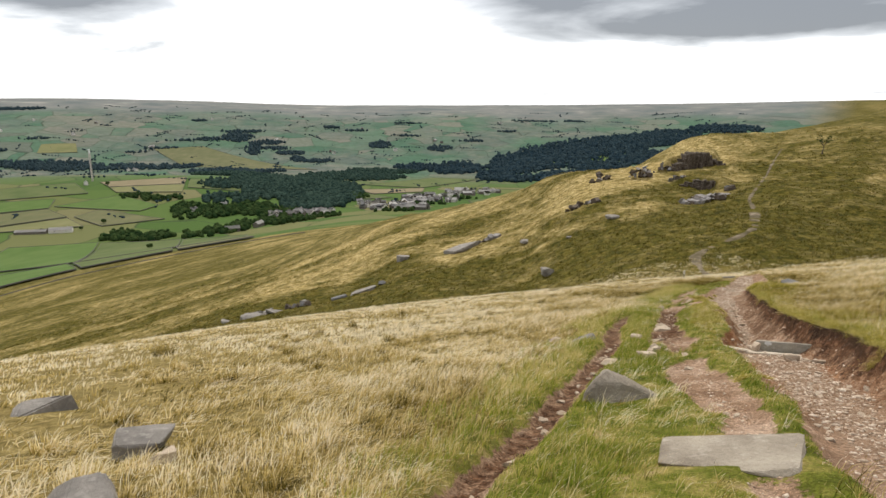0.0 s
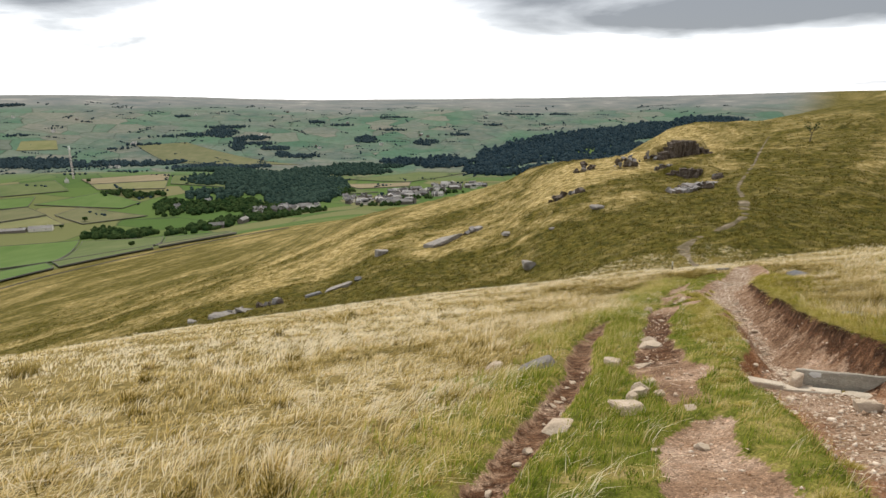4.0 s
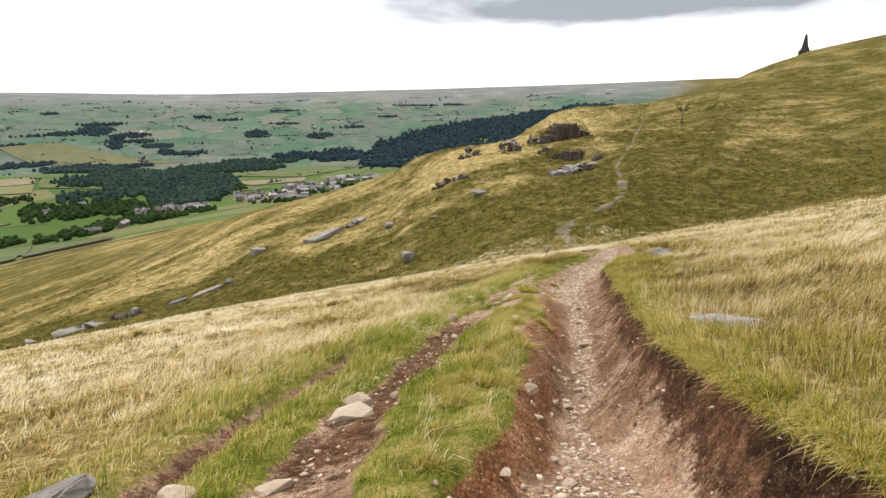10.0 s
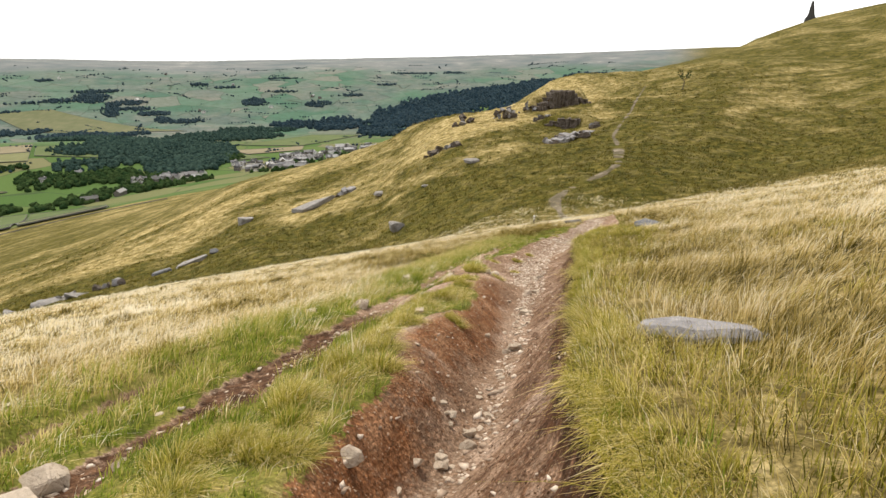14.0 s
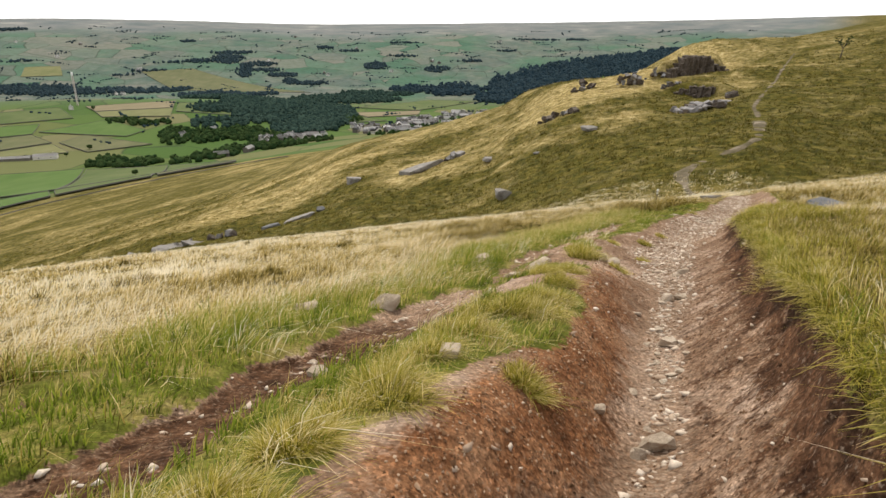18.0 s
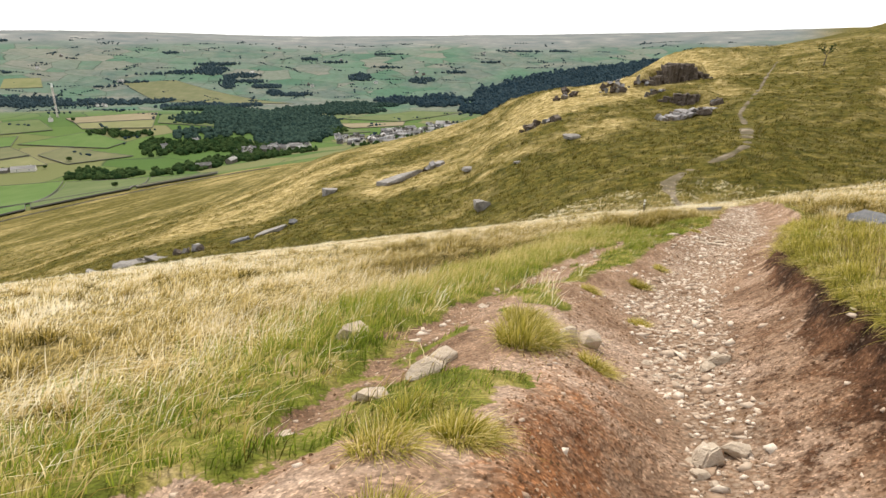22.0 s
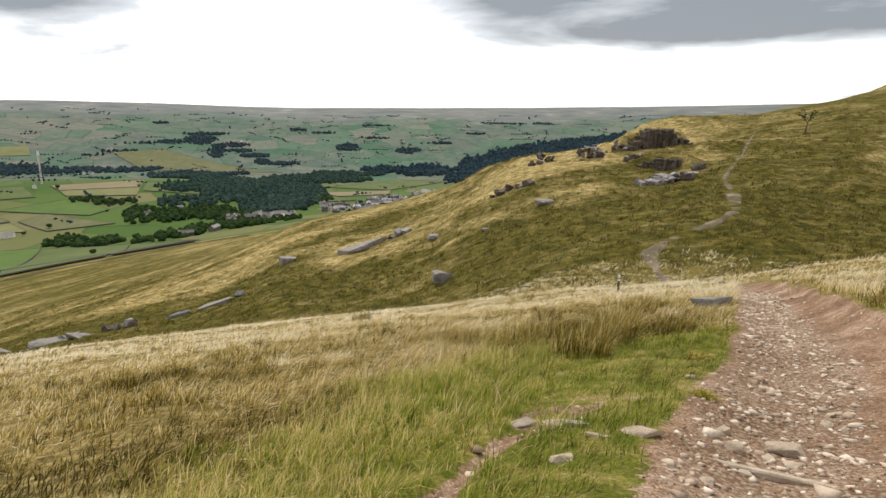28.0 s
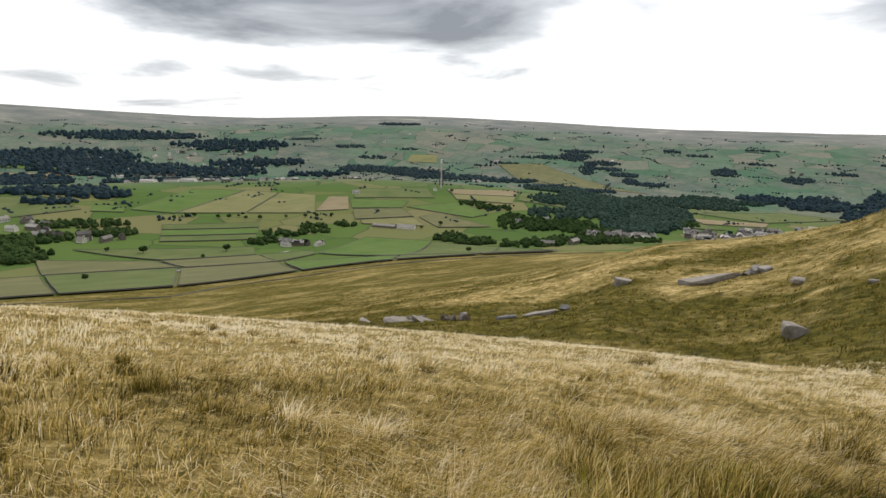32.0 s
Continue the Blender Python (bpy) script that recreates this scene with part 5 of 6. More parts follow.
def gravel_bed():
    """Small angular stones, joined."""
    rng = np.random.default_rng(8)
    n = 66000
    y = rng.uniform(1, 46, n)
    u = rng.uniform(-0.15, 1.02, n)
    x = track_point(y, u)
    k = rng.integers(0, n, 14000)
    y2 = rng.uniform(0, 34, 14000)
    x[k], y[k] = np.interp(y2, SIDE_Y, SIDE_X) + rng.normal(0, 0.35, 14000), y2
    soil, grav, _, side, _ = covers(x, y)
    keep = rng.uniform(0, 1, n) < np.clip(0.022 * soil + 0.75 * grav * (1 - 0.55 * step(25, 29, y)) + 0.1 * side, 0, 1)
    x, y = x[keep], y[keep]
    n = len(x)
    size = (rng.gamma(2.0, 0.0052, n) + 0.006) * (1 + 0.45 * step(21, 25, y) * rng.uniform(0, 1, n))
    base = np.array([(1, 0, 0), (-1, 0, 0), (0, 1, 0), (0, -1, 0), (0, 0, 1), (0, 0, -1)], float)
    tri = np.array([(0, 2, 4), (2, 1, 4), (1, 3, 4), (3, 0, 4), (2, 0, 5), (1, 2, 5), (3, 1, 5), (0, 3, 5)])
    v = base[None] + rng.normal(0, 0.28, (n, 6, 3))
    a = rng.uniform(0, 2 * np.pi, n)
    c, s = np.cos(a)[:, None], np.sin(a)[:, None]
    v = v * np.stack([size * rng.uniform(0.9, 1.7, n), size, size * rng.uniform(0.4, 0.7, n)], 1)[:, None]
    v = np.stack([v[..., 0] * c - v[..., 1] * s, v[..., 0] * s + v[..., 1] * c, v[..., 2]], -1)
    v += np.stack([x, y, ground_z(x, y) + 0.1 * size], 1)[:, None]
    me = bpy.data.meshes.new("gravel")
    fill_mesh(me, v.reshape(-1, 3), (tri[None] + np.arange(n)[:, None, None] * 6).reshape(-1, 3))
    me.materials.append(GRAVEL)
    tagged(new("gravel", me), "loose pale gravel scattered over the worn track", "gravel", kind="stuff")


def soil_crumbs():
    """Clods and grit of bare soil, joined."""
    rng = np.random.default_rng(12)
    n = 90000
    y = rng.uniform(6, 34, n)
    x = track_point(y, rng.uniform(-0.1, 1.0, n))
    k = rng.integers(0, n, 22000)
    x[k] = np.interp(y[k], SIDE_Y, SIDE_X) + rng.normal(0, 0.35, 22000)
    keep = (covers(x, y)[0] > 0.55) & (rng.uniform(0, 1, n) < np.clip(1.4 / np.maximum(off_walk(x, y), 0.5), 0, 1) ** 0.8)
    x, y = x[keep], y[keep]
    n = len(x)
    size = rng.gamma(1.6, 0.0022, n) + 0.0025
    a = rng.uniform(0, 2 * np.pi, n)
    ring = np.stack([a, a + 1.9, a + 4.1], 1) + rng.normal(0, 0.25, (n, 3))
    r = size[:, None] * rng.uniform(0.7, 1.5, (n, 3))
    foot = np.stack([x[:, None] + np.cos(ring) * r, y[:, None] + np.sin(ring) * r], -1)
    z = ground_z(x, y)
    low = np.concatenate([foot, np.repeat((z - 0.3 * size)[:, None, None], 3, 1)], -1)
    top = np.stack([x + rng.normal(0, 0.3, n) * size, y + rng.normal(0, 0.3, n) * size, z + size * rng.uniform(0.6, 1.3, n)], -1)
    v = np.concatenate([low, top[:, None]], 1)
    tri = np.array([(0, 1, 3), (1, 2, 3), (2, 0, 3)])
    me = bpy.data.meshes.new("soil_crumbs")
    fill_mesh(me, v.reshape(-1, 3), (tri[None] + np.arange(n)[:, None, None] * 4).reshape(-1, 3))
    me.attributes.new("dark", "FLOAT", "POINT").data.foreach_set("value", np.repeat(soils(x, y)[1].astype(np.float32), 4))
    me.materials.append(CRUMBS)
    tagged(new("soil_crumbs", me), "loose clods and grit of red-brown soil on the track", "soil", kind="stuff")


def make_crumbs():
    p = Paint("soil crumbs", 0.95)
    p.shader.inputs["Specular IOR Level"].default_value = 0.05
    geo = p.nodes.new("ShaderNodeNewGeometry")
    c = p.ramp(geo.outputs["Random Per Island"], (0.0, (0.09, 0.048, 0.026)), (0.35, (0.17, 0.092, 0.048)), (0.7, (0.28, 0.17, 0.10)), (0.95, (0.46, 0.34, 0.24)))
    return p.done(p.mix(p.math("MULTIPLY", p.attr("dark"), 0.85), c, (0.03, 0.017, 0.011)))


def make_gravel():
    p = Paint("gravel", 0.9)
    geo = p.nodes.new("ShaderNodeNewGeometry")
    return p.done(p.mix(p.ramp(p.noise(60, 3), (0.4, 0.0), (0.7, 0.3)), p.ramp(geo.outputs["Random Per Island"], (0.0, (0.30, 0.205, 0.135)), (0.5, (0.54, 0.43, 0.33)), (1.0, (0.78, 0.68, 0.57))), (0.2, 0.13, 0.09)))


GRAVEL = make_gravel()
loose_stones()
gravel_bed()
CRUMBS = make_crumbs()
soil_crumbs()


# ---- rocks on the far hillside ----
def outcrop(name, x, y, wide, tall, count, seed, label, meshes, heap=0.5, deep=0.5, turn=0.0, rest=0.2, tilt=28):
    """A thing of several blocks heaped on the slope."""
    rng = np.random.default_rng(seed)
    top = new(name, None)
    z0 = level(x, y)
    top.matrix_basis = Matrix.Translation((x, y, z0))
    tagged(top, label, "outcrop")
    lie = (0, 0) if tilt > 20 else (math.degrees(math.atan2(level(x, y + 3) - z0, 3)), -math.degrees(math.atan2(level(x + 3, y) - z0, 3)))
    for k in range(count):
        dx, dy = rng.uniform(-0.5, 0.5) * wide, rng.uniform(-0.5, 0.5) * wide * deep
        c, s = math.cos(radians(turn)), math.sin(radians(turn))
        px, py = x + dx * c - dy * s, y + dx * s + dy * c
        size = wide / math.sqrt(count) * rng.uniform(0.45, 1.35)
        h = min(size, tall) * rng.uniform(0.6, 1.0)
        up = heap * tall * max(0, 1 - abs(dx) / wide * 2) * rng.uniform(0, 1)
        z = level(px, py) - z0
        m = pose(dx * c - dy * s, dx * s + dy * c, z + up + h * rest, lie[0] + rng.uniform(-tilt, tilt), lie[1] + rng.uniform(-tilt, tilt), rng.uniform(0, 360)) @ Matrix.Diagonal((size, size * rng.uniform(0.6, 1.0), h, 1))
        part("rock", meshes[int(rng.integers(len(meshes)))], None, top, at=m)
    return top


def cliff(name, x, y, wide, tall, seed, label, turn, bow):
    """A jointed rock face let into the slope: upright blocks side by side, in a slight bow."""
    rng = np.random.default_rng(seed)
    top = new(name, None)
    c, s = math.cos(radians(turn)), math.sin(radians(turn))
    z0 = level(x + 2.2 * s, y - 2.2 * c)
    top.matrix_basis = Matrix.Translation((x, y, z0))
    tagged(top, label, "crag")
    f = -0.5
    while f < 0.5:
        w = rng.uniform(0.6, 1.5)
        f += w / wide
        mid = f - 0.5 * w / wide
        h = tall * (1.0 - 0.75 * abs(2 * mid) ** 2.2) * rng.uniform(0.72, 1.06)
        tiers = 2 if rng.uniform() < 0.45 and h > 1.6 else 1
        for tier in range(tiers):
            th = h / tiers
            dx, dy = mid * wide + rng.normal(0, 0.1), bow * mid * mid * 4 + rng.normal(0, 0.45) + tier * 0.3
            px, py = dx * c - dy * s, dx * s + dy * c
            low = level(x + dx * c + 1.8 * s, y + dx * s - 1.8 * c) - z0
            m = pose(px, py, low - 0.25 + th * (tier + 0.42), rng.uniform(-5, 5), rng.uniform(-7, 7), turn + rng.uniform(-16, 16)) @ Matrix.Diagonal((w * 1.12, 2.6, th * 1.15, 1))
            part("block", CRAG_ROCKS[int(rng.integers(6))], None, top, at=m)
    return top


cliff("crag", 62.0, 157.0, 16.5, 4.0, 61, "dark jointed gritstone crag on the hill's brow", 27, -1.2)
cliff("crag", 56.6, 136.4, 10.0, 2.4, 62, "low dark rock face above a grassy dip", -30, 1.2)
outcrop("outcrop", 52.6, 151.8, 4.0, 2.2, 12, 63, "grey boulders at the foot of the crag", HEAP_ROCKS, 0.5)
outcrop("outcrop", 46.6, 148.6, 6.2, 3.2, 26, 64, "heap of grey gritstone boulders on the brow", HEAP_ROCKS, 0.8)
outcrop("outcrop", 38.4, 152.5, 4.6, 2.4, 14, 65, "weathered grey boulder heap in pale grass", HEAP_ROCKS, 0.6)
outcrop("outcrop", 28.3, 126.8, 6.0, 1.4, 20, 66, "scattered rubble of grey stones in the grass", HEAP_ROCKS, 0.2)
outcrop("outcrop", 50.6, 119.6, 9.5, 1.25, 36, 67, "pale grey scree of tumbled blocks", HEAP_ROCKS[::3] + HEAP_ROCKS[11:], 0.2, 0.25, 16)
outcrop("outcrop", 52.2, 140.5, 3.6, 1.2, 10, 68, "pale boulders beside the low rock face", HEAP_ROCKS, 0.3)
outcrop("outcrop", 58.6, 128.6, 5.0, 1.1, 12, 69, "small heap of grey blocks", HEAP_ROCKS, 0.2, 0.3, 45)
lone("boulder", FLAT_ROCKS[0], stood(30.5, 112, 3.0, 1.7, 0.9, 20, -6, 8), "flat grey boulder in rough grass", "boulder")
lone("boulder", FLAT_ROCKS[1], stood(22.4, 109.3, 1.2, 0.8, 0.4, 0), "small pale slab in rough grass", "boulder")
lone("boulder", FLAT_ROCKS[2], stood(16.1, 119.2, 2.5, 1.4, 0.7, 30), "flat grey slab on the slope", "boulder")
lone("rock_slab", rock_mesh("slab", 351, GRITSTONE, 0.6, 26, 0.04), lain(4.3, 134.2, 9.5, 6.5, 1.4, 36, 0.4), "long sloping grey rock slab in the hillside", "rock slab")
outcrop("outcrop", 10.4, 134.0, 3.2, 1.3, 6, 71, "small dark rocks on the slope", HEAP_ROCKS, 0.3)
lone("boulder", GREY_ROCKS[2], stood(-8.7, 135.0, 3.2, 2.4, 2.0, 25, 0, 0, 0.42), "rounded brown-grey boulder on the slope", "boulder")
lone("boulder", GREY_ROCKS[4], stood(15.9, 92.6, 2.2, 1.7, 2.2, 10, 0, 8, 0.38), "upright pale grey boulder above the gully", "boulder")
lone("rock_slab", rock_mesh("slab", 352, GRITSTONE, 0.6, 24, 0.04), lain(-15.0, 114.4, 5.0, 3.4, 0.9, 12, 0.46), "grey rock slab breaking through the grass", "rock slab")
lone("rock_slab", rock_mesh("slab", 353, DARKSTONE, 0.6, 24, 0.04), lain(-19.4, 113.6, 3.2, 2.4, 0.8, 10, 0.42), "dark low rock slab in the grass", "rock slab")
lone("boulder", HEAP_ROCKS[1], stood(-11.6, 115.0, 1.8, 1.2, 1.0, 40), "dark grey boulder on the slope", "boulder")
outcrop("outcrop", -27.0, 112.0, 4.2, 2.0, 9, 73, "dark grey rock outcrop low on the slope", HEAP_ROCKS, 0.4)
outcrop("outcrop", -33.0, 107.8, 7.0, 1.0, 6, 74, "flat grey rocks in the gully grass", FLAT_ROCKS, 0.0, 0.4, 10, -0.05, 10)
lone("boulder", FLAT_ROCKS[3], stood(-37.6, 104.2, 2.6, 1.6, 0.8, 0), "pale slab low on the hillside", "boulder")

# ---- the valley: woods, trees, fields, walls, houses ----
def spot(bearing, dist):
    """A place by bearing from the hub, in degrees, and distance in metres."""
    return HUB[0] + dist * math.sin(radians(bearing)), HUB[1] + dist * math.cos(radians(bearing))


def make_leaf(name, dark, light):
    p = Paint(name, 0.8)
    p.shader.inputs["Specular IOR Level"].default_value = 0.0
    geo = p.nodes.new("ShaderNodeNewGeometry")
    info = p.nodes.new("ShaderNodeObjectInfo")
    fac = p.math("ADD", p.math("MULTIPLY", geo.outputs["Random Per Island"], 0.6), p.math("MULTIPLY", info.outputs["Random"], 0.4))
    return p.done(p.ramp(fac, (0.1, dark), (0.9, light)), p.noise(1.5, 4), 0.6, 0.5)


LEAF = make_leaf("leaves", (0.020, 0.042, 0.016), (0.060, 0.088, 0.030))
# bluer copies of the leaf colour: distance haze painted into the foliage
HAZED_FARLEAF = make_leaf("haze-tinted far leaves", (0.020, 0.038, 0.052), (0.050, 0.074, 0.080))
HAZED_VALLEYLEAF = make_leaf("haze-tinted valley leaves", (0.015, 0.034, 0.032), (0.050, 0.080, 0.062))
BARK = paint("bark", (0.10, 0.085, 0.07), 0.9)


def lump(subdiv=1):
    bm = bmesh.new()
    bmesh.ops.create_icosphere(bm, subdivisions=subdiv, radius=1.0)
    v, f = np.array([v.co for v in bm.verts]), np.array([[w.index for w in q.verts] for q in bm.faces])
    bm.free()
    return v, f


LUMP_V, LUMP_F = lump(1)


def clumps(name, centres, sizes, material, seed, squash=0.85):
    """One mesh of many uneven leafy clumps."""
    rng = np.random.default_rng(seed)
    n = len(centres)
    v = LUMP_V[None] * (1 + rng.normal(0, 0.14, (n, len(LUMP_V), 1)))
    v = v * np.asarray(sizes)[:, None, None] * np.array([1, 1, squash]) + np.asarray(centres)[:, None]
    me = bpy.data.meshes.new(name)
    fill_mesh(me, v.reshape(-1, 3), (LUMP_F[None] + np.arange(n)[:, None, None] * len(LUMP_V)).reshape(-1, 3))
    me.materials.append(material)
    me.shade_smooth()
    return me


def woodland(name, patches, seed, label, tree=5.0, material=None):
    """A far wood: crowns scattered over ellipses of bearing, distance, half breadth in metres, half depth, how thick."""
    rng = np.random.default_rng(seed)
    cs, ss = [], []
    for bearing, dist, broad, deep, thick in patches:
        n = max(3, int(math.pi * broad * deep * thick / (tree * tree * 2.2)))
        a, r = rng.uniform(0, 2 * np.pi, n), np.sqrt(rng.uniform(0, 1, n)) * rng.uniform(0.85, 1.15, n)
        du, dv = np.cos(a) * r * broad, np.sin(a) * r * deep
        b = radians(bearing)
        x = HUB[0] + dist * math.sin(b) + du * math.cos(b) + dv * math.sin(b)
        y = HUB[1] + dist * math.cos(b) - du * math.sin(b) + dv * math.cos(b)
        s = tree * rng.uniform(0.6, 1.25, n)
        cs.append(np.stack([x, y, ground_z(x, y) + s * 0.55], 1))
        ss.append(s)
        top = rng.uniform(0, 1, n) < 0.6
        cs.append(np.stack([x + rng.normal(0, 1.5, n), y + rng.normal(0, 1.5, n), ground_z(x, y) + s * 1.2], 1)[top])
        ss.append(s[top] * 0.62)
    return tagged(new(name, clumps(name, np.concatenate(cs), np.concatenate(ss), material or HAZED_FARLEAF, seed)), label, "woodland", kind="stuff")


def valley_woods():
    woodland("valley_wood", ((-16.4, 1790, 75, 190, 1), (-12.5, 1593, 80, 290, 1), (-9.8, 1571, 62, 190, 1), (-19.5, 2015, 85, 130, 1), (-8.7, 1961, 150, 120, 1), (-13.3, 1354, 48, 140, 1), (-11.5, 1330, 55, 90, 1), (-6.0, 2130, 110, 60, 0.9), (-16.0, 1520, 60, 110, 1), (-18.8, 1640, 80, 90, 0.9), (-14.8, 1720, 100, 150, 1), (-10.4, 1420, 55, 90, 1), (-19.5, 1420, 60, 60, 0.8)), 21, "dark broadleaf wood filling the valley floor", 6.0, HAZED_VALLEYLEAF)
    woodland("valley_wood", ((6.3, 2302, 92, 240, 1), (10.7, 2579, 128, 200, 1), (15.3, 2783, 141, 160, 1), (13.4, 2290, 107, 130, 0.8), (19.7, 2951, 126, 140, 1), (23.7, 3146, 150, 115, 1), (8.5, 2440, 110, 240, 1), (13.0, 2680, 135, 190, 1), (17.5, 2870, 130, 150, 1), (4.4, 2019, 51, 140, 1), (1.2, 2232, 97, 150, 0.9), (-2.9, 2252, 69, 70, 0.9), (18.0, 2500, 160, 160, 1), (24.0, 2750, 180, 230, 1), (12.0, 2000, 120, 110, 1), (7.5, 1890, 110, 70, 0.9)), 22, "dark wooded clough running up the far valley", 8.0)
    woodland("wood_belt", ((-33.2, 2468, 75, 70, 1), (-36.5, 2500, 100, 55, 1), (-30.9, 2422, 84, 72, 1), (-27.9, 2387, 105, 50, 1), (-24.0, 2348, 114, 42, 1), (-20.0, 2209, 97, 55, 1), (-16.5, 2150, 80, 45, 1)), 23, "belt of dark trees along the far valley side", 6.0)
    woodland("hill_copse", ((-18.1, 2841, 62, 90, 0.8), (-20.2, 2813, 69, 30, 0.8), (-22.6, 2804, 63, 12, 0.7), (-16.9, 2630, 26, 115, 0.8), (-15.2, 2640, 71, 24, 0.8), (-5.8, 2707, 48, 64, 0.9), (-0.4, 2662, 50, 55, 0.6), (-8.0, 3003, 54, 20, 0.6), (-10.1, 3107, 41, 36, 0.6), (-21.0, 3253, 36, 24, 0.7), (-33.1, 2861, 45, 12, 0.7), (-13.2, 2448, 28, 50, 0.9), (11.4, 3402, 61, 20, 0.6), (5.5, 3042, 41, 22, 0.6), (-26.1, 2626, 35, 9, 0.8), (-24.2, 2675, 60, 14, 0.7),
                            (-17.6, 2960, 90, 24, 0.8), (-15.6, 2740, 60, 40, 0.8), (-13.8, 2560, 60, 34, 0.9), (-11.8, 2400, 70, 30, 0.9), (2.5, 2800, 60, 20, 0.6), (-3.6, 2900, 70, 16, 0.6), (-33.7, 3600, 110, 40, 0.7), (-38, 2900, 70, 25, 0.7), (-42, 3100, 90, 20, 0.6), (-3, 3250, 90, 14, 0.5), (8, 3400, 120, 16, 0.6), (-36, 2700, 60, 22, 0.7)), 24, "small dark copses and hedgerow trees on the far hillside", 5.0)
    woodland("farm_wood", ((-26.8, 1480, 29, 26, 1), (-24.7, 1445, 42, 22, 1), (-23.0, 1301, 30, 85, 0.9), (-20.6, 1278, 38, 66, 1), (-17.6, 1285, 44, 70, 1), (-15.3, 1198, 42, 60, 0.9), (-20.0, 1065, 34, 50, 0.9), (-17.5, 1115, 45, 32, 0.9), (-15.0, 1100, 45, 26, 0.9), (-12.5, 1110, 45, 24, 0.9), (-8.3, 1437, 25, 60, 0.9), (-28.6, 1100, 26, 36, 1.3), (-26.2, 1057, 34, 36, 1.3), (-23.2, 1031, 14, 22, 1.2), (-21.8, 1000, 7, 9, 1)), 29, "dark green trees standing among farms and houses", 5.2, LEAF)
    woodland("town_wood", ((-53, 2250, 200, 60, 0.7), (-57, 2500, 240, 120, 0.8), (-61, 2700, 260, 160, 0.9), (-50, 2450, 200, 80, 0.8), (-46, 2600, 180, 60, 0.8), (-64, 2300, 160, 120, 0.9), (-60.7, 1718, 110, 60, 1), (-58, 1620, 60, 45, 0.9), (-61.5, 1529, 60, 30, 0.7), (-48, 2950, 240, 120, 0.6), (-56, 3200, 300, 120, 0.6), (-41, 2400, 110, 40, 0.7), (-38, 2150, 90, 25, 0.5)), 25, "dark woods among the houses of the distant town", 8.5)
    woodland("village_wood", ((-62.6, 1131, 60, 40, 0.9), (-59.6, 1247, 70, 35, 0.9), (-57.2, 1157, 40, 30, 0.8), (-64.1, 987, 45, 40, 1), (-66, 1050, 60, 70, 1), (-45.3, 1060, 24, 26, 0.9), (-43.6, 1128, 36, 22, 0.9), (-41, 1150, 30, 14, 0.7), (-5.0, 1150, 40, 10, 0.7), (-1.8, 1280, 40, 12, 0.6), (1.2, 1395, 40, 12, 0.6), (-40.7, 1195, 32, 18, 0.8), (-38, 1215, 30, 16, 0.8)), 26, "rounded green trees round the farms", 5.0, LEAF)


def hedgerow_trees():
    """Single trees and short rows all over the far hillside."""
    rng = np.random.default_rng(27)
    cs, ss = [], []
    for _ in range(620):
        b, d = rng.uniform(-66, 27), rng.uniform(2250, 3700) if rng.uniform() < 0.75 else rng.uniform(1250, 2100)
        n, way = int(rng.integers(1, 9)), rng.uniform(0, math.pi)
        x0, y0 = spot(b, d)
        for k in range(n):
            x, y, s = x0 + math.cos(way) * k * 11 + rng.normal(0, 2), y0 + math.sin(way) * k * 11 + rng.normal(0, 2), rng.uniform(1.8, 4.2)
            cs.append((x, y, level(x, y) + s * 0.6))
            ss.append(s)
    tagged(new("hedgerow_trees", clumps("hedgerow_trees", np.array(cs), ss, HAZED_FARLEAF, 28)), "scattered hedgerow trees dotting the far pastures", "trees", kind="stuff")


valley_woods()
hedgerow_trees()


def tree_model():
    """A field tree: tapered trunk, limbs and a crown of leafy clumps."""
    rng = np.random.default_rng(31)
    tree = new("tree", None)
    bm = bmesh.new()
    bmesh.ops.create_cone(bm, cap_ends=True, segments=8, radius1=0.38, radius2=0.16, depth=4.2, matrix=Matrix.Translation((0, 0, 1.7)))
    part("trunk", bm, BARK, tree)
    for k in range(4):
        bm = bmesh.new()
        bmesh.ops.create_cone(bm, cap_ends=True, segments=6, radius1=0.15, radius2=0.05, depth=3.0, matrix=Matrix.Rotation(k * 1.6, 4, "Z") @ Matrix.Translation((0.9, 0, 4.3)) @ Matrix.Rotation(0.7, 4, "Y"))
        part("limb", bm, BARK, tree)
    d = rng.normal(0, 1, (70, 3))
    d /= np.linalg.norm(d, axis=1)[:, None]
    c = d * (rng.uniform(0.35, 1, 70) ** 0.5)[:, None] * (3.4, 3.4, 2.6) + (0, 0, 5.6)
    part("crown", clumps("crown", c, rng.uniform(0.6, 1.3, 70), LEAF, 32), None, tree)
    return tree


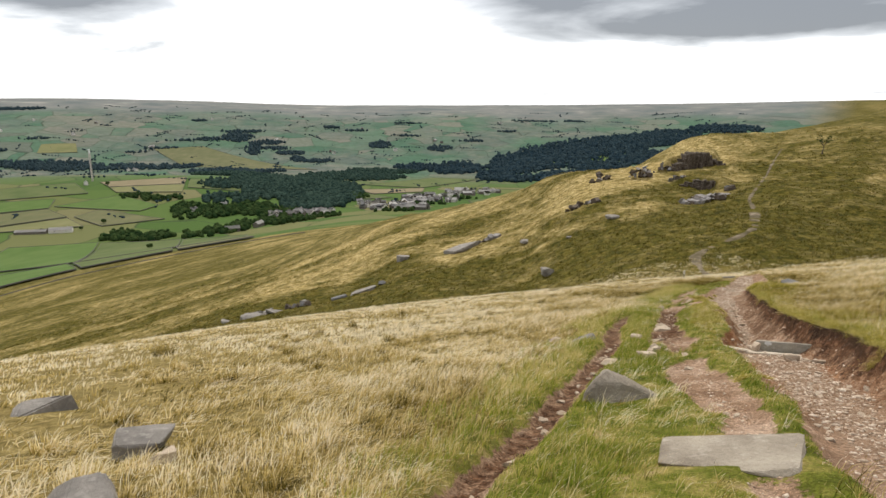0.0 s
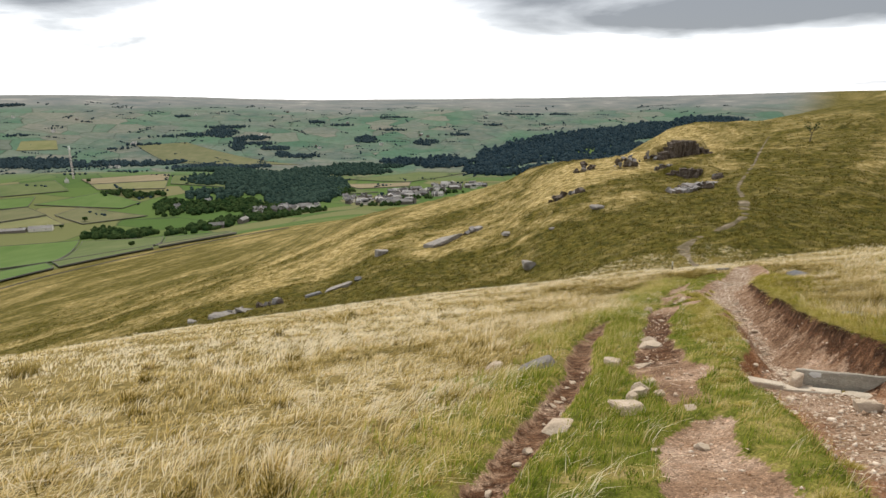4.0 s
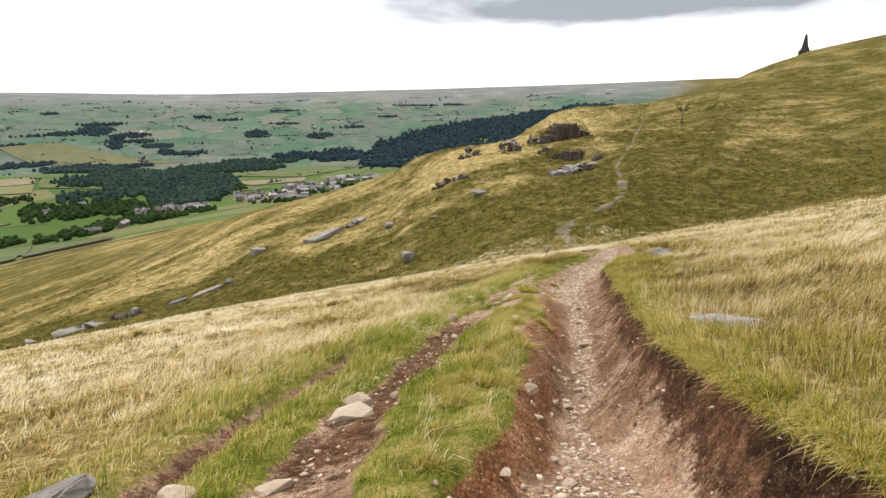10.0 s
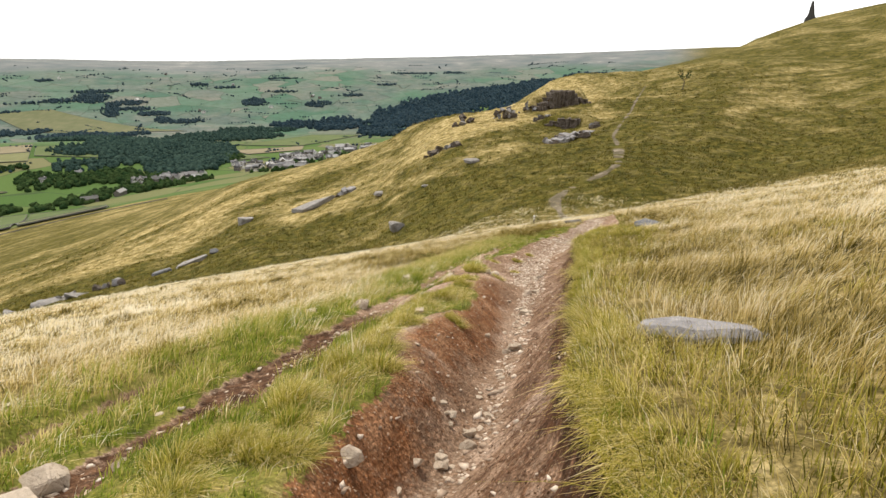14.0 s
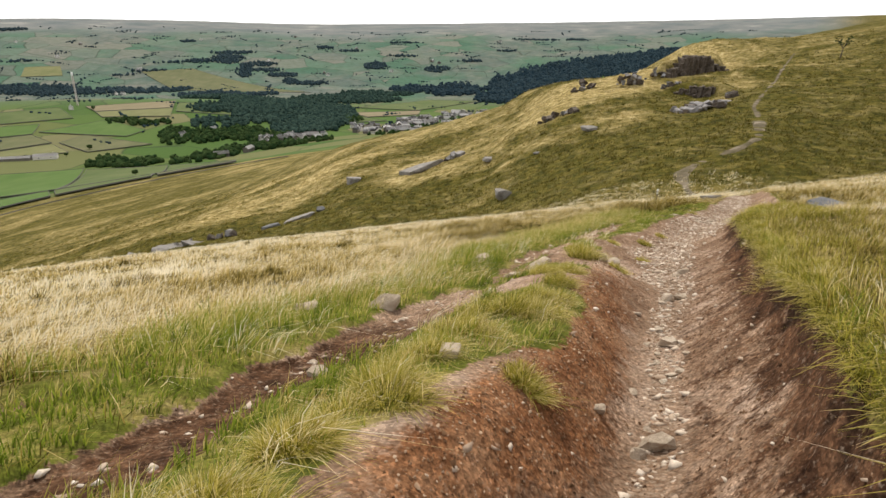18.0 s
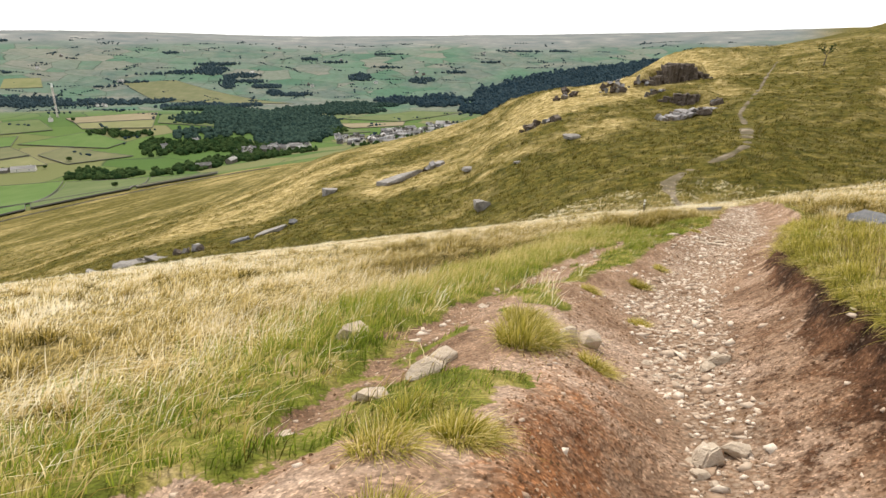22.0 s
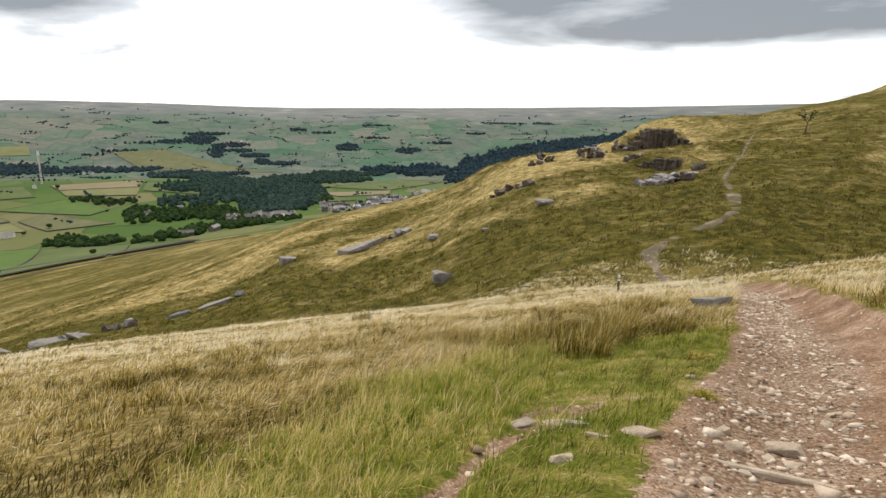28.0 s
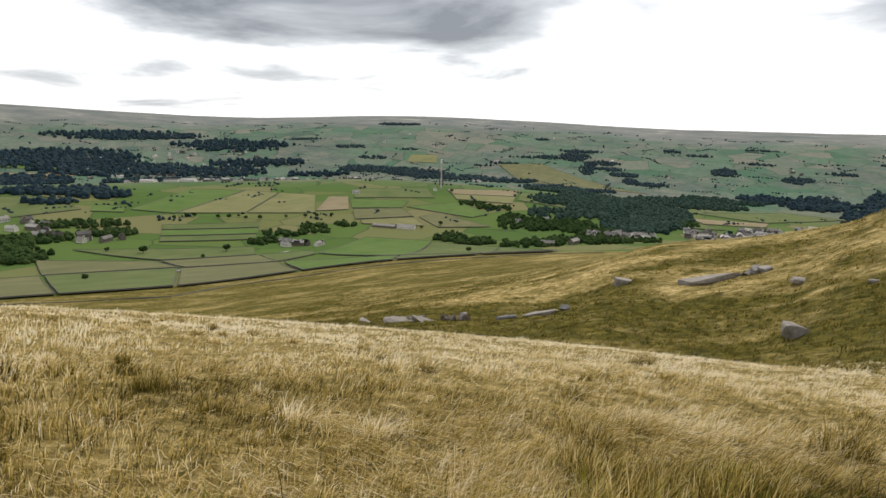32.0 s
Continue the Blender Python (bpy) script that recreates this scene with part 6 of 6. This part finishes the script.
def field_trees():
    model = tree_model()
    spots = ((-54.9, 982, 1.5), (-48.3, 975, 1.5), (-50.2, 914, 0.8), (-58.9, 683, 0.8), (-51.6, 1310, 1.1), (-51.0, 1306, 1.2), (-49.1, 1287, 1.1), (-48.2, 1284, 1.2), (-46.8, 1272, 1.0), (-45.6, 1269, 1.2), (-41.7, 1289, 1.0), (-40.7, 1289, 1.1),
             (-29.5, 1227, 1.2), (-26.6, 870, 1.0), (-23.4, 1057, 1.3), (-22.4, 1030, 1.1), (-28.7, 1640, 1.2), (-52.6, 1290, 0.9), (-47.4, 1300, 0.8), (-43.4, 1285, 0.9), (-39.4, 1300, 1.0), (-57.6, 1010, 0.9), (-33.9, 1196, 0.9), (-31.2, 1190, 0.8))
    for k, (b, d, s) in enumerate(spots):
        x, y = spot(b, d)
        m = pose(x, y, level(x, y) - 0.3, 0, 0, 53 * k) @ Matrix.Diagonal((s, s, s, 1))
        ob = model if k == 0 else copy_thing(model, m)
        ob.matrix_basis = m
        tagged(ob, "round dark green broadleaf tree standing in pasture", "tree", "field trees")


field_trees()


def hawthorn(x, y, tall):
    """A thin wind-bent thorn tree on the hillside."""
    rng = np.random.default_rng(35)
    tree = new("hawthorn", None)
    tree.matrix_basis = Matrix.Translation((x, y, level(x, y) - 0.1))
    tagged(tree, "thin wind-bent hawthorn beside the hillside path", "tree")
    bm = bmesh.new()
    bmesh.ops.create_cone(bm, cap_ends=True, segments=7, radius1=0.16, radius2=0.07, depth=tall * 0.5, matrix=Matrix.Rotation(0.15, 4, "Y") @ Matrix.Translation((0, 0, tall * 0.24)))
    part("trunk", bm, BARK, tree)
    tips = []
    for k in range(6):
        turn, out = k * 1.05 + rng.uniform(0, 0.5), rng.uniform(0.4, 0.8)
        m = Matrix.Translation((0.25, 0, tall * 0.42)) @ Matrix.Rotation(turn, 4, "Z") @ Matrix.Rotation(out, 4, "Y")
        bm = bmesh.new()
        bmesh.ops.create_cone(bm, cap_ends=True, segments=5, radius1=0.06, radius2=0.02, depth=tall * 0.5, matrix=m @ Matrix.Translation((0, 0, tall * 0.25)))
        part("limb", bm, BARK, tree)
        tips += [tuple(m @ Vector((0, 0, tall * f))) for f in (0.3, 0.4, 0.5)]
    c = np.repeat(np.array(tips), 5, 0) + rng.normal(0, 0.35, (len(tips) * 5, 3))
    part("crown", clumps("crown", c, rng.uniform(0.06, 0.2, len(c)), LEAF, 36), None, tree)


hawthorn(98.5, 165.0, 5.0)


# ---- fields ----
def make_field(name, a, b):
    p = Paint(name, 0.95)
    p.shader.inputs["Specular IOR Level"].default_value = 0.1
    rows = p.noise(0.06, 4, 0.5, (1, 0.25, 1))
    return p.done(p.ramp(p.math("ADD", p.math("MULTIPLY", p.noise(0.02, 5), 0.6), p.math("MULTIPLY", rows, 0.4)), (0.35, a), (0.65, b)))


FIELD_PAINTS = {
    "bright": make_field("mown pasture", (0.068, 0.124, 0.026), (0.100, 0.152, 0.042)),
    "green": make_field("pasture", (0.075, 0.108, 0.034), (0.118, 0.140, 0.054)),
    "olive": make_field("rough pasture", (0.100, 0.112, 0.050), (0.148, 0.145, 0.072)),
    "straw": make_field("hay meadow", (0.135, 0.146, 0.058), (0.19, 0.186, 0.086)),
    "tan": make_field("stubble", (0.185, 0.158, 0.092), (0.24, 0.20, 0.125))}
WALLSTONE = paint("field wall stone", (0.12, 0.115, 0.10), 0.95)


def field(paint_key, corners, label, lift=1.6, cells=14):
    """A field draped on the land between four corners, with its stone walls."""
    pts = np.array([spot(b, d) for b, d in corners])
    s, t = np.meshgrid(np.linspace(0, 1, cells), np.linspace(0, 1, cells))
    xy = pts[0] * ((1 - s) * (1 - t))[..., None] + pts[1] * (s * (1 - t))[..., None] + pts[2] * (s * t)[..., None] + pts[3] * ((1 - s) * t)[..., None]
    x, y = xy[..., 0], xy[..., 1]
    z = ground_z(x, y) + lift
    i = (np.arange(cells - 1)[:, None] * cells + np.arange(cells - 1)[None]).ravel()
    me = bpy.data.meshes.new("field")
    fill_mesh(me, np.stack([x, y, z], -1).reshape(-1, 3), np.stack([i, i + 1, i + cells + 1, i + cells], 1))
    me.materials.append(FIELD_PAINTS[paint_key])
    me.shade_smooth()
    ob = tagged(new("field", me), label, "field", kind="structure")
    for k in range(4):
        wall_line("field_wall", [pts[k], pts[(k + 1) % 4]], ob, lift - 0.5, 1.0, 0.55)
    return ob


def wall_line(name, points, parent, lift=-0.3, tall=1.25, wide=0.6):
    """A dry stone wall along a line, following the ground."""
    co, quads = [], []
    for p, q in zip(points[:-1], points[1:]):
        p, q = np.array(p), np.array(q)
        n = max(2, int(np.linalg.norm(q - p) / 18))
        side = np.array([-(q - p)[1], (q - p)[0]]) / np.linalg.norm(q - p) * wide / 2
        first = len(co)
        for t in np.linspace(0, 1, n + 1):
            c = p + (q - p) * t
            z = level(*c) + lift
            for o, h in ((-1, 0), (-0.7, tall), (0.7, tall), (1, 0)):
                co.append((*(c + side * o), z + h))
        for k in range(n):
            a = first + 4 * k
            quads += [(a, a + 1, a + 5, a + 4), (a + 1, a + 2, a + 6, a + 5), (a + 2, a + 3, a + 7, a + 6)]
    me = bpy.data.meshes.new(name)
    fill_mesh(me, np.array(co), np.array(quads))
    me.materials.append(WALLSTONE)
    ob = new(name, me)
    ob.parent = parent
    if parent is None:
        tagged(ob, "dark dry stone wall dividing the pastures", "wall", kind="structure")
    return ob


PLOTS = (
    ("tan", ((-66, 2500), (-59.5, 2450), (-61.5, 2250), (-66, 2050)), "tan stubble field on the valley side"),
    ("bright", ((-66, 2690), (-58.8, 2560), (-59.6, 2480), (-66, 2590)), "bright green field on the valley side"),
    ("green", ((-66, 1640), (-62.8, 1660), (-59.4, 1430), (-66, 1330)), "green meadow beside the wood"),
    ("bright", ((-58.6, 1493), (-56.3, 1440), (-56.4, 1375), (-58.8, 1400)), "bright green meadow beside the wood"),
    ("bright", ((-55.9, 1407), (-51.3, 1695), (-46.9, 1656), (-52.6, 1350)), "bright green pasture behind stone walls"),
    ("straw", ((-52.4, 1352), (-46.8, 1650), (-44.1, 1600), (-46.9, 1341)), "pale hay meadow behind stone walls"),
    ("straw", ((-46.7, 1341), (-43.9, 1600), (-40.9, 1560), (-40.9, 1335)), "pale hay meadow behind stone walls"),
    ("tan", ((-40.8, 1357), (-39.7, 1535), (-38.0, 1532), (-37.9, 1372)), "tan stubble plot behind stone walls"),
    ("green", ((-53.5, 1226), (-45.6, 1239), (-45.7, 1190), (-53.5, 1180)), "narrow green pasture strip"),
    ("bright", ((-53.5, 1172), (-45.7, 1182), (-45.8, 1132), (-53.6, 1124)), "narrow green pasture strip"),
    ("green", ((-53.6, 1116), (-45.9, 1124), (-46.0, 1081), (-53.7, 1075)), "narrow green pasture strip"),
    ("green", ((-60.0, 1030), (-46.1, 1010), (-45.8, 926), (-53.4, 906)), "green pasture in the valley"),
    ("olive", ((-62.5, 960), (-54.0, 895), (-52.0, 800), (-62.0, 800)), "olive rough pasture below the moor wall"),
    ("olive", ((-53.5, 895), (-45.6, 918), (-43.5, 800), (-51.5, 792)), "olive rough pasture below the moor wall"),
    ("bright", ((-37.8, 1495), (-32.5, 1494), (-33.1, 1402), (-37.6, 1389)), "bright green pasture behind stone walls"),
    ("bright", ((-32.7, 1415), (-27.9, 1501), (-25.2, 1372), (-26.7, 1322)), "bright green pasture behind stone walls"),
    ("green", ((-37.6, 1640), (-31.0, 1690), (-30.2, 1540), (-37.4, 1515)), "green pasture on the shelf"),
    ("tan", ((-29.2, 1690), (-22.6, 1770), (-22.9, 1645), (-28.6, 1612)), "tan stubble field on the low hill"),
    ("straw", ((-28.6, 1605), (-22.9, 1638), (-23.2, 1520), (-28.2, 1537)), "tan mown hay field on the low hill"),
    ("green", ((-22.4, 1735), (-19.7, 1720), (-16.4, 1500), (-22.7, 1585)), "green pasture on the low hill"),
    ("bright", ((-40.4, 915), (-36.3, 1096), (-30.2, 1062), (-32.5, 760)), "bright green pasture by the farm"),
    ("green", ((-45.4, 925), (-41.0, 950), (-40.6, 905), (-44.0, 800)), "green pasture by the lane"),
    ("olive", ((-31.5, 1305), (-29.6, 1359), (-24.9, 1230), (-29.7, 1205)), "faded pasture by the copse"),
    ("olive", ((-37.5, 1375), (-33.2, 1395), (-32.0, 1310), (-37.3, 1270)), "faded pasture on the shelf"),
    ("straw", ((-36.8, 1262), (-32.0, 1300), (-31.0, 1215), (-36.6, 1225)), "straw-coloured pasture on the shelf"),
    ("green", ((-32.3, 750), (-30.0, 1050), (-24.0, 990), (-25.0, 700)), "green pasture below the moor"),
    ("green", ((-24.8, 690), (-23.8, 985), (-18.5, 900), (-19.0, 640)), "green pasture below the moor"),
    ("olive", ((-70, 800), (-62.2, 792), (-60.5, 470), (-70, 480)), "olive rough pasture under the moor wall"),
    ("green", ((-61.8, 790), (-52.2, 785), (-51.8, 470), (-60.2, 468)), "green pasture under the moor wall"),
    ("olive", ((-51.8, 775), (-43.8, 785), (-41.5, 500), (-51.4, 468)), "rough olive pasture under the moor wall"),
    ("bright", ((-43.2, 785), (-33.0, 745), (-33.0, 520), (-41.0, 500)), "bright green pasture under the moor wall"),
    ("green", ((-32.6, 735), (-25.2, 690), (-25.5, 530), (-32.6, 522)), "green pasture under the moor wall"),
    ("olive", ((-24.8, 680), (-19.0, 632), (-18.5, 540), (-25.0, 532)), "olive pasture under the moor wall"),
    ("olive", ((-22.5, 2348), (-24.8, 2663), (-21.0, 2687), (-11.5, 2170)), "olive pasture on a tongue of the far hillside"),
    ("straw", ((-33.0, 2648), (-32.6, 2771), (-30.3, 2778), (-30.3, 2642)), "pale mown meadow on the far hillside"),
    ("green", ((-7.5, 1724), (-1.2, 1960), (3.0, 1900), (-2.2, 1662)), "green field above the village"),
    ("tan", ((-8.2, 1600), (-2.0, 1650), (-2.2, 1560), (-6.8, 1505)), "tan field above the village"),
    ("green", ((-9.0, 1490), (-6.9, 1495), (-5.0, 1420), (-8.5, 1390)), "green field beside the village"),
    ("green", ((2.0, 1330), (5.5, 1420), (7.0, 1300), (3.0, 1200)), "green field below the village"),
    ("bright", ((8.8, 2375), (13.7, 2650), (18.5, 2630), (14.8, 2360)), "bright green field on a valley knoll"))
for key, corners, label in PLOTS:
    field(key, corners, label)

wall_line("moor_wall", [spot(b, d) for b, d in ((-80, 445), (-64, 430), (-58, 408), (-51.7, 392), (-46.4, 436), (-40.6, 436), (-34, 462), (-27, 478), (-21, 494), (-14, 502))], None, -0.3, 0.9, 0.5)
wall_line("lane_wall", [spot(b, d) for b, d in ((-44.2, 940), (-46.4, 873), (-51.0, 787), (-56, 690), (-60, 610))], None)
wall_line("lane_wall", [spot(b, d) for b, d in ((-43.4, 930), (-45.6, 862), (-50.2, 777), (-55, 680), (-59, 600))], None)


def lane():
    """The pale tarmac lane from the hamlet."""
    pts = np.array([spot(b, d) for b, d in ((-43.0, 960), (-43.8, 935), (-46.0, 868), (-50.6, 782), (-55.5, 685))])
    co, quads = [], []
    for p, q in zip(pts[:-1], pts[1:]):
        side = np.array([-(q - p)[1], (q - p)[0]]) / np.linalg.norm(q - p) * 2.4
        first = len(co)
        for t in np.linspace(0, 1, 7):
            c = p + (q - p) * t
            for o in (-1, 1):
                co.append((*(c + side * o), level(*c) + 1.0))
        quads += [(first + 2 * k, first + 2 * k + 1, first + 2 * k + 3, first + 2 * k + 2) for k in range(6)]
    me = bpy.data.meshes.new("lane")
    fill_mesh(me, np.array(co), np.array(quads))
    me.materials.append(paint("pale tarmac", (0.30, 0.29, 0.28), 0.9))
    tagged(new("lane", me), "pale country lane between stone walls", "road", kind="structure")


lane()

# ---- houses ----
WALL_DARK = paint("sooty stone wall", (0.17, 0.15, 0.13), 0.9)
WALL_PALE = paint("pale rendered wall", (0.66, 0.63, 0.58), 0.9)
SLATE = paint("slate roof", (0.24, 0.235, 0.24), 0.7)
SLATE_PALE = paint("pale roof", (0.48, 0.46, 0.45), 0.7)
PANE = paint("dark window glass", (0.03, 0.035, 0.045), 0.15)


def house_model(name, long, deep, tall, pitch, wall, roof, windows=3):
    """A gabled house with roof, chimney and windows."""
    house = new(name, None)
    bm = bmesh.new()
    box_into(bm, 0, 0, tall / 2 - 1, long, deep, tall + 2)
    for sx in (-1, 1):
        f = [bm.verts.new((sx * long / 2, -deep / 2, tall)), bm.verts.new((sx * long / 2, deep / 2, tall)), bm.verts.new((sx * long / 2, 0, tall + pitch))]
        bm.faces.new(f)
    part("wall", bm, wall, house)
    bm = bmesh.new()
    for sy in (-1, 1):
        eave, ridge = sy * (deep / 2 + 0.4), 0.0
        v = [bm.verts.new(c) for c in ((-long / 2 - 0.3, eave, tall - 0.3), (long / 2 + 0.3, eave, tall - 0.3), (long / 2 + 0.3, ridge, tall + pitch + 0.1), (-long / 2 - 0.3, ridge, tall + pitch + 0.1))]
        bmesh.ops.solidify(bm, geom=[bm.faces.new(v)], thickness=0.2)
    part("roof", bm, roof, house)
    bm = bmesh.new()
    box_into(bm, long * 0.32, 0, tall + pitch + 0.5, 0.9, 0.9, 1.8)
    part("chimney", bm, wall, house)
    for k in range(windows):
        bm = bmesh.new()
        box_into(bm, (k + 0.5) / windows * long - long / 2, -deep / 2 - 0.03, tall * 0.55, 1.1, 0.1, 1.4)
        part("window", bm, PANE, house)
    return house


def settle(model, bearing, dist, turn, scale, label, category, group):
    x, y = spot(bearing, dist)
    m = pose(x, y, level(x, y), 0, 0, turn) @ Matrix.Diagonal((scale, scale, scale, 1))
    ob = copy_thing(model, m)
    ob.matrix_basis = m
    return tagged(ob, label, category, group)


def settlements():
    rng = np.random.default_rng(77)
    models = [house_model("house", 9, 7, 5.2, 2.6, WALL_DARK, SLATE), house_model("house", 18, 7.5, 5.4, 2.8, WALL_DARK, SLATE_PALE, 5), house_model("house", 10, 7, 5.0, 2.6, WALL_PALE, SLATE), house_model("house", 14, 7.5, 5.0, 2.5, WALL_PALE, SLATE_PALE, 4)]
    label = ("small dark stone house with a slate roof", "row of dark stone terraces with pale roofs", "small pale rendered house with a slate roof", "row of pale houses with pale roofs")
    for (b0, b1, d0, d1, n, group) in ((-8.2, -2.2, 1165, 1330, 46, "village houses"), (-4.0, 1.2, 1310, 1470, 56, "village houses"), (0.0, 5.0, 1450, 1620, 26, "village houses"), (-16.5, -10.5, 1150, 1215, 26, "houses among the trees"),
                                       (-56.5, -49, 1950, 2150, 34, "town houses"), (-60, -46, 2300, 2900, 70, "town houses"), (-52, -36, 1940, 2080, 60, "town houses"), (-43.5, -40.0, 1015, 1050, 9, "hamlet houses"), (-65, -61, 1130, 1330, 12, "hamlet houses"), (-59.5, -56, 1085, 1120, 4, "hamlet houses")):
        for _ in range(n):
            k = int(rng.integers(4))
            u = rng.uniform(0, 1)
            settle(models[k], b0 + (b1 - b0) * u, rng.uniform(d0, d1), rng.choice([12, 12, 102, -20]) + rng.normal(0, 6), rng.uniform(1.0, 1.35), label[k], "house", group)
    for b, d, k in ((-14.9, 2782, 3), (-24.9, 2695, 3), (-30.4, 2914, 2), (-4.5, 2610, 2), (-10.3, 2588, 0), (-7.4, 3059, 0), (-0.9, 2796, 1), (-0.3, 2760, 0), (-26.4, 2300, 3), (-26.9, 2310, 2), (-28.7, 3167, 0), (-32.8, 3253, 2), (-37.3, 1577, 3), (-22.5, 1290, 2), (-20.0, 1330, 2), (-25.0, 2679, 3), (-10.0, 2557, 2), (-17.3, 1075, 1), (-19.6, 1035, 1), (-30.2, 1660, 2), (-12.5, 3450, 0), (-20, 3300, 2), (-35, 3000, 2), (5, 3300, 2)):
        settle(models[k], b, d, float(rng.uniform(0, 180)), 1.25, label[k].replace("row of", "long"), "house", "scattered hill farms")
    for k, m in enumerate(models):
        x, y = spot((-7, -3, 1, -12)[k], (1180, 1340, 1480, 1165)[k])
        m.matrix_basis = pose(x, y, level(x, y), 0, 0, 20 * k)
        tagged(m, label[k], "house", "village houses")
    barn = house_model("barn", 34, 14, 5.0, 3.6, WALL_PALE, SLATE_PALE, 2)
    x, y = spot(-32.6, 1188)
    barn.matrix_basis = pose(x, y, level(x, y), 0, 0, 20)
    tagged(barn, "large open-fronted grey barn with a pale roof", "barn", "farm buildings")
    low = house_model("barn", 46, 12, 4.0, 2.6, WALL_DARK, SLATE_PALE, 4)
    x, y = spot(-34.6, 1198)
    low.matrix_basis = pose(x, y, level(x, y), 0, 0, 14)
    tagged(low, "long low stone farm range with a pale roof", "barn", "farm buildings")
    mill = house_model("mill", 40, 24, 7, 3, WALL_PALE, SLATE_PALE, 6)
    for k, (b, d) in enumerate(((-54.6, 1960), (-52.8, 1930), (-51.5, 1925))):
        x, y = spot(b, d)
        ob = mill if k == 0 else copy_thing(mill, Matrix())
        ob.matrix_basis = pose(x, y, level(x, y), 0, 0, 30)
        tagged(ob, "long white-roofed works shed in the distant town", "shed", "town sheds")
    church = house_model("house", 20, 10, 11, 4, WALL_DARK, SLATE, 4)
    x, y = spot(-59.2, 1110)
    church.matrix_basis = pose(x, y, level(x, y), 0, 0, 60)
    tagged(church, "tall dark stone mill house among trees", "house", "hamlet houses")


settlements()


# ---- landmarks ----
def monument():
    """A dark stone obelisk on a broad plinth on the skyline."""
    x, y = 5.2 + 880 * math.sin(radians(39.33)), 8.8 + 880 * math.cos(radians(39.33))
    base = -1.1 + 880 * math.tan(radians(1.62))
    top = new("monument", None)
    top.matrix_basis = Matrix.Translation((x, y, base))
    tagged(top, "tall dark stone obelisk on a broad plinth on the skyline", "monument")
    for name, w0, w1, z0, z1 in (("plinth", 9.4, 9.0, -8, 5.0), ("balcony", 7.8, 7.8, 5.0, 6.2), ("base", 6.4, 5.6, 6.2, 8.6), ("shaft", 4.9, 1.9, 8.6, 22.0), ("cap", 1.9, 0.3, 22.0, 24.2)):
        bm = bmesh.new()
        bmesh.ops.create_cone(bm, cap_ends=True, segments=4, radius1=w0 * 0.707, radius2=w1 * 0.707, depth=z1 - z0, matrix=Matrix.Translation((0, 0, (z0 + z1) / 2)) @ Matrix.Rotation(radians(45 + 12), 4, "Z"))
        part(name, bm, MONUMENT_STONE, top)


def mast():
    """A slender red and white lattice mast in the valley."""
    x, y = spot(-29.7, 1720)
    top = new("radio_mast", None)
    top.matrix_basis = Matrix.Translation((x, y, level(x, y)))
    tagged(top, "slender pale lattice radio mast in the valley fields", "mast")
    for sx, sy in ((-1, -1), (1, -1), (1, 1), (-1, 1)):
        bm = bmesh.new()
        box_into(bm, sx * 1.3, sy * 1.3, 35, 0.55, 0.55, 72)
        part("leg", bm, MAST_PAINT, top)
    for k in range(18):
        bm = bmesh.new()
        box_into(bm, 0, 0, 3 + k * 3.8, 3.0, 3.0, 0.5)
        part("brace", bm, MAST_PAINT, top)
    bm = bmesh.new()
    box_into(bm, 0, 0, 72, 3.4, 3.4, 9)
    part("antenna", bm, WHITE_PAINT, top, "white antenna drum")


def marker_post():
    """A short waymark post with two white bands at the brow."""
    x, y = 23.4, 58.9
    top = new("waymark_post", None)
    top.matrix_basis = Matrix.Translation((x, y, level(x, y)))
    tagged(top, "short wooden waymark post with white bands in the grass", "post")
    for name, z0, z1, r, mat in (("post", -0.2, 0.85, 0.05, BARK), ("band", 0.55, 0.66, 0.056, WHITE_PAINT), ("band", 0.72, 0.86, 0.056, WHITE_PAINT)):
        bm = bmesh.new()
        bmesh.ops.create_cone(bm, cap_ends=True, segments=10, radius1=r, radius2=r, depth=z1 - z0, matrix=Matrix.Translation((0, 0, (z0 + z1) / 2)))
        part(name, bm, mat, top)


MONUMENT_STONE = paint("sooty monument stone", (0.06, 0.055, 0.05), 0.9)
MAST_PAINT = paint("mast paint", (0.62, 0.55, 0.52), 0.6)
monument()
mast()
marker_post()
